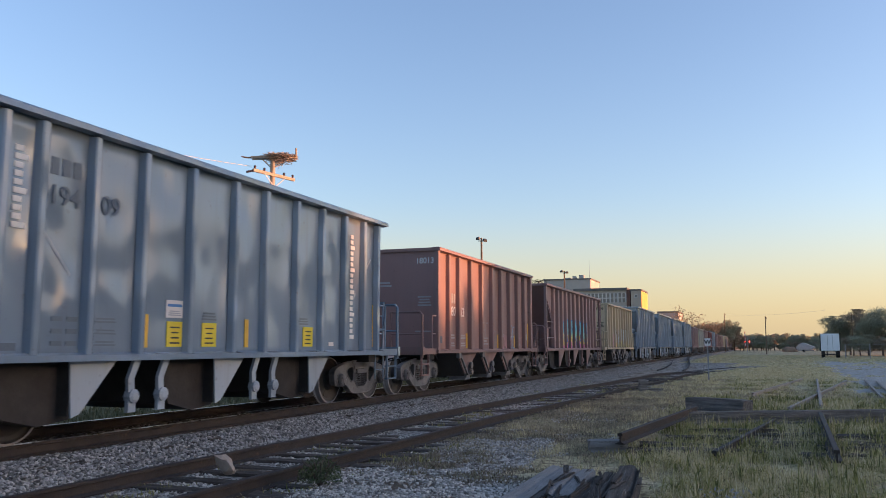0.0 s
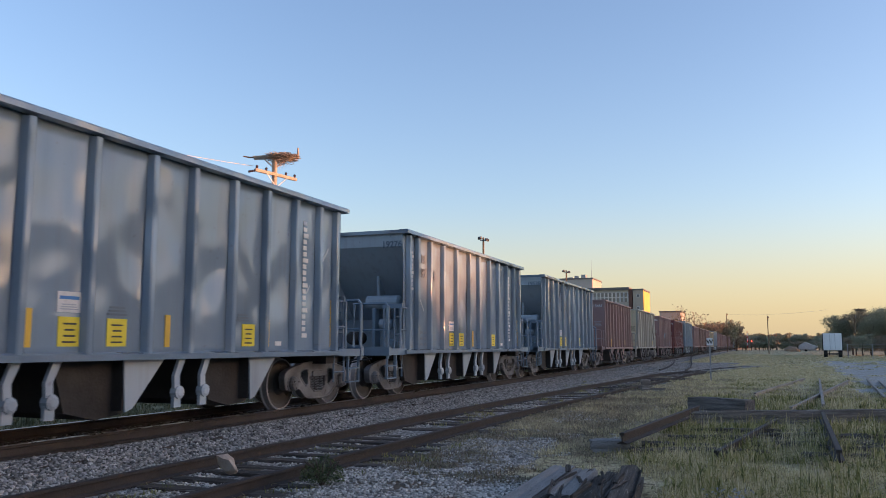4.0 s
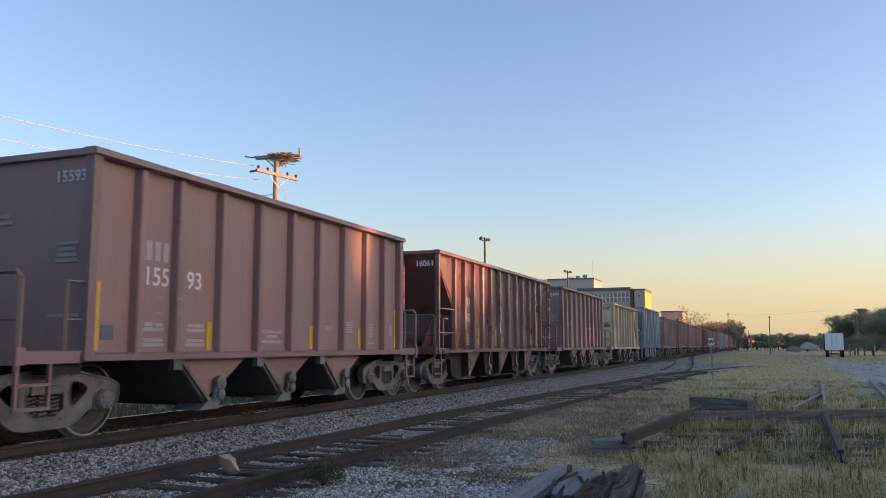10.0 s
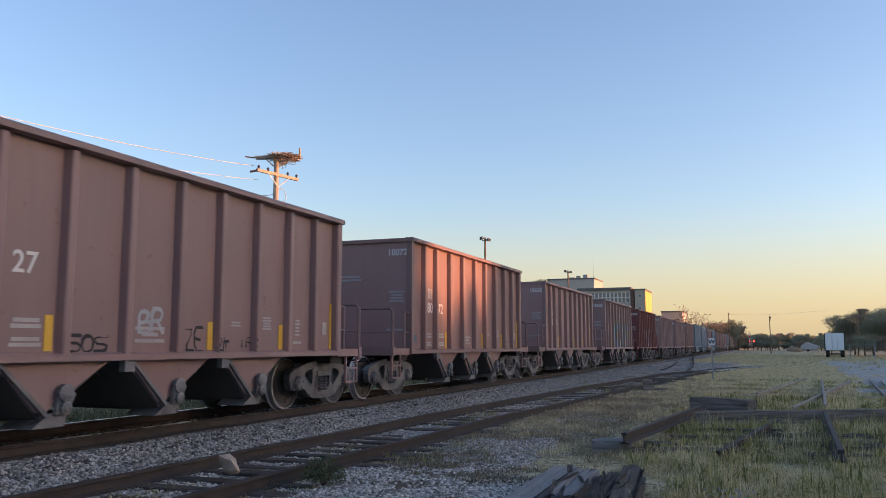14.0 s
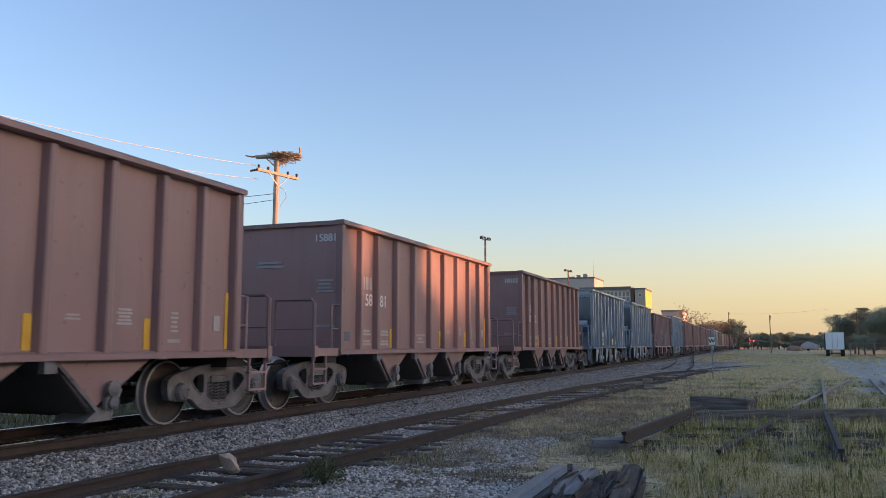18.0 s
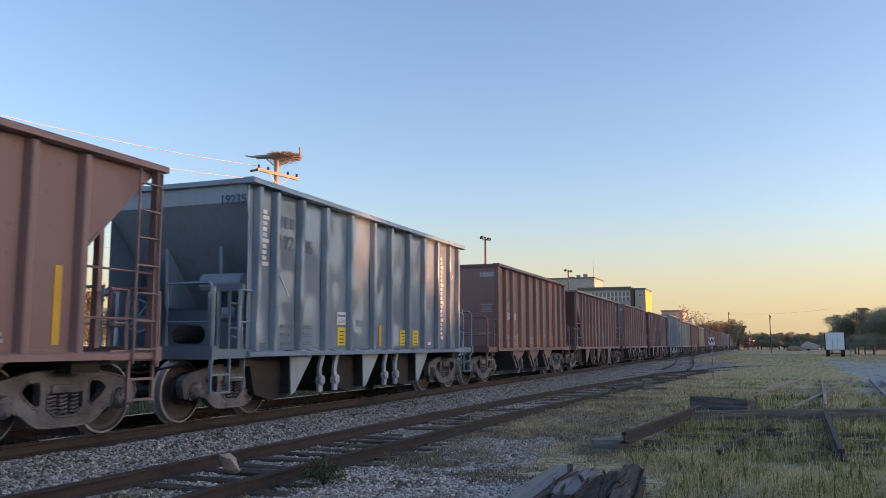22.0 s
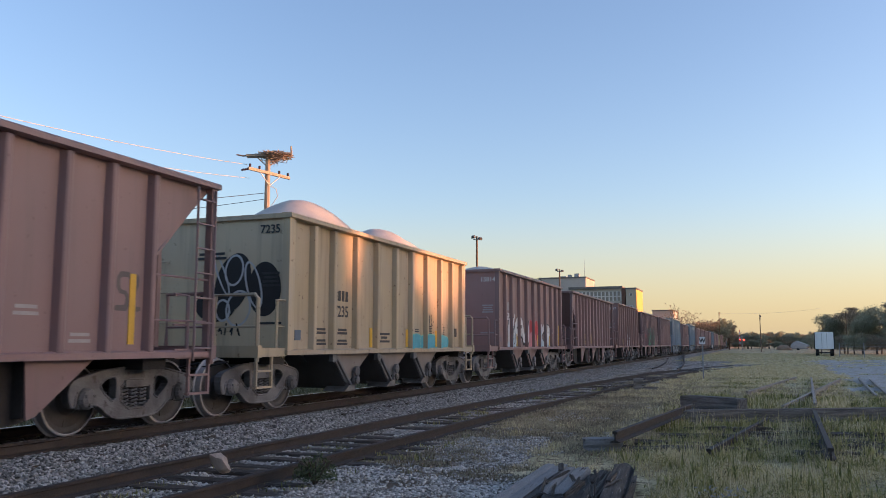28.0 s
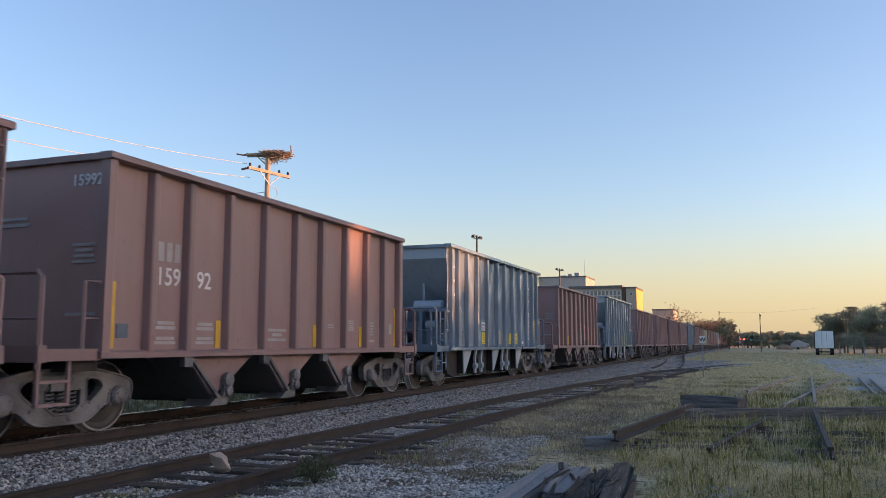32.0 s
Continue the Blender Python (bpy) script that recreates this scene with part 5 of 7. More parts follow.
# small poles at the far right, with the line between
utility_pole(1.8, 170, 7.3, ((6.9, 1.2, 0),), 80, "slim wooden utility pole beyond the yard", 0.11)
utility_pole(13.9, 140, 6.6, ((6.2, 1.1, 0),), 80, "slim wooden utility pole beyond the yard", 0.11)
utility_pole(-7.2, 215, 9.6, ((9.2, 1.4, 0),), 80, "slim wooden utility pole beyond the yard", 0.11)
wire("overhead_wire", (-7.2, 215, 9.3), (13.9, 190, 9.1), 0.5, 0.016)

# ---------------------------------------------------------------- buildings beyond the tracks
RENDER = material("grey_render_wall", (0.46, 0.42, 0.375), (0.53, 0.485, 0.43), 0.3, (0.8, 0.95), 0, 0.1, 8)
TANWALL = material("tan_render_wall", (0.42, 0.36, 0.29), (0.48, 0.42, 0.34), 0.3, (0.8, 0.95), 0, 0.1, 8)
BRICKRED = material("dull_red_brick_pier", (0.16, 0.085, 0.065), (0.21, 0.11, 0.085), 0.6, (0.8, 0.95), 0, 0.1, 10)
GLASS = material("dark_window_glass", (0.13, 0.135, 0.14), (0.18, 0.185, 0.19), 0.5, (0.05, 0.12), 0, 0, spec=0.8)
FRAME = material("white_window_frame", (0.55, 0.54, 0.53), (0.62, 0.61, 0.6), 1, (0.6, 0.8), 0, 0)
ROOF = material("grey_roof_felt", (0.14, 0.135, 0.13), (0.2, 0.19, 0.18), 0.5, (0.85, 0.95), 0, 0.1)


def block_house(name, label, x0, x1, y0, y1, h, wall, rows, cols, side_cols, roof_over=0.15, win=(1.5, 1.5)):
    t = thing(name, label, "building", "buildings beyond the tracks", at=((x0 + x1) / 2, y0, 0))
    w, d = (x1 - x0) / 2, y1 - y0
    bm = bmesh.new()
    box(bm, -w, w, 0, d, -0.2, h)
    part("wall", bm, wall, t)
    bm = bmesh.new()
    box(bm, -w - roof_over, w + roof_over, -roof_over, d + roof_over, h, h + 0.35)
    part("roof", bm, ROOF, t)
    bm = bmesh.new()
    box(bm, -win[0] / 2, win[0] / 2, -0.06, 0.02, -win[1] / 2, win[1] / 2)
    fr = mesh_of("window", bm, FRAME)
    bm = bmesh.new()
    box(bm, -win[0] / 2 + 0.1, win[0] / 2 - 0.1, -0.075, -0.05, -win[1] / 2 + 0.1, win[1] / 2 - 0.1)
    pn = mesh_of("pane", bm, GLASS)
    for j in range(rows):
        z = (j + 0.55) * h / rows
        for i in range(cols):
            o = part("window", fr, None, t)
            o.location = (-w + (i + 0.5) * 2 * w / cols, 0, z)
            part("pane", pn, None, o)
        for i in range(side_cols):
            o = part("window", fr, None, t)
            o.matrix_basis = Matrix.Translation((w, (i + 0.5) * d / side_cols, z)) @ Matrix.Rotation(math.pi / 2, 4, "Z")
            part("pane", pn, None, o)
    return t


a = block_house("office_block", "grey flat-roofed office block behind the train", -53, -40.4, 215, 228, 19.1, RENDER, 5, 0, 0)
for x, y, w, h in ((3.5, 3, 1.2, 1.1), (-1, 6, 2.0, 0.7), (1.6, 2.5, 0.8, 0.8)):
    bm = bmesh.new()
    box(bm, x - w / 2, x + w / 2, y - 1, y + 1, 19.4, 19.4 + h)
    part("roof_unit", bm, GALV, a)
bm = bmesh.new()
tube(bm, [(5.9, 1, 19.3), (5.9, 1, 24.2)], 0.06, 5, 0.02)
part("antenna", bm, GALV, a)
# the middle wing: bands of tall windows between white mullions
b = thing("office_block", "office wing with rows of tall windows", "building", "buildings beyond the tracks", at=(-35.2, 200, 0))
bm = bmesh.new()
box(bm, -6.4, 6.3, 0, 14, -0.2, 15.0)
part("wall", bm, RENDER, b)
bm = bmesh.new()
box(bm, -6.6, 6.5, -0.5, 14.2, 15.0, 15.6)
part("roof", bm, ROOF, b)
bm = bmesh.new()
box(bm, 6.3, 7.1, -0.1, 6, -0.2, 15.2)
part("brick_pier", bm, BRICKRED, b)
for j in range(4):
    z0 = 2.2 + j * 3.3
    bm = bmesh.new()
    box(bm, -6.3, 6.2, -0.03, 0.05, z0, z0 + 2.2)
    band = part("window", bm, GLASS, b, "band of dark glass")
    bm = bmesh.new()
    box(bm, -0.15, 0.15, -0.14, 0.0, z0 - 0.05, z0 + 2.25)
    me = mesh_of("mullion", bm, FRAME)
    for i in range(14):
        part("mullion", me, None, band).location = (-6.1 + i * 0.94, 0, 0)
    bm = bmesh.new()
    box(bm, -6.35, 6.25, -0.12, 0, z0 + 0.95, z0 + 1.15)
    part("transom", bm, FRAME, band)
c = block_house("office_block", "tan end block with low sun coloured into its yellow side", -27.6, -25.2, 198, 210, 14.7, TANWALL, 5, 1, 0, win=(0.7, 0.8))
# low sun put into the colour: a yellow skin over the tan side
bm = bmesh.new()
box(bm, 1.2, 1.28, 0.05, 12, 0, 14.6)
part("side_wall", bm, material("yellow_render_wall", (0.62, 0.43, 0.10), (0.68, 0.48, 0.13), 0.3, (0.8, 0.95), 0, 0.1, 8), c, "thin side panel coloured yellow as if in low sun")
block_house("warehouse", "low pale building beyond the trees", -25, -19.5, 230, 244, 10.6, RENDER, 2, 2, 0)
block_house("low_house", "low pale yellow house beyond the tracks", -62, -54, 40, 50, 3.4, TANWALL, 1, 3, 2, 0.4, (1.2, 1.2))
block_house("low_house", "low pale house with wide eaves beyond the tracks", -52, -44, 70, 82, 3.2, TANWALL, 1, 3, 2, 0.5, (1.2, 1.2))

# a palm behind the wagons
PALM = material("palm_fronds", (0.05, 0.06, 0.02), (0.09, 0.09, 0.035), 2, (0.6, 0.8), 0, 0)
palm = thing("palm_tree", "palm tree with a tufted crown", "palm tree", at=(-30.4, 120, 0))
bm = bmesh.new()
tube(bm, [(0, 0, -0.2), (0.1, 0, 6), (0, 0, 11.3)], 0.2, 7, 0.15)
part("trunk", bm, BARK, palm)
bm = bmesh.new()
for k in range(26):
    a, up = k * 2.4, 0.9 - 1.5 * (k / 26)
    d = Vector((math.cos(a), math.sin(a), 0))
    sd = Vector((-math.sin(a), math.cos(a), 0))
    pts = [Vector((0, 0, 11.3)) + d * s * 1.7 + Vector((0, 0, up * s * 1.4 - 1.3 * s * s)) for s in (0, .25, .5, .75, 1)]
    for p, q in zip(pts, pts[1:]):
        for s in (-1, 1):
            for e in (0, 0.5):
                c = p.lerp(q, e)
                vs = [bm.verts.new(v) for v in (c, c + sd * s * 0.4 + d * 0.2 - Vector((0, 0, 0.12)), c + sd * s * 0.05 + d * 0.1)]
                bm.faces.new(vs)
tagged(part("crown", bm, PALM, palm), kind="stuff")


# ---------------------------------------------------------------- far end of the yard
REDGLOW = bpy.data.materials.new("red_signal_light")
REDGLOW.use_nodes = True
REDGLOW.node_tree.nodes["Principled BSDF"].inputs["Base Color"].default_value = (0.6, 0.02, 0.02, 1)
REDGLOW.node_tree.nodes["Principled BSDF"].inputs["Emission Color"].default_value = (1, 0.06, 0.03, 1)
REDGLOW.node_tree.nodes["Principled BSDF"].inputs["Emission Strength"].default_value = 3.0
WHITEBOX = material("white_trailer_panel", (0.78, 0.79, 0.80), (0.84, 0.85, 0.86), 1, (0.4, 0.6), 0, 0.03)
RUBBER = material("black_tyre_rubber", (0.02, 0.02, 0.02), (0.035, 0.035, 0.035), 5, (0.8, 0.95), 0, 0.1)
SIGNWHITE = material("white_enamel_sign", (0.70, 0.70, 0.70), (0.76, 0.76, 0.76), 4, (0.4, 0.55), 0, 0.03)
t = thing("crossing_signal", "level crossing gate with raised striped arm and red lights", "crossing signal", at=(-2.2, 230, 0))
bm = bmesh.new()
tube(bm, [(0, 0, -0.2), (0, 0, 4.0)], 0.08, 8)
part("mast", bm, GALV, t)
for sgn in (-1, 1):
    bm = bmesh.new()
    lathe(bm, [(-0.16, 0.3), (-0.1, 0.3)], 12, 1, (sgn * 0.5, 0, 2.7))
    lens = part("lamp", bm, DARK, t)
    bm = bmesh.new()
    lathe(bm, [(-0.2, 0.05), (-0.19, 0.17), (-0.16, 0.17)], 12, 1, (sgn * 0.5, 0, 2.7))
    part("lens", bm, REDGLOW, lens, "lit red signal lens")
bm = bmesh.new()
box(bm, -0.6, 0.6, -0.06, 0.06, 2.64, 2.76)
part("arm", bm, GALV, t)
REDPAINT = material("red_gate_paint", (0.5, 0.04, 0.03), (0.55, 0.06, 0.04), 3, (0.4, 0.6), 0, 0)
gate = part("gate_arm", mesh_of("gate_arm", fix(bmesh.new()), REDPAINT), None, t)
for k in range(7):
    bm = bmesh.new()
    box(bm, -0.62, -0.42, -0.3, -0.24, 1.0 + k * 0.62, 1.0 + (k + 1) * 0.62)
    part("stripe", bm, REDPAINT if k % 2 == 0 else SIGNWHITE, gate)

trailer = thing("box_trailer", "white box trailer seen from its rear", "trailer", at=pose(9.0, 118, 0, 0, 0, -4))
bm = bmesh.new()
box(bm, -1.18, 1.18, 0, 12, 0.95, 3.15)
part("box", bm, WHITEBOX, trailer)
for s in (-1, 1):
    bm = bmesh.new()
    box(bm, min(s * 0.03, s * 1.08), max(s * 0.03, s * 1.08), -0.04, 0.0, 1.05, 3.05)
    dr = part("door", bm, WHITEBOX, trailer, "white trailer door")
    bm = bmesh.new()
    tube(bm, [(s * 0.3, -0.07, 1.1), (s * 0.3, -0.07, 3.0)], 0.02, 5)
    part("lock_bar", bm, GALV, dr)
    bm = bmesh.new()
    box(bm, min(s * 1.11, s * 1.22), max(s * 1.11, s * 1.22), -0.06, 0.1, 0.9, 3.2)
    part("frame", bm, DARK, trailer)
    for yy in (1.2, 2.5):
        bm = bmesh.new()
        lathe(bm, [(s * 0.65, 0.3), (s * 0.65, 0.5), (s * 1.1, 0.5), (s * 1.1, 0.3)], 16, 0, (0, yy, 0.5))
        part("wheel", bm, RUBBER, trailer)
bm = bmesh.new()
box(bm, -1.05, 1.05, 0.1, 0.2, 0.4, 0.55)
box(bm, -0.9, -0.8, 0.1, 0.2, 0.5, 0.95)
box(bm, 0.8, 0.9, 0.1, 0.2, 0.5, 0.95)
part("bumper", bm, DARK, trailer)


def parked_van(x, y, turn, label, paint, l=4.6, h=1.75):
    v = thing("parked_vehicle", label, "vehicle", at=pose(x, y, ground_z(x, y), 0, 0, turn))
    bm = bmesh.new()
    prism(bm, [(-l / 2, 0.35), (l / 2, 0.35), (l / 2, 0.85), (l * 0.30, 0.98), (l * 0.12, h), (-l * 0.36, h), (-l / 2, 1.0)], -0.9, 0.9, 1)
    bmesh.ops.bevel(bm, geom=bm.edges[:], offset=0.06, segments=2, affect="EDGES")
    part("body", bm, paint, v)
    for s in (-1, 1):
        bm = bmesh.new()
        prism(bm, [(l * 0.26, 1.0), (l * 0.11, h - 0.1), (-l * 0.34, h - 0.1), (-l * 0.42, 1.02)], s * 0.905, s * 0.915, 1)
        part("window", bm, GLASS, v)
        for q in (-0.32, 0.32):
            bm = bmesh.new()
            lathe(bm, [(s * 0.7, 0.2), (s * 0.7, 0.34), (s * 0.92, 0.34), (s * 0.93, 0.2)], 14, 1, (q * l, 0, 0.34))
            part("wheel", bm, RUBBER, v)
    return v


parked_van(18.9, 126, 10, "pale car parked by the fence", WHITEBOX, 3.0, 1.15)
boat = thing("covered_boat", "white boat on a low trailer under a sagging cover", "boat", at=pose(12.2, 238, 0, 0, 0, -12) @ Matrix.Scale(0.8, 4))
bm = bmesh.new()
prism(bm, [(-3.0, 1.1), (-2.6, 0.7), (2.0, 0.7), (3.1, 1.6), (2.2, 1.9), (0.4, 2.6), (-0.6, 3.1), (-1.6, 2.7), (-2.4, 2.2)], -1.0, 1.0, 1)
bmesh.ops.bevel(bm, geom=bm.edges[:], offset=0.18, segments=2, affect="EDGES")
part("cover", fix(bm), material("grey_white_tarpaulin", (0.42, 0.42, 0.42), (0.52, 0.52, 0.52), 1.5, (0.6, 0.8), 0, 0.5, 6), boat, "white tarpaulin cover")
bm = bmesh.new()
box(bm, -2.4, 2.6, -0.6, 0.6, 0.35, 0.68)
part("trailer_frame", bm, GALV, boat)
for s in (-1, 1):
    bm = bmesh.new()
    lathe(bm, [(s * 0.7, 0.2), (s * 0.7, 0.36), (s * 0.95, 0.36), (s * 0.95, 0.2)], 12, 1, (-0.6, 0, 0.36))
    part("wheel", bm, RUBBER, boat)
heap = thing("earth_heap", "low brown heap of earth in the grass", "earth heap", at=(8.2, 236, 0))
bm = bmesh.new()
bmesh.ops.create_uvsphere(bm, u_segments=20, v_segments=10, radius=1.0)
for v in bm.verts:
    v.co = Vector((v.co.x * 2.0, v.co.y * 1.4, max(-0.1, v.co.z * 1.3))) * (1 + 0.25 * noise.noise(v.co * 2.5))
part("heap", bm, material("brown_earth", (0.24, 0.17, 0.11), (0.33, 0.24, 0.16), 1.5, (0.9, 1.0), 0, 0.8, 14), heap, smooth=True)
fence = thing("wire_fence", "wire mesh fence on steel posts", "fence", at=(10.2, 112, 0))
for k in range(9):
    bm = bmesh.new()
    tube(bm, [(k * 2.6, -k * 1.0, -0.2), (k * 2.6, -k * 1.0, 1.75)], 0.05, 5)
    part("post", bm, GALV, fence)
for z in (0.3, 0.8, 1.3, 1.7):
    bm = bmesh.new()
    tube(bm, [(0, 0, z), (20.8, -8, z)], 0.018, 4)
    part("rail_wire", bm, GALV, fence)

# whistle sign
sign = thing("whistle_sign", "white square trackside sign with a letter on a steel post", "sign", at=pose(-2.05, 38.6, 0, 0, 0, 4))
bm = bmesh.new()
box(bm, -0.03, 0.03, -0.02, 0.02, -0.2, 1.85)
part("post", bm, GALV, sign)
bm = bmesh.new()
box(bm, -0.13, 0.13, -0.045, -0.025, 1.56, 1.89)
board = part("board", bm, SIGNWHITE, sign)
cu = bpy.data.curves.new("letter", "FONT")
cu.body, cu.size, cu.extrude, cu.align_x, cu.offset = "W", 0.26, 0.003, "CENTER", 0.008
cu.materials.append(BLACKP)
letter = new("letter", cu)
letter.parent = sign
letter.matrix_basis = Matrix.Translation((0, -0.05, 1.635)) @ Euler((radians(90), 0, 0)).to_matrix().to_4x4()

# ---------------------------------------------------------------- old rails and timbers beside the camera


def beam(name, label, x0, y0, x1, y1, z, w, h, mat, seed, group="", tilt=0.0, rough=0.02, category="timber"):
    """A split, weathered beam lying from one place to another; z is the height of its underside."""
    r = random.Random(seed)
    a, b = Vector((x0, y0, z)), Vector((x1, y1, z + tilt))
    L = (b - a).length
    bm = bmesh.new()
    k = max(6, int(L / 0.12))
    base = []
    for side, (p0, q0, p1, q1, m) in enumerate(((-w / 2, 0, w / 2, 0, 1), (w / 2, 0, w / 2, h, 4), (w / 2, h, -w / 2, h, 9), (-w / 2, h, -w / 2, 0, 4))):
        for i in range(m):
            f = i / m + (r.uniform(-.3, .3) / m if i else 0)
            p, q = p0 + (p1 - p0) * f, q0 + (q1 - q0) * f
            cut = r.choice((0, 0, 1)) * rough * r.uniform(0.6, 1.8) if i and side else 0.006 if side else 0
            base.append((p * (1 - cut / (w / 2) * (side != 2)), q - cut * (side == 2), r.uniform(0, 99)))
    rings = []
    for i in range(k + 1):
        u = L * i / k
        torn = rough * 2.5 * r.random() if i in (0, k) else 0
        ring = []
        for p, q, sd in base:
            e = rough * 0.35 * noise.noise((u * 1.1, sd, 0)) + rough * 0.2 * noise.noise((u * 5, sd, 4))
            du = (rough * 4 * noise.noise((sd, 3.3, i)) if i in (0, k) else 0)
            ring.append(bm.verts.new((u + du, p * (1 - torn) + e, max(-0.02, q + e * (q > 0.02) - torn * 0.4 * (q > h * 0.5)))))
        rings.append(ring)
    n = len(rings[0])
    for p, q in zip(rings, rings[1:]):
        for i in range(n):
            bm.faces.new((p[i], p[(i + 1) % n], q[(i + 1) % n], q[i]))
    bm.faces.new(rings[0][::-1])
    bm.faces.new(rings[-1])
    d = (b - a).normalized()
    ob = new(name, mesh_of(name, fix(bm), mat))
    ob.matrix_basis = Matrix.Translation(a) @ d.to_track_quat("X", "Z").to_matrix().to_4x4()
    return tagged(ob, label, category, group)


def old_rail(x0, y0, x1, y1, z0, z1, label="rusty length of old rail lying in the weeds", steel=None):
    a, b = Vector((x0, y0, z0)), Vector((x1, y1, z1))
    me = rail_mesh([(0, 0), (0, (b - a).length)], False, 0.0, steel=steel)
    ob = new("old_rail", me)
    ob.matrix_basis = Matrix.Translation(a) @ (b - a).to_track_quat("Y", "Z").to_matrix().to_4x4()
    return tagged(ob, label, "rail", "old rails in the weeds")


GREYPLANK = material("silver_grey_plank", (0.24, 0.23, 0.22), (0.31, 0.30, 0.285), 2.5, (0.8, 0.95), 0, 0.9, 22, stretch=(1.0, 7, 7), c3=(0.10, 0.09, 0.08), spots=0.63, sway=0.3)
# heap of split ties at the near edge
beam("timber", "flat grey plank beside the heap of ties", -2.16, 6.9, -2.22, 9.8, 0.02, 0.27, 0.12, GREYPLANK, 39, "heap of old ties", rough=0.012)
HEAP = [(-1.80, 7.75, -1.88, 9.42, 0.06, 0.25, 0.12, GREYPLANK), (-1.92, 6.8, -1.80, 8.9, 0.0, 0.2, 0.10, ROTWOOD), (-1.58, 6.8, -1.62, 9.3, 0.0, 0.19, 0.15, ROTWOOD), (-1.38, 6.8, -1.52, 9.25, 0.0, 0.17, 0.19, ROTWOOD), (-1.14, 6.8, -1.36, 9.4, 0.0, 0.23, 0.23, ROTWOOD)]
for i, (x0, y0, x1, y1, z, w, h, mat) in enumerate(HEAP):
    beam("timber", "split grey old railway tie in a heap" if mat is GREYPLANK else "dark rotted railway tie split along the grain", x0, y0, x1, y1, z, w, h, mat, 40 + i, "heap of old ties", rough=0.02 if mat is GREYPLANK else 0.045)
rs = random.Random(12)
for k in range(26):
    x0, y0 = rs.uniform(-2.0, -1.1), rs.uniform(7.0, 8.9)
    ln, dx = rs.uniform(0.25, 0.7), rs.uniform(-0.12, 0.08)
    beam("splinter", "loose dark splinter of rotted wood on the heap", x0, y0, x0 + dx, y0 + ln, 0.12 + 0.11 * rs.random() + 0.04 * (x0 + 1.6), rs.uniform(0.02, 0.06), rs.uniform(0.015, 0.04), ROTWOOD, 200 + k, "splinters on the heap", tilt=rs.uniform(-0.03, 0.05), rough=0.012, category="wood splinter")
# crosswise beam, the block behind it, and the old track panels
beam("timber", "long dark weathered beam lying across old rails", -1.33, 16.85, 3.5, 19.5, 0.02, 0.28, 0.25, TIMBER, 61, "old beams", rough=0.022)
beam("timber", "dark square timber block behind the beam", -1.42, 19.0, -0.22, 18.2, 0.16, 0.34, 0.28, TIMBER, 62, "old beams", rough=0.015)
beam("timber", "short dark timber under the block", -1.30, 18.6, -0.75, 18.3, 0.0, 0.30, 0.17, TIMBER, 63, "old beams", rough=0.015)
beam("timber", "grey plank at the rail's end", -2.36, 12.2, -1.85, 12.35, 0.0, 0.30, 0.18, GREYPLANK, 64, "old beams", rough=0.015)
beam("timber", "broken tie stump standing in the grass", -3.76, 28.4, -3.5, 28.5, 0.0, 0.28, 0.42, TIMBER, 65, "old beams", rough=0.04)
beam("timber", "dark tie offcut in the grass", -3.5, 28.6, -3.05, 28.8, 0.0, 0.2, 0.12, TIMBER, 66, "old beams", rough=0.03)
old_rail(-1.88, 12.0, -1.2, 17.6, 0.31, 0.34)
old_rail(-0.59, 11.75, 0.25, 16.9, 0.15, 0.18)
old_rail(0.88, 11.45, 1.1, 17.6, 0.26, 0.28, "rusty rail end lying loose in the weeds")
old_rail(-0.17, 26.68, 1.82, 39.59, 0.14, 0.14, "rusted rail lying in the grass, paled for reflected sky", PALERAIL)
old_rail(0.63, 20.52, 3.47, 38.29, 0.16, 0.14, "rusted rail lying in the grass, paled for reflected sky", PALERAIL)
old_rail(1.34, 21.01, 2.39, 39.15, 0.20, 0.14, "rusted rail lying in the grass, paled for reflected sky", PALERAIL)
old_rail(3.25, 26.03, 4.25, 39.26, 0.14, 0.14, "rusted rail lying in the grass, paled for reflected sky", PALERAIL)
old_rail(3.57, 25.55, 4.66, 38.98, 0.11, 0.11, "rusted rail lying in the grass, paled for reflected sky", PALERAIL)
for i, (x, y, a) in enumerate(((-1.0, 12.6, 14), (-0.7, 13.5, 12), (-0.4, 14.5, 12), (-0.1, 15.6, 16), (0.7, 13.9, 10), (1.6, 12.8, 12), (1.8, 13.6, 10), (2.1, 14.4, 12), (2.4, 15.4, 14), (0.9, 15.1, 12), (2.9, 16.4, 14))):
    m = tie_mesh(2.2, 0.24, 0.18, 80 + i, 0.02)
    o = new("tie", m)
    o.matrix_basis = pose(x, y, ground_z(x, y) + 0.07, 0, 0, a)
    tagged(o, "old half-buried wooden tie in the weeds", "railway tie", "old ties in the weeds")
# pale angular stone on the siding and two dark lumps
rock = thing("rock", "pale pinkish angular rock lying on the siding", "rock", at=(-5.98, 8.42, 0.02))
bm = bmesh.new()
bmesh.ops.create_icosphere(bm, subdivisions=2, radius=0.11)
for v in bm.verts:
    v.co = Vector((v.co.x * 1.1, v.co.y * 0.8, v.co.z * 0.9 + 0.09)) * (1 + 0.75 * round(2.2 * noise.noise(v.co * 8 + Vector((3, 1, 2)))) / 2.2)
part("stone", bm, material("pinkish_rock", (0.42, 0.335, 0.265), (0.52, 0.42, 0.335), 6, (0.8, 0.95), 0, 0.3), rock)

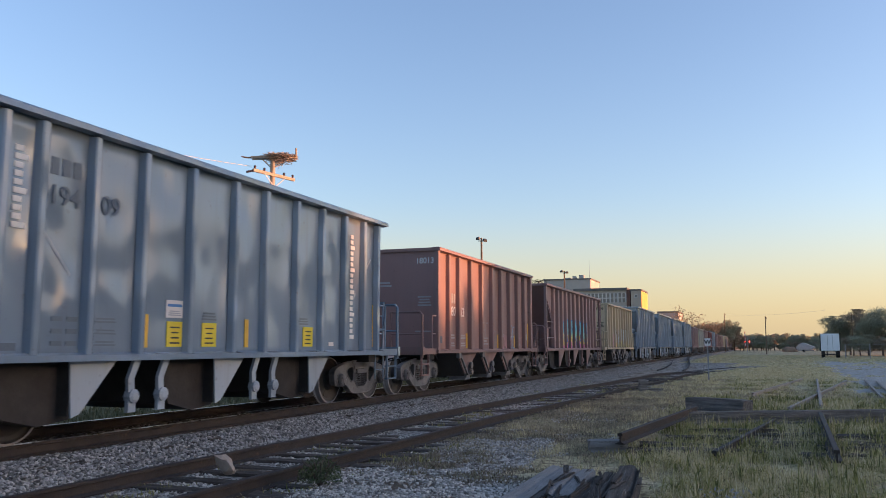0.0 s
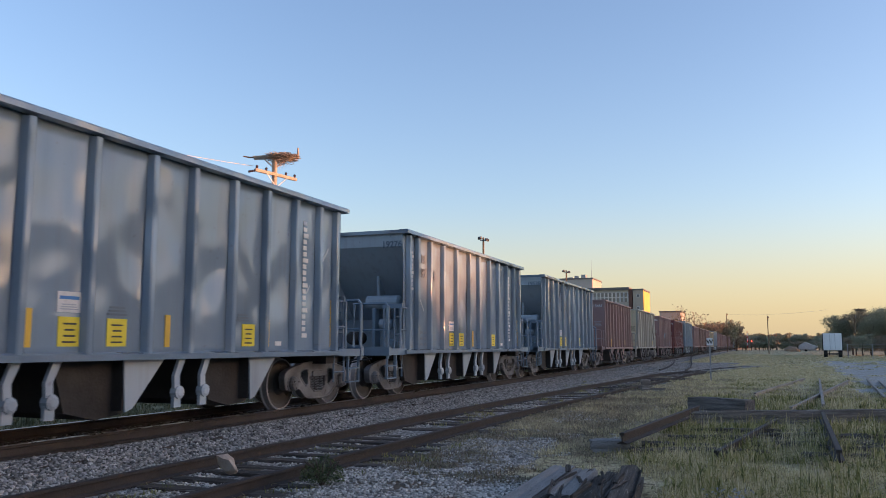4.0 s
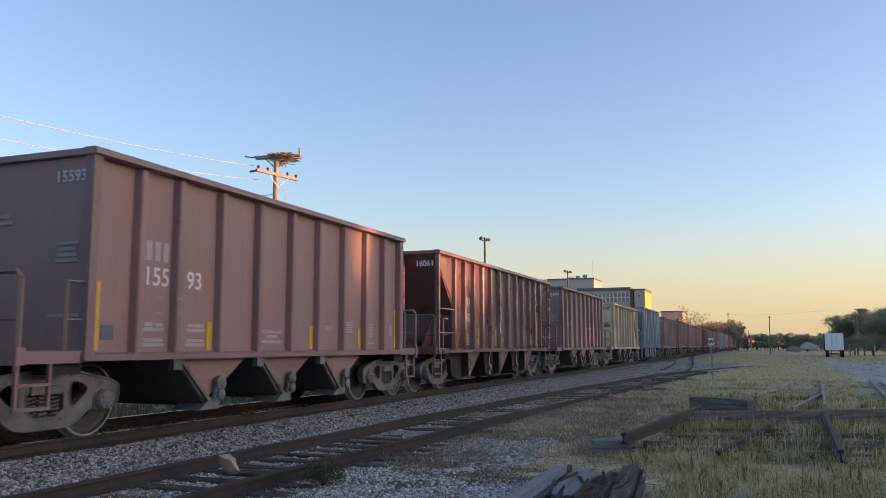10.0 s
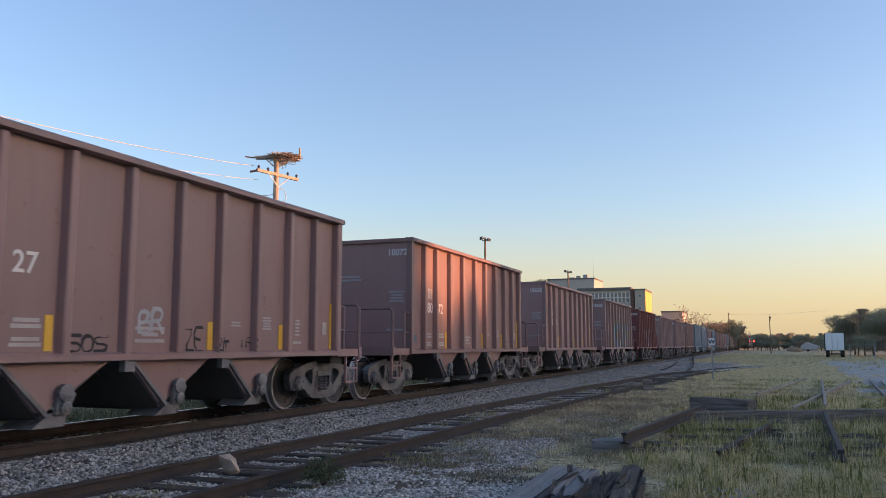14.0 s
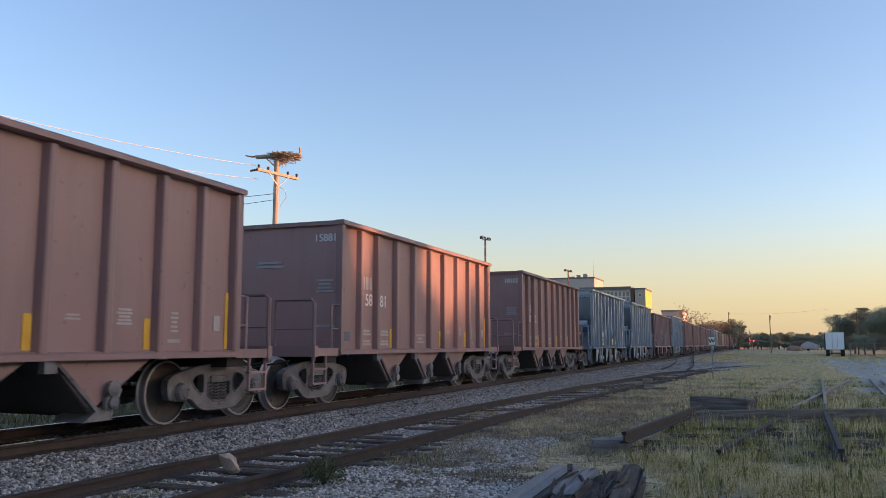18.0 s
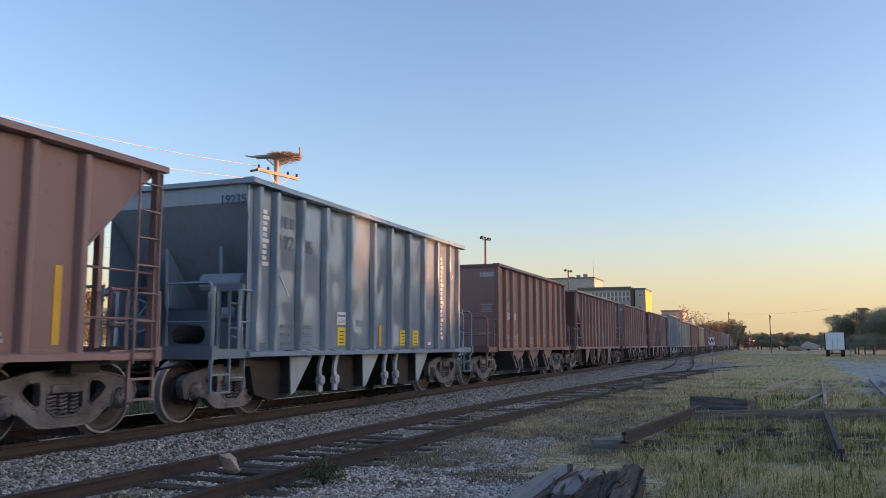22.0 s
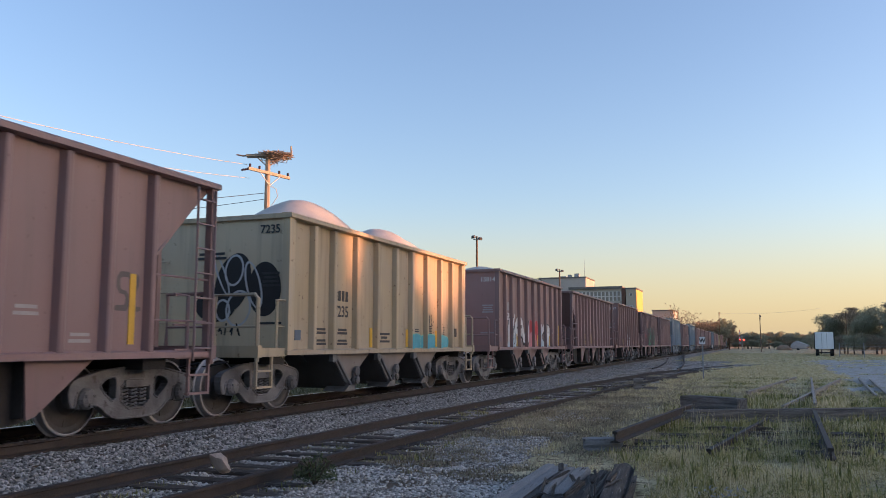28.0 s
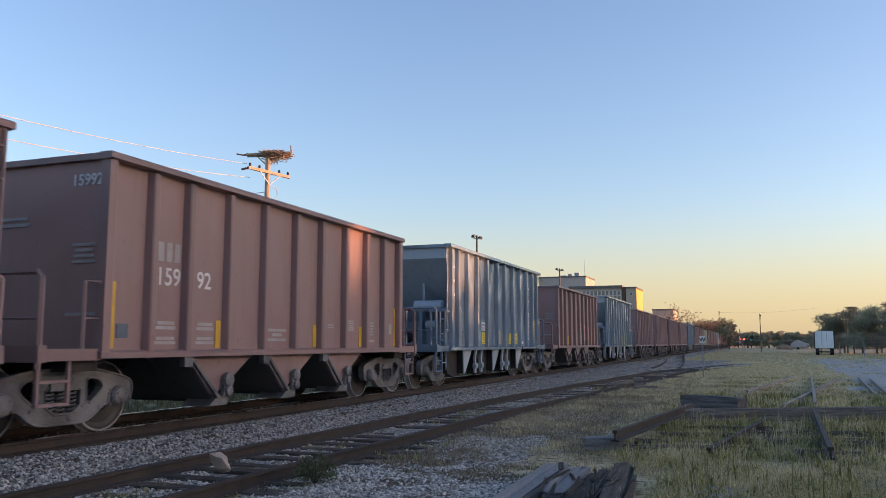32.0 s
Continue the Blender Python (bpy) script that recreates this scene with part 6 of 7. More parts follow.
# ---------------------------------------------------------------- ties, stones and weeds (small pieces last)
tie_meshes = [tie_mesh(2.6, 0.23, 0.17, s) for s in range(6)]
for k in range(150):
    t = part("tie", tie_meshes[k % 6], None, main_track)
    t.location = (rt.uniform(-.03, .03), 4.4 + k * 0.53, RAIL_Z - 0.215)
for k in range(88):
    y = 3.6 + k * 0.58
    t = part("tie", tie_meshes[(k * 5) % 6], None, siding)
    t.location = (siding_x(y) + rt.uniform(-.08, .08), y, SIDE_Z - 0.14 - rt.uniform(0, 0.05))


def stones(name, label, n, area, size, seed, mat, keep=None, parent=None):
    """Many small broken stones, joined, strewn over the ground; area: x0, x1, y0, y1, denser towards y0."""
    r = np.random.RandomState(seed)
    bm = bmesh.new()
    bmesh.ops.create_icosphere(bm, subdivisions=1, radius=1.0)
    bv = np.array([v.co[:] for v in bm.verts])
    bf = np.array([[v.index for v in f.verts] for f in bm.faces])
    bm.free()
    x0, x1, y0, y1 = area
    xs = r.uniform(x0, x1, n)
    ys = y0 + (y1 - y0) * r.rand(n) ** 1.9
    ok = np.array([keep is None or keep(x, y) for x, y in zip(xs, ys)])
    xs, ys = xs[ok], ys[ok]
    n = len(xs)
    zs = np.array([ground_z(x, y) for x, y in zip(xs, ys)])
    sc = size * r.uniform(0.55, 1.25, (n, 1)) * r.uniform(0.6, 1.1, (n, 3))
    ang = r.uniform(0, math.tau, n)
    v = bv[None] * (1 + 0.35 * r.uniform(-1, 1, (n, len(bv), 1))) * sc[:, None, :]
    c, s = np.cos(ang)[:, None], np.sin(ang)[:, None]
    v = np.stack([v[..., 0] * c - v[..., 1] * s, v[..., 0] * s + v[..., 1] * c, v[..., 2] * 0.75], -1)
    v += np.stack([xs, ys, zs + sc[:, 2] * 0.25], -1)[:, None, :]
    f = bf[None] + (np.arange(n) * len(bv))[:, None, None]
    me = bpy.data.meshes.new(name)
    me.from_pydata(v.reshape(-1, 3).tolist(), [], f.reshape(-1, 3).tolist())
    me.materials.append(mat)
    return tagged(new(name, me), label, "stones", kind="stuff")


def stone_material(name, tones):
    m = bpy.data.materials.new(name)
    m.use_nodes = True
    n, l = m.node_tree.nodes, m.node_tree.links
    g, r = n.new("ShaderNodeNewGeometry"), n.new("ShaderNodeValToRGB")
    r.color_ramp.elements[0].color, r.color_ramp.elements[1].color = (*tones[0], 1), (*tones[-1], 1)
    for i, t in enumerate(tones[1:-1]):
        r.color_ramp.elements.new((i + 1) / (len(tones) - 1)).color = (*t, 1)
    l.new(g.outputs["Random Per Island"], r.inputs[0])
    no = n.new("ShaderNodeTexNoise")
    no.inputs["Scale"].default_value = 60
    l.new(g.outputs["Position"], no.inputs["Vector"])
    h = n.new("ShaderNodeHueSaturation")
    mr = n.new("ShaderNodeMapRange")
    mr.inputs[3].default_value, mr.inputs[4].default_value = 0.7, 1.3
    l.new(no.outputs[0], mr.inputs[0])
    l.new(mr.outputs[0], h.inputs["Value"])
    l.new(r.outputs[0], h.inputs["Color"])
    l.new(h.outputs[0], n["Principled BSDF"].inputs["Base Color"])
    n["Principled BSDF"].inputs["Roughness"].default_value = 0.9
    return m


BALLAST_STONE = stone_material("grey_ballast_stones", [(0.075, 0.073, 0.068), (0.20, 0.198, 0.187), (0.35, 0.342, 0.324), (0.58, 0.562, 0.53)])
DARK_STONE = stone_material("oil_darkened_ballast", [(0.035, 0.032, 0.03), (0.06, 0.055, 0.05), (0.10, 0.093, 0.085)])
GRAVEL_STONE = stone_material("pale_gravel_stones", [(0.125, 0.112, 0.092), (0.32, 0.30, 0.262), (0.50, 0.472, 0.415), (0.70, 0.665, 0.60)])
stones("ballast_stones", "grey crushed stone ballast beside the main line", 40000, (-7.95, -6.55, 5.0, 60), 0.026, 1, BALLAST_STONE)
stones("ballast_stones", "dark ballast between the main rails", 6000, (-9.5, -8.15, 5.5, 50), 0.034, 2, DARK_STONE)
stones("gravel_stones", "pale gravel lying between the siding rails", 12000, (-6.75, -5.1, 4.5, 34), 0.024, 3, GRAVEL_STONE, lambda x, y: noise.noise((x * 1.1, y * 0.8, 4)) > -0.05 - 0.02 * max(0, 12 - y))
stones("gravel_stones", "pale loose gravel beside the siding", 42000, (-5.3, -0.9, 5.5, 28), 0.020, 4, GRAVEL_STONE, lambda x, y: (surface_at(x, y) == 1 and (y < 9.2 or patch(x, y, 0.8, 0.6, 60) < 0.10 - 0.03 * (y - 9.2))) or (y < 22 and x < -2 and patch(x, y, 0.9, 0.6, 18) < -0.35))


def weeds(name, label, n, area, height, seed, mat, keep, width=0.006, lean=0.35, clump=9, power=1.6):
    """Tufts of thin bent blades, joined."""
    r = np.random.RandomState(seed)
    x0, x1, y0, y1 = area
    cx = r.uniform(x0, x1, n)
    cy = y0 + (y1 - y0) * r.rand(n) ** power
    ok = np.array([keep(x, y) for x, y in zip(cx, cy)])
    cx, cy = cx[ok], cy[ok]
    hs = height * r.uniform(0.35, 1.2, len(cx))
    X, Y = np.repeat(cx, clump) + r.normal(0, 0.06, len(cx) * clump), np.repeat(cy, clump) + r.normal(0, 0.06, len(cx) * clump)
    Hh = np.repeat(hs, clump) * r.uniform(0.5, 1.15, len(X))
    Z = np.repeat(np.array([ground_z(x, y) for x, y in zip(cx, cy)]), clump) - 0.02
    a = r.uniform(0, math.tau, len(X))
    ln = np.abs(r.normal(0, lean, len(X)))
    dx, dy = np.cos(a), np.sin(a)
    w = width * r.uniform(0.6, 1.5, len(X)) * (1 + np.maximum(0, Y - 14) * 0.05)
    v = np.empty((len(X), 5, 3))
    v[:, 0] = np.stack([X - dy * w, Y + dx * w, Z], -1)
    v[:, 1] = np.stack([X + dy * w, Y - dx * w, Z], -1)
    mx, my, mz = X + dx * Hh * ln * 0.35, Y + dy * Hh * ln * 0.35, Z + Hh * 0.6
    v[:, 2] = np.stack([mx + dy * w * 0.8, my - dx * w * 0.8, mz], -1)
    v[:, 3] = np.stack([mx - dy * w * 0.8, my + dx * w * 0.8, mz], -1)
    v[:, 4] = np.stack([X + dx * Hh * ln, Y + dy * Hh * ln, Z + Hh * (1 - 0.25 * ln)], -1)
    i = np.arange(len(X))[:, None] * 5
    quads, tris = (i + np.array([[0, 1, 2, 3]])).tolist(), (i + np.array([[3, 2, 4]])).tolist()
    me = bpy.data.meshes.new(name)
    me.from_pydata(v.reshape(-1, 3).tolist(), [], quads + tris)
    me.materials.append(mat)
    return tagged(new(name, me), label, "grass", kind="stuff")


THATCH = let_light_through(stone_material("dead_grass_thatch", [(0.26, 0.22, 0.145), (0.42, 0.36, 0.245), (0.58, 0.50, 0.35)]))
DRYGRASS = let_light_through(stone_material("dry_grass_blades", [(0.42, 0.36, 0.19), (0.62, 0.53, 0.29), (0.75, 0.655, 0.39), (0.80, 0.73, 0.50)]))
GREENGRASS = let_light_through(stone_material("green_weed_blades", [(0.11, 0.12, 0.042), (0.225, 0.225, 0.08), (0.37, 0.345, 0.13), (0.54, 0.475, 0.22)]))
BROWNTHATCH = stone_material("brown_dead_weeds", [(0.11, 0.085, 0.06), (0.21, 0.165, 0.11), (0.33, 0.27, 0.18), (0.24, 0.235, 0.12)])
DARKWEED = stone_material("olive_weed_blades", [(0.10, 0.10, 0.045), (0.19, 0.175, 0.085), (0.30, 0.26, 0.14)])


def is_grass(x, y):
    return surface_at(x, y) == 0 and not (-2.9 < x < -0.95 and y < 9.9)


weeds("dry_grass", "sparse dry yellowish grass on the yard ground", 30000, (-4.4, 7, 7.5, 62), 0.13, 21, DRYGRASS, lambda x, y: is_grass(x, y) and patch(x, y, 1.1, 0.7, 2) > (-0.05 if x > -2 else 0.22 if y < 22 else 0.05), 0.0045, 0.9, 8)
weeds("dry_grass", "tan dead grass lying among the old rails", 16000, (-4.8, 7, 7.5, 32), 0.10, 29, THATCH, lambda x, y: is_grass(x, y), 0.005, 1.1, 8, 1.2)
weeds("green_weeds", "low green weeds among the old rails", 9000, (-2.2, 7, 7.5, 42), 0.12, 22, GREENGRASS, lambda x, y: is_grass(x, y) and patch(x, y, 0.9, 0.6, 5) > 0.12, 0.006, 0.9)
weeds("tall_weeds", "tall dry seeding weeds among the old rails", 3400, (-1.4, 6, 7.8, 24), 0.34, 23, DRYGRASS, lambda x, y: is_grass(x, y) and patch(x, y, 0.9, 0.7, 8) > 0.05, 0.003, 0.4, 5, 1.0)
weeds("tall_weeds", "tall green weeds among the old rails", 2400, (-1.5, 6, 7.8, 22), 0.27, 27, GREENGRASS, lambda x, y: is_grass(x, y) and patch(x, y, 0.8, 0.8, 15) > 0.12, 0.005, 0.6, 8, 1.0)
weeds("dry_thatch", "short brown thatch of dead grass on the gravel", 12000, (-5.0, -1.0, 9.5, 44), 0.06, 28, THATCH, lambda x, y: y > 11.6 and patch(x, y, 0.9, 0.6, 18) > -0.2, 0.006, 0.9, 10, 1.3)
weeds("broad_weeds", "dark green broad-leaved weeds round the old rails", 4200, (-1.6, 5, 7.6, 26), 0.22, 33, GREENGRASS, lambda x, y: is_grass(x, y) and patch(x, y, 1.3, 1.0, 50) > 0.08, 0.011, 0.9, 10, 1.0)
weeds("matted_grass", "dense yellowed grass matted in front of the old rails", 5200, (-1.3, 5.5, 7.4, 13), 0.15, 37, DRYGRASS, lambda x, y: is_grass(x, y) and patch(x, y, 1.2, 0.9, 70) > -0.15, 0.004, 1.1, 9, 1.0)


def leafy_weeds(count, x0, x1, y0, y1, seed):
    """Low branching weeds of many small leaves, scattered in drifts."""
    r = np.random.RandomState(seed)
    verts = []
    for k in range(count):
        x, y = r.uniform(x0, x1), r.uniform(y0, y1)
        if not is_grass(x, y) or patch(x, y, 1.0, 0.8, 80) < 0.0:
            continue
        tall, z = r.uniform(0.10, 0.27), ground_z(x, y)
        for q in range(26):
            up = r.rand() ** 0.8
            a, spread = r.uniform(0, math.tau), 0.03 + 0.11 * r.rand() * (0.4 + up)
            c = np.array((x + math.cos(a) * spread, y + math.sin(a) * spread, z + up * tall))
            d = np.array((math.cos(a), math.sin(a), r.uniform(-0.3, 0.8))) * r.uniform(0.010, 0.022)
            w = np.array((-math.sin(a), math.cos(a), r.uniform(-0.4, 0.4))) * r.uniform(0.004, 0.008)
            verts += [c - d, c + w, c + d, c - w]
    me = bpy.data.meshes.new("leafy_weeds")
    me.from_pydata([tuple(v) for v in verts], [], [(i, i + 1, i + 2, i + 3) for i in range(0, len(verts), 4)])
    me.materials.append(GREENGRASS)
    tagged(new("leafy_weeds", me), "small-leaved olive weeds in drifts among the old rails", "weeds", kind="stuff")


leafy_weeds(2600, -1.5, 5.5, 7.4, 17.0, 91)
weeds("brown_thatch", "matted brown dead weeds beside the siding", 9000, (-5.0, -1.9, 9.0, 25), 0.07, 35, BROWNTHATCH, lambda x, y: patch(x, y, 0.8, 0.6, 60) > 0.12 - 0.03 * (y - 9.2), 0.006, 1.1, 10, 1.2)
weeds("siding_weeds", "weeds growing along the siding rails", 1700, (-7.0, -4.2, 6, 36), 0.10, 24, GREENGRASS, lambda x, y: patch(x, y, 0.9, 0.9, 12) > 0.2, lean=0.6)
weeds("far_grass", "dry grass towards the end of the yard", 14000, (-6, 24, 40, 150), 0.11, 25, DRYGRASS, lambda x, y: surface_at(x, y) == 0 or (surface_at(x, y) == 3 and patch(x, y, 0.4, 0.25, 30) > 0.25), 0.012, 1.3, 7, 1.2)
weeds("dark_weeds", "olive weeds along the far side of the main line", 9000, (-15.5, -11.2, 2, 90), 0.20, 31, DARKWEED, lambda x, y: True, 0.010, 0.7, 8, 1.2)
bush = thing("bush", "small dark green bush beside the siding rail", "bush", at=Matrix.Translation((-4.66, 8.3, 0.0)) @ Matrix.Scale(1.0, 4))
r6 = np.random.RandomState(3)
bm = bmesh.new()
for k in range(900):
    a, e = r6.uniform(0, math.tau), r6.rand() ** 0.6
    c = Vector((math.cos(a) * e * 0.26, math.sin(a) * e * 0.2, 0.03 + 0.30 * r6.rand() * (1 - 0.6 * e * e)))
    d = Vector(r6.normal(size=3)).normalized() * 0.028
    q = Vector(r6.normal(size=3)).normalized() * 0.009
    bm.faces.new([bm.verts.new(p) for p in (c - d, c + q, c + d, c - q)])
tagged(part("leaves", bm, stone_material("bush_leaves", [(0.05, 0.07, 0.03), (0.09, 0.115, 0.05), (0.15, 0.165, 0.08)]), bush), kind="stuff")
bm = bmesh.new()
for k in range(14):
    a = k * 2.4
    tube(bm, [(0, 0, -0.05), (math.cos(a) * 0.1, math.sin(a) * 0.08, 0.15), (math.cos(a) * 0.22, math.sin(a) * 0.17, 0.26)], 0.006, 4)
part("stems", bm, BARK, bush)

plant = thing("flowering_plant", "low plant with pale grey-white flower heads", "plant", at=(-0.32, 8.42, -0.04))
bm = bmesh.new()
rp = random.Random(4)
for k in range(60):
    a, e = rp.uniform(0, math.tau), rp.random() ** 0.6
    tip = Vector((math.cos(a) * e * 0.24, math.sin(a) * e * 0.14, 0.10 + 0.10 * rp.random()))
    tube(bm, [(tip.x * 0.4, tip.y * 0.4, -0.02), tip], 0.004, 3)
part("stems", bm, GREENGRASS, plant)
bm = bmesh.new()
for k in range(80):
    a, e = rp.uniform(0, math.tau), rp.random() ** 0.6
    c = Vector((math.cos(a) * e * 0.25, math.sin(a) * e * 0.15, 0.13 + 0.10 * rp.random()))
    d, q = Vector((rp.uniform(-1, 1), rp.uniform(-1, 1), rp.uniform(-.4, .4))).normalized() * 0.022, Vector((rp.uniform(-1, 1), rp.uniform(-1, 1), rp.uniform(-.4, .4))).normalized() * 0.012
    bm.faces.new([bm.verts.new(p) for p in (c - d, c + q, c + d, c - q)])
tagged(part("flowers", bm, PALEGREY, plant, "pale flower heads"), kind="stuff")


# ---------------------------------------------------------------- running numbers, sprayed pictures and loads
FACE = Euler((radians(90), 0, radians(90))).to_matrix().to_4x4()


def text(car, body, y, z, size, mat, x=HALF - 0.106, turn=None, bold=0.004):
    cu = bpy.data.curves.new("running_number", "FONT")
    cu.body, cu.size, cu.extrude, cu.align_x, cu.offset = body, size, 0.002, "CENTER", bold
    cu.materials.append(mat)
    ob = new("running_number", cu)
    ob.parent = car
    ob.matrix_basis = Matrix.Translation((x, y, z)) @ (turn or FACE)
    return ob


def owner_mark(car, y, z, mat, n=3, h=0.23, w=0.135):
    """The owner's initials as plain upright blocks."""
    bm = bmesh.new()
    pitch = w + 0.03
    for k in range(n):
        yy = y + (k - (n - 1) / 2) * pitch
        box(bm, HALF - 0.111, HALF - 0.105, yy - w * 0.42, yy + w * 0.42, z, z + h)
    return tagged(part("owner_mark", fix(bm), mat, car), kind="stuff")


def wagon(i):
    return TRAIN[i + FIRST], ORDER[i + FIRST]


for i in range(48):
    car, k = wagon(i)
    if k == "B":
        yellow_placards(car, (-1.68, -0.93, 1.87) if i < 8 else (-1.68, 1.18, 1.87))


NUMBERS = {0: "19409", 1: "18013", 4: "19204", 5: "19441", 6: "19276", 7: "19538", 8: "15461", 10: "15985", 11: "15076", 12: "19365", 13: "15593", 14: "16061", 15: "15499",
           17: "19334", 18: "15727", 19: "18072", 20: "15620", 21: "15503", 22: "15204", 23: "15508", 24: "15881", 25: "18102", 26: "19273", 27: "19324", 28: "16041", 29: "19235",
           30: "18000", 32: "15585", 36: "13197", 38: "15814", 40: "18067", 42: "15992"}
for i, num in NUMBERS.items():
    car, k = wagon(i)
    if k in "AHR":
        y1, y2 = bay("flat", 1), POSTS["flat"][2] + 0.26
        owner_mark(car, y1 + 0.02, 2.24, STENCIL, h=0.26)
        text(car, num[:3], y1 + 0.02, 1.92, 0.34, WHITE)
        text(car, num[3:], y2 + 0.16, 1.92, 0.34, WHITE)
        hl = 4.485
    elif k in "SD":
        y1, y2 = bay("slope", 1), POSTS["slope"][2] + 0.24
        owner_mark(car, y1, 2.20, STENCIL)
        text(car, num[:3], y1, 1.78, 0.32, WHITE)
        text(car, num[3:], y2, 1.78, 0.32, WHITE)
        hl = 5.66
    else:
        y1, y2 = bay("recessed", 1), bay("recessed", 2)
        owner_mark(car, y1, 3.08, GREYTEXT, h=0.2).location = (0.004, 0, 0)
        text(car, num[:3], y1, 2.74, 0.32, GREYTEXT, HALF - 0.102, bold=0.004)
        text(car, num[3:], y2 - 0.1, 2.74, 0.32, GREYTEXT, HALF - 0.102, bold=0.004)
        hl = 4.83
    top = {"A": 3.48, "R": 3.48, "H": 3.57, "S": 3.47, "D": 3.47, "B": 3.73}[k]
    text(car, num, 0, 0, 0.20, GREYTEXT if k == "B" else WHITE, 0, Matrix.Identity(4)).matrix_basis = Matrix.Translation((1.13, -hl - (0.012 if k != "B" else 0.01), top - 0.38)) @ Euler((radians(90), 0, 0)).to_matrix().to_4x4()
for i, num, kind in ((3, "7166", "flat"), (16, "7197", "braced"), (37, "7235", "flat"), (35, "7133", "braced")):
    car, k = wagon(i)
    y1 = bay(kind, 1) if kind == "braced" else POSTS["flat"][2] + 0.42
    owner_mark(car, y1, 1.96, BLACKP, 4, 0.2, 0.12)
    text(car, num, y1, 1.66, 0.30, BLACKP)
    text(car, num, 0, 0, 0.2, BLACKP).matrix_basis = Matrix.Translation((1.1, -4.56, 3.05)) @ Euler((radians(90), 0, 0)).to_matrix().to_4x4()
car, k = wagon(9)
stripe(car, bay("braced", 1) - 0.2, 1.92, 2.24, 0.55, WHITE, name="white_patch")
owner_mark(car, bay("braced", 1) - 0.2, 1.97, BLACKP).location = (0.006, 0, 0)
text(car, "1401", bay("braced", 1) - 0.2, 1.50, 0.42, BLACKP)

PAINTS = {}


def spray(name):
    tones = {"white": (0.70, 0.70, 0.68), "black": (0.02, 0.02, 0.022), "cyan": (0.10, 0.42, 0.52), "blue": (0.04, 0.13, 0.42), "pink": (0.62, 0.16, 0.30), "green": (0.02, 0.36, 0.16),
             "lime": (0.32, 0.45, 0.06), "yellow": (0.68, 0.52, 0.06), "red": (0.50, 0.05, 0.05), "silver": (0.42, 0.43, 0.45), "sky": (0.22, 0.42, 0.60), "mint": (0.22, 0.55, 0.45), "faint": (0.30, 0.25, 0.235), "rose": (0.50, 0.20, 0.22), "ice": (0.50, 0.60, 0.64), "chrome": (0.52, 0.53, 0.53), "emerald": (0.03, 0.42, 0.24), "faded": (0.16, 0.13, 0.12), "blush": (0.50, 0.27, 0.28), "moss": (0.42, 0.44, 0.17)}
    if name not in PAINTS:
        c = tones[name]
        PAINTS[name] = material(name + "_spray_paint", c, tuple(v * 0.8 for v in c), 3, (0.5, 0.7), 0, 0.05, 30)
    return PAINTS[name]


# strokes of block shapes on a five by five grid: column and row of each corner
GLYPHS = {"A": "00-04-44-40 02-42", "B": "00-04-34-33-22-02 22-42-40-00", "C": "44-04-00-40", "D": "00-04-24-42-41-20-00", "E": "44-04-00-40 02-32", "G": "44-04-00-40-42-22",
          "I": "24-20", "K": "00-04 44-02-40", "L": "04-00-40", "M": "00-04-22-44-40", "N": "00-04-40-44", "O": "10-01-03-14-34-43-41-30-10", "R": "00-04-34-43-32-02 22-40", "S": "44-04-02-42-40-00",
          "T": "04-44 24-20", "U": "04-00-40-44", "V": "04-20-44", "Z": "04-44-00-40", ">": "02-42 24-42-20", "J": "14-44 34-31-20-01", "~": "01-12-31-42-43-33"}


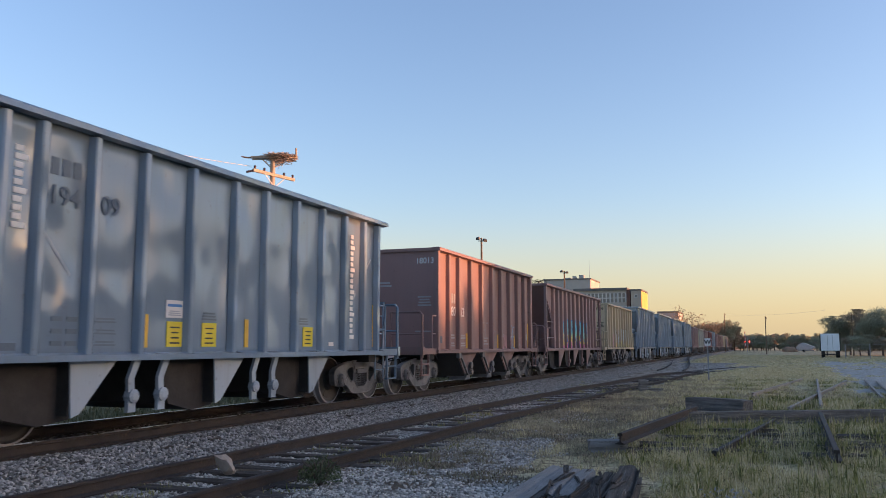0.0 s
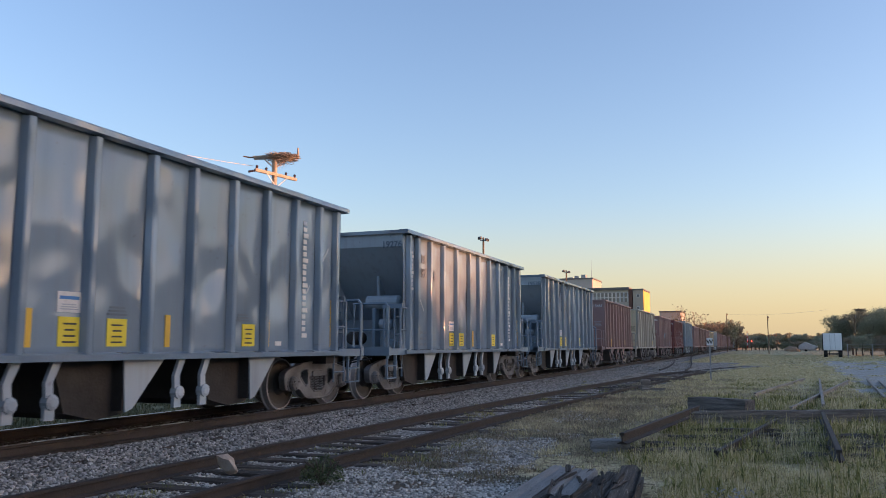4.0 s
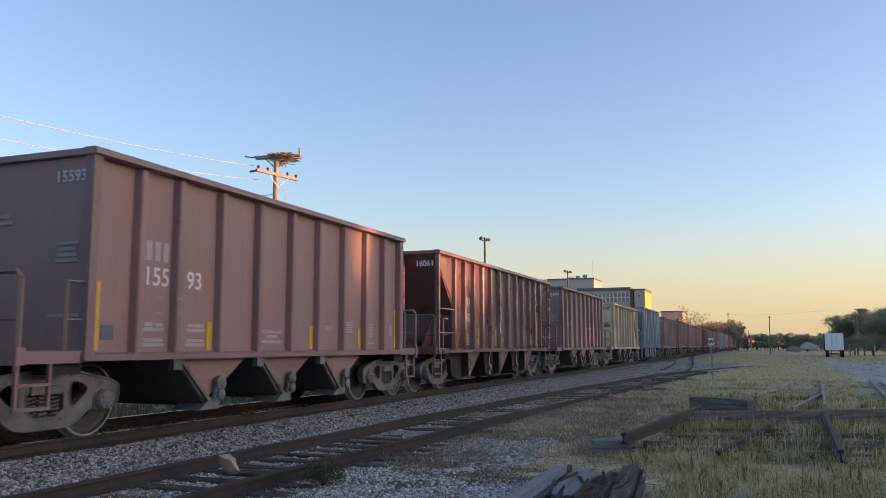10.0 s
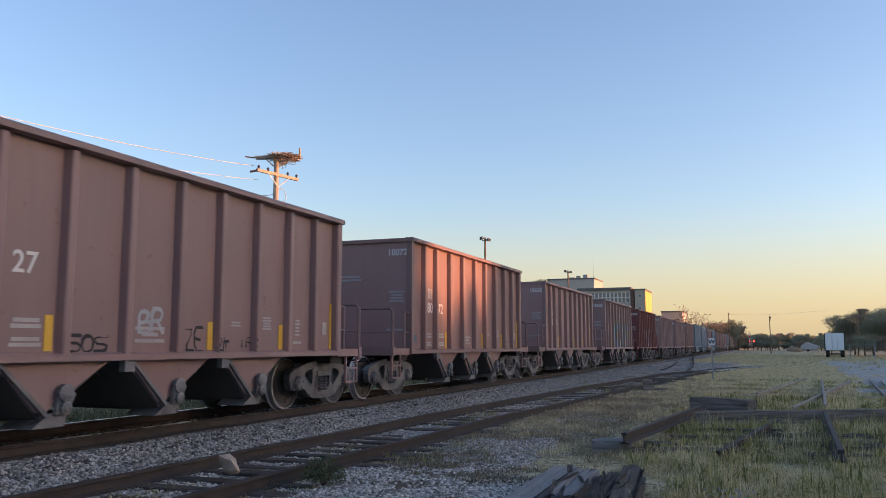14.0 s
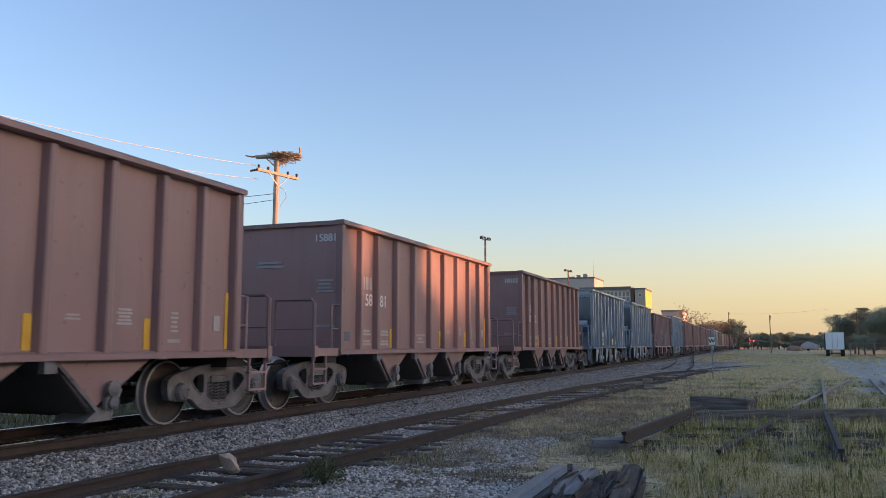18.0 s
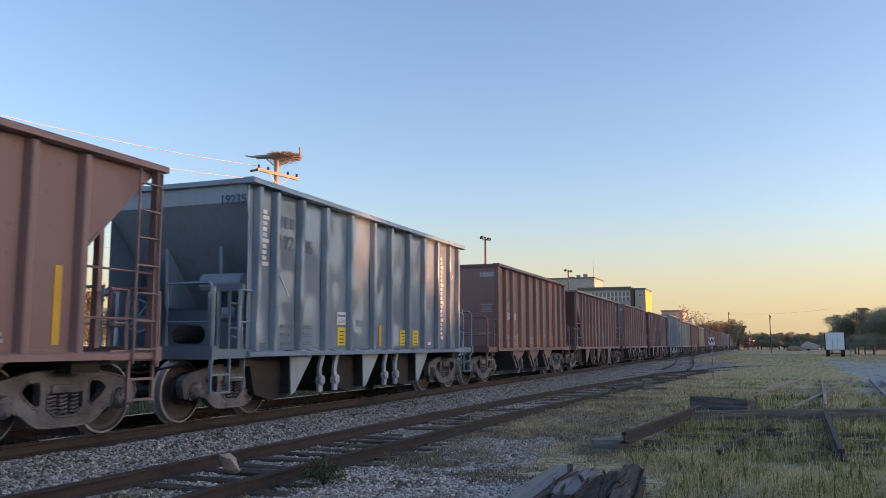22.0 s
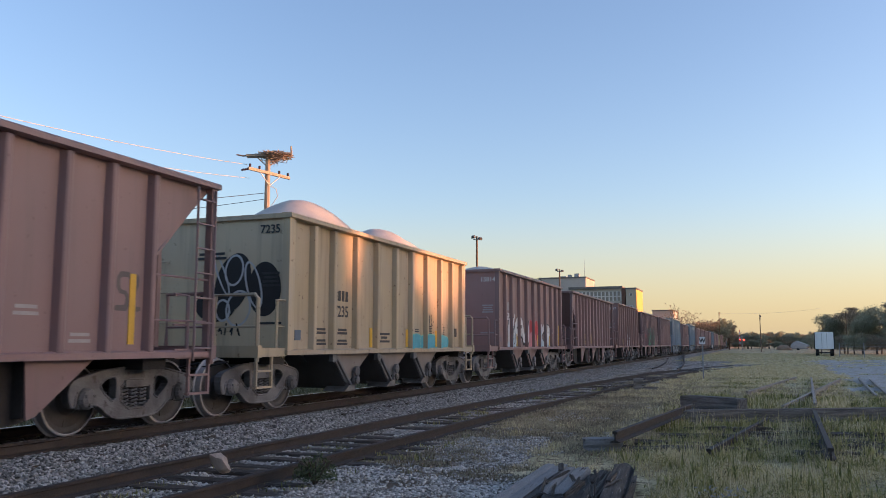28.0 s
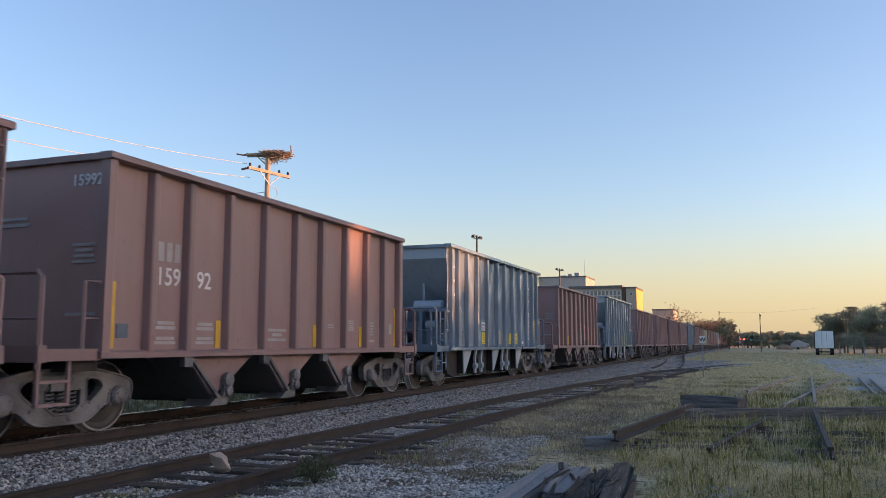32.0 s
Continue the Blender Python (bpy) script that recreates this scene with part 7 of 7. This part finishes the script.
def graffiti(i, y0, y1, z0, z1, shapes, seed, fills, outline="black", back=None, fat=0.085, label="", edge=0.035, soft=0, arch=0.0, shade=None, cloud=0.12, res=0.009):
    """Sprayed block shapes on the plates and over the post faces: a cloud behind, a cast shade, an outline and fills by height."""
    car, k = wagon(i)
    kind = {"S": "slope", "D": "slope", "B": "recessed", "X": "braced", "C": "braced"}.get(k, "flat")
    r = np.random.RandomState(seed)
    ny, nz = max(2, int((y1 - y0) / res)), max(2, int((z1 - z0) / res))
    gy, gz = np.meshgrid(y0 + (np.arange(ny) + 0.5) * (y1 - y0) / ny, z0 + (np.arange(nz) + 0.5) * (z1 - z0) / nz, indexing="ij")
    names = list(fills) + [outline] + [c for c in (back, shade) if c]
    pad = min(0.2 * (y1 - y0), fat + edge + (0.04 if not back else cloud)) if fat > 0.04 else fat + edge
    cw = (y1 - y0 - 2 * pad) / max(1, len(shapes))
    glyphs = []
    for n, ch in enumerate(shapes):
        lift = arch * math.sin(math.pi * (n + 0.5) / len(shapes)) - arch
        h0, h1 = z0 + fat + edge * 0.5, z1 - fat - edge + lift - r.uniform(0, 0.05)
        lean, segs = r.uniform(-0.12, 0.12), []
        for line in GLYPHS[ch].split():
            pts = []
            for c in line.split("-"):
                p, q = int(c[0]) / 4, int(c[1]) / 4
                pts.append((y0 + pad + cw * (n + 0.5 + (0.98 - 1.1 * fat / cw) * (p - 0.5 + r.uniform(-.07, .07) + lean * (q - 0.5))), h0 + (h1 - h0) * (q + r.uniform(-.05, .05) * (0 < q < 1))))
            for _ in range(soft):
                cut = [pts[0]]
                for (ay, az), (by, bz) in zip(pts, pts[1:]):
                    cut += [(ay * 0.75 + by * 0.25, az * 0.75 + bz * 0.25), (ay * 0.25 + by * 0.75, az * 0.25 + bz * 0.75)]
                pts = cut + [pts[-1]]
            segs += list(zip(pts, pts[1:]))
        glyphs.append(segs)

    def away(segs, u, v):
        d = np.full(u.shape, 9.0)
        for (ay, az), (by, bz) in segs:
            ly, lz = by - ay, bz - az
            t = np.clip(((u - ay) * ly + (v - az) * lz) / (ly * ly + lz * lz + 1e-9), 0, 1)
            e, f = np.abs(u - ay - t * ly), np.abs(v - az - t * lz)
            d = np.minimum(d, np.hypot(e, f) if soft else np.maximum(np.hypot(e, f) * 0.85, 0.6 * (e + f)))
        return d
    wob = 0.012 * np.sin(gy * 9 + seed) * np.sin(gz * 11)
    near = [away(g, gy, gz) + wob for g in glyphs]
    col = np.full(gy.shape, -1)
    if back:
        puff = 0.6 + 0.4 * np.sin(gy * 4.1 + seed) * np.cos(gz * 3.3) + 0.25 * np.sin(gy * 13 + gz * 9)
        col[np.min(near, 0) < fat + edge + cloud * puff] = len(fills) + 1
    if shade:
        for g in glyphs:
            col[away(g, gy + 0.06, gz + 0.055) < fat + edge] = len(names) - 1
    for n in r.permutation(len(glyphs)):
        d = near[n]
        col[d < fat + edge] = len(fills)
        band = np.clip(((gz - z0) / (z1 - z0) * len(fills) + 0.35 * np.sin(gy * 3.1 + seed) + 0.12 * np.sin(gy * 17 + gz * 8)), 0, len(fills) - 0.01).astype(int)
        col[d < fat] = band[d < fat]
    posts_y = np.array(POSTS[kind])
    onpost = (np.abs(gy[:, :1] - posts_y[None, :]) < 0.058).any(1)
    xs = np.where(onpost, HALF + 0.003, HALF - 0.099 if kind == "recessed" else HALF - 0.1025)
    verts, faces, mi = [], [], []
    hy, hz = (y1 - y0) / ny, (z1 - z0) / nz
    for a in range(ny):
        cuts = [0] + (np.flatnonzero(np.diff(col[a])) + 1).tolist() + [nz]
        for b, c in zip(cuts, cuts[1:]):
            if col[a, b] >= 0:
                n = len(verts)
                verts += [(xs[a], y0 + (a + p) * hy, z0 + q * hz) for p, q in ((0, b), (1, b), (1, c), (0, c))]
                faces.append((n, n + 1, n + 2, n + 3))
                mi.append(int(col[a, b]))
    me = bpy.data.meshes.new("graffiti")
    me.from_pydata(verts, [], faces)
    for nme in names:
        me.materials.append(spray(nme))
    me.polygons.foreach_set("material_index", mi)
    return part("graffiti", me, None, car, label)


def tag(i, y0, y1, z0, z1, seed, colour, loops=7, w=0.02):
    """A quick scrawl in one line."""
    car, k = wagon(i)
    r = random.Random(seed)
    bm = bmesh.new()
    pts = []
    for n in range(loops * 6 + 1):
        t = n / (loops * 6)
        pts.append((y0 + (y1 - y0) * (t + 0.35 / loops * math.cos(n * 1.05 + r.random() * 0.5)), (z0 + z1) / 2 + (z1 - z0) / 2 * math.sin(n * 1.05) * r.uniform(0.5, 1)))
    x = HALF - 0.103
    prev = None
    for (ay, az), (by, bz) in zip(pts, pts[1:]):
        d = Vector((by - ay, bz - az)).normalized()
        q = (-d.y * w / 2, d.x * w / 2)
        if prev is None:
            prev = (bm.verts.new((x, ay + q[0], az + q[1])), bm.verts.new((x, ay - q[0], az - q[1])))
        cur = (bm.verts.new((x, by + q[0], bz + q[1])), bm.verts.new((x, by - q[0], bz - q[1])))
        bm.faces.new((prev[0], prev[1], cur[1], cur[0]))
        prev = cur
    return tagged(part("graffiti_tag", bm, spray(colour), car), kind="stuff")


graffiti(2, -2.75, 2.55, 1.0, 2.25, "UVANDS", 3, ("pink", "yellow", "mint", "cyan", "cyan"), "blue", None, 0.13, "cyan, yellow and pink sprayed letters", 0.05, 0, 0.1, "black")
graffiti(3, -1.6, 3.4, 1.0, 2.12, "VUERAI", 4, ("moss", "ice", "ice", "ice"), "faded", None, 0.13, "pastel sprayed letters edged in grey", 0.03, 0, 0.0, "faded")
graffiti(3, -2.6, -1.5, 1.0, 1.85, "I", 4, ("blush",), "blush", None, 0.34, "pink sprayed patch", 0.02, 2)
graffiti(10, -1.9, 1.75, 0.98, 2.2, "DVME", 5, ("mint", "black", "black", "sky"), "cyan", None, 0.12, "black sprayed letters edged in cyan", 0.055, 0, 0.12, "black")
graffiti(10, 1.9, 3.7, 1.0, 1.72, "O~", 8, ("black", "cyan", "mint"), "sky", None, 0.05, "cyan and black sprayed curls", 0.05, 2, 0.0, "black")
graffiti(11, -3.2, 4.3, 0.98, 2.6, "AKRES", 6, ("white", "white", "silver"), "black", "white", 0.21, "large white sprayed letters with black outlines", 0.03, 1, 0.45, None, 0.42)
graffiti(15, 0.0, 3.5, 1.0, 2.0, "SAUR", 7, ("pink", "rose"), "white", None, 0.10, "pink and white sprayed letters", 0.03, 1, 0.1, "blue")
graffiti(16, -0.9, 0.7, 1.0, 2.2, "UB", 8, ("blue",), "sky", None, 0.025, "blue sprayed outline letters", 0.015, 1)
graffiti(16, 0.9, 3.0, 1.05, 1.9, "BER", 9, ("faint",), "white", None, 0.012, "white sprayed outline letters", 0.02, 1)
graffiti(21, -1.6, 3.2, 1.0, 2.4, "CUE", 10, ("sky", "cyan"), "black", "lime", 0.17, "large sky-blue letters on a lime cloud", 0.035, 1)
graffiti(22, -1.8, 2.0, 0.98, 2.3, "DAGR", 11, ("white", "chrome", "chrome"), "black", None, 0.15, "silver sprayed letters with black outlines", 0.03, 0, 0.0, "black")
graffiti(22, 2.0, 2.85, 1.15, 1.85, ">", 12, ("chrome",), "black", None, 0.07, "silver sprayed arrow", 0.025)
tag(22, -2.7, -2.0, 1.55, 1.9, 1, "silver", 5)
graffiti(28, -2.2, 3.1, 0.98, 2.4, "SAURUS", 12, ("cyan", "sky", "white", "white"), "black", None, 0.15, "white and cyan sprayed letters", 0.035, 1, 0.1, "black")
graffiti(32, 0.2, 1.7, 1.0, 2.0, "SER", 13, ("green", "mint"), "green", None, 0.07, "small green sprayed letters", 0.03, 1)
graffiti(32, 3.62, 4.32, 1.02, 2.12, "B", 14, ("black",), "white", None, 0.12, "black sprayed figure edged in white", 0.07, 2)
graffiti(33, -2.5, -0.95, 0.98, 2.5, "C", 15, ("black",), "white", None, 0.22, "black sprayed letter edged in white", 0.07, 1, 0.0, "black")
graffiti(33, -1.0, 2.95, 0.98, 2.36, "ATE", 16, ("black", "black"), "white", None, 0.21, "large black letters edged in white", 0.07, 0, 0.0, "black")
tag(33, -3.35, -2.75, 1.35, 2.55, 5, "white", 4)
graffiti(37, 0.6, 3.6, 1.0, 1.4, "OSO", 17, ("cyan", "cyan"), "mint", None, 0.10, "patches of cyan spray paint", 0.02, 2)
tag(37, 1.9, 2.4, 1.5, 1.9, 4, "black", 4)
graffiti(38, -3.35, -0.5, 0.98, 2.1, "DAV", 18, ("ice", "white", "white"), "black", None, 0.13, "white sprayed letters with black shading", 0.03, 1, 0.1, "black")
graffiti(38, -0.55, 0.85, 0.98, 2.0, "N", 19, ("rose", "red"), "rose", None, 0.16, "rose sprayed letter", 0.03, 0)
graffiti(38, 0.75, 2.9, 0.98, 1.95, "KR", 20, ("ice", "white"), "black", None, 0.12, "white sprayed letters with black shading", 0.03, 1, 0.0, "black")
graffiti(40, -0.6, 1.0, 1.0, 2.3, "S", 19, ("white", "black"), "black", None, 0.20, "black and white sprayed shape", 0.04, 1)
graffiti(41, -4.2, -2.4, 1.0, 1.9, "US", 23, ("rose", "rose"), "faint", "red", 0.06, "red and rose spray haze", 0.02, 2, 0.0, None, 0.2)
graffiti(41, -2.65, 2.5, 0.98, 2.4, "SENA", 20, ("green", "emerald", "emerald", "mint"), "black", "rose", 0.14, "large green letters on a red cloud", 0.022, 0, 0.0, "green", 0.16)
graffiti(41, 2.35, 3.4, 1.0, 1.8, "I", 21, ("rose",), "rose", None, 0.30, "rose spray haze", 0.02, 2)
graffiti(44, 0.0, 2.8, 1.0, 2.0, "SUAR", 21, ("faint", "rose"), "white", None, 0.08, "faded white sprayed letters", 0.02, 1)
graffiti(45, 0.0, 3.0, 1.0, 1.8, "KOES", 22, ("yellow", "lime"), "black", None, 0.09, "yellow sprayed letters", 0.03, 1)
# thin scrawls in one colour
for i, y0, y1, z0, z1, marks, c, w in ((1, -1.05, -0.15, 1.35, 1.85, "ZSC", "faint", 0.014), (1, 0.12, 0.62, 1.05, 1.98, "O", "faint", 0.018), (1, 0.35, 0.9, 1.15, 1.6, "ZK", "faint", 0.014), (1, 0.95, 1.35, 1.45, 1.95, "S", "faint", 0.014),
                                  (1, 1.0, 1.9, 1.03, 1.5, "UUVU", "blush", 0.03), (1, 2.1, 2.65, 1.05, 1.8, "SE", "sky", 0.012), (1, 2.1, 2.6, 1.5, 1.8, "O", "faint", 0.012),
                                  (31, -1.45, -0.75, 1.06, 1.82, "AVK", "silver", 0.022), (31, 0.5, 1.45, 1.2, 1.8, "VOVU", "silver", 0.022), (31, 0.5, 1.5, 1.0, 1.25, "~Z", "silver", 0.018), (31, 3.82, 4.05, 1.15, 1.8, "Z", "silver", 0.014),
                                  (18, -0.72, -0.2, 1.28, 1.64, "BR", "silver", 0.02), (18, -1.85, -1.2, 1.05, 1.27, "SOS", "black", 0.012), (18, 0.2, 0.62, 1.05, 1.42, "ZE", "black", 0.012), (18, 0.8, 1.25, 1.05, 1.25, "ZNT", "black", 0.010), (18, 1.45, 1.85, 1.1, 1.28, "IR", "black", 0.010),
                                  (40, 2.05, 2.6, 1.08, 1.8, "C", "faded", 0.014), (40, 3.0, 3.55, 1.1, 1.85, "E", "faded", 0.014), (40, 3.78, 4.0, 1.05, 1.78, "V", "faded", 0.014),
                                  (39, -1.7, -1.0, 1.2, 1.9, "SZE", "faint", 0.012), (39, -0.8, -0.2, 1.45, 1.85, "EZR", "faint", 0.012), (39, 0.05, 0.65, 1.35, 1.9, "NO", "faint", 0.012), (39, 1.0, 1.6, 1.45, 1.75, "KZS", "faint", 0.012), (39, 1.9, 2.4, 1.4, 1.75, "ZR", "faint", 0.012),
                                  (36, 3.8, 4.3, 1.55, 2.05, "SZ", "faded", 0.03), (14, -0.5, 0.4, 1.15, 1.6, "ZR", "faint", 0.012), (24, 3.0, 3.8, 1.15, 1.6, "SK", "faint", 0.012), (11, 4.0, 4.4, 1.15, 1.75, "KZ", "white", 0.014), (13, -3.3, -2.7, 1.35, 1.8, "AR", "faint", 0.014)):
    graffiti(i, y0, y1, z0, z1, marks, i * 3 + len(marks), (c,), c, None, w, "", 0.004, 1, res=0.007)

SAND = material("pale_heaped_sand", (0.46, 0.43, 0.39), (0.54, 0.51, 0.47), 1.5, (0.9, 1.0), 0, 0.4, 40)
for i, peak in ((37, 0.80), (38, 0.38), (40, 0.28), (11, 0.16), (18, 0.14)):
    car, k = wagon(i)
    top = {"Y": 3.37, "A": 3.48, "H": 3.57, "R": 3.48}[k]
    bm = bmesh.new()
    rows = []
    for a in range(41):
        y = -4.3 + 8.6 * a / 40
        row = []
        for b in range(17):
            x = -1.36 + 2.72 * b / 16
            e = (1 - (x / 1.36) ** 2) * (1 - (abs(y) / 4.3) ** 4)
            hump = 0.6 + 0.4 * math.cos((y + 1.9) * 1.45) * (1 if y < 2 else 0.7)
            row.append(bm.verts.new((x, y, top - 0.22 + (peak + 0.22) * e * hump + 0.02 * noise.noise((x * 2, y * 2, i)))))
        rows.append(row)
    for p, q in zip(rows, rows[1:]):
        for b in range(16):
            bm.faces.new((p[b], p[b + 1], q[b + 1], q[b]))
    part("load", bm, SAND, car, "heaped pale sand load", smooth=True)


def end_scrawl(i, x0, x1, z0, z1, seed, colour, loops=5, w=0.035, hl=4.545):
    """A quick scrawl across the leading end sheet."""
    car, k = wagon(i)
    r = random.Random(seed)
    bm = bmesh.new()
    for n in range(loops):
        x = x0 + (x1 - x0) * n / loops
        d = (x1 - x0) / loops
        pts = [(x + d * r.uniform(0, 0.9), z0 + (z1 - z0) * r.random()) for _ in range(4)]
        for (ax, az), (bx, bz) in zip(pts, pts[1:]):
            v = Vector((bx - ax, bz - az))
            if v.length < 0.05:
                continue
            v.normalize()
            q = (-v.y * w / 2, v.x * w / 2)
            bm.faces.new([bm.verts.new((p[0], -hl - 0.004 - 0.0006 * len(bm.faces), p[1])) for p in ((ax + q[0], az + q[1]), (ax - q[0], az - q[1]), (bx - q[0], bz - q[1]), (bx + q[0], bz + q[1]))])
    return tagged(part("graffiti_tag", bm, spray(colour), car), kind="stuff")


car, k = wagon(3)
text(car, "TAHOE", 0, 0, 0.40, spray("black"), bold=-0.004).matrix_basis = Matrix.Translation((0.26, -4.562, 2.10)) @ Euler((radians(90), 0, 0)).to_matrix().to_4x4()


def end_rings(i, colour, rings, w, hl, proud):
    """Sprayed loops on the leading end sheet; rings: (x, z, half width, half height, tilt); w 0 fills them."""
    car, k = wagon(i)
    bm = bmesh.new()
    for n, (x, z, a, b, tilt) in enumerate(rings):
        inner, outer = [], []
        for q in range(36):
            c, d = math.cos(q * math.tau / 36), math.sin(q * math.tau / 36)
            for grow, ring in ((0, outer), (-w, inner)):
                u, v = (a + grow) * c, (b + grow) * d
                ring.append(bm.verts.new((x + u + v * tilt, -hl - proud - 0.0004 * n, z + v)))
        if w:
            for q in range(36):
                bm.faces.new((outer[q], outer[(q + 1) % 36], inner[(q + 1) % 36], inner[q]))
        else:
            bm.faces.new(outer)
    return tagged(part("graffiti_tag", bm, spray(colour), car), kind="stuff")


end_rings(37, "black", ((1.0, 2.08, 0.33, 0.47, 0.0), (0.35, 2.2, 0.36, 0.52, 0.2), (0.0, 1.80, 0.42, 0.28, 0.0)), 0, 4.545, 0.004)
end_rings(37, "chrome", ((0.38, 2.42, 0.20, 0.28, 0.1), (0.48, 1.75, 0.26, 0.32, 0.1), (0.16, 1.72, 0.16, 0.20, 0.0), (0.78, 2.15, 0.16, 0.42, -0.25), (0.12, 2.35, 0.10, 0.38, -0.4)), 0.04, 4.545, 0.008)
end_scrawl(37, -0.05, 0.55, 1.26, 1.52, 9, "black", 5, 0.03)


def motions():
    for car, y in zip(TRAIN, MIDDLES):
        walk(car, [(t, pose(TRACK_X, y - travel(t), RAIL_Z)) for t in (0, 4, 8, 12, 16, 20, 24, 28, 32)])
    # the wheels roll with the train; all front wheelsets share one action, all rear ones another
    sets = {}
    for car in TRAIN:
        for tr in car.children:
            if tr.name.startswith("truck"):
                for w in tr.children:
                    if w.name.startswith("wheelset"):
                        sets.setdefault(w.location.y > 0, []).append(w)
    for back, wheels in sets.items():
        y = 0.889 if back else -0.889
        walk(wheels[0], [(f / FPS, pose(0, y, 0.452, math.degrees(travel(f / FPS) / 0.452) % 360)) for f in range(0, 961)])
        keys = wheels[0].animation_data
        for w in wheels[1:]:
            w.rotation_mode = "QUATERNION"
            w.animation_data_create()
            w.animation_data.action = keys.action
            w.animation_data.action_slot = keys.action_slot


motions()
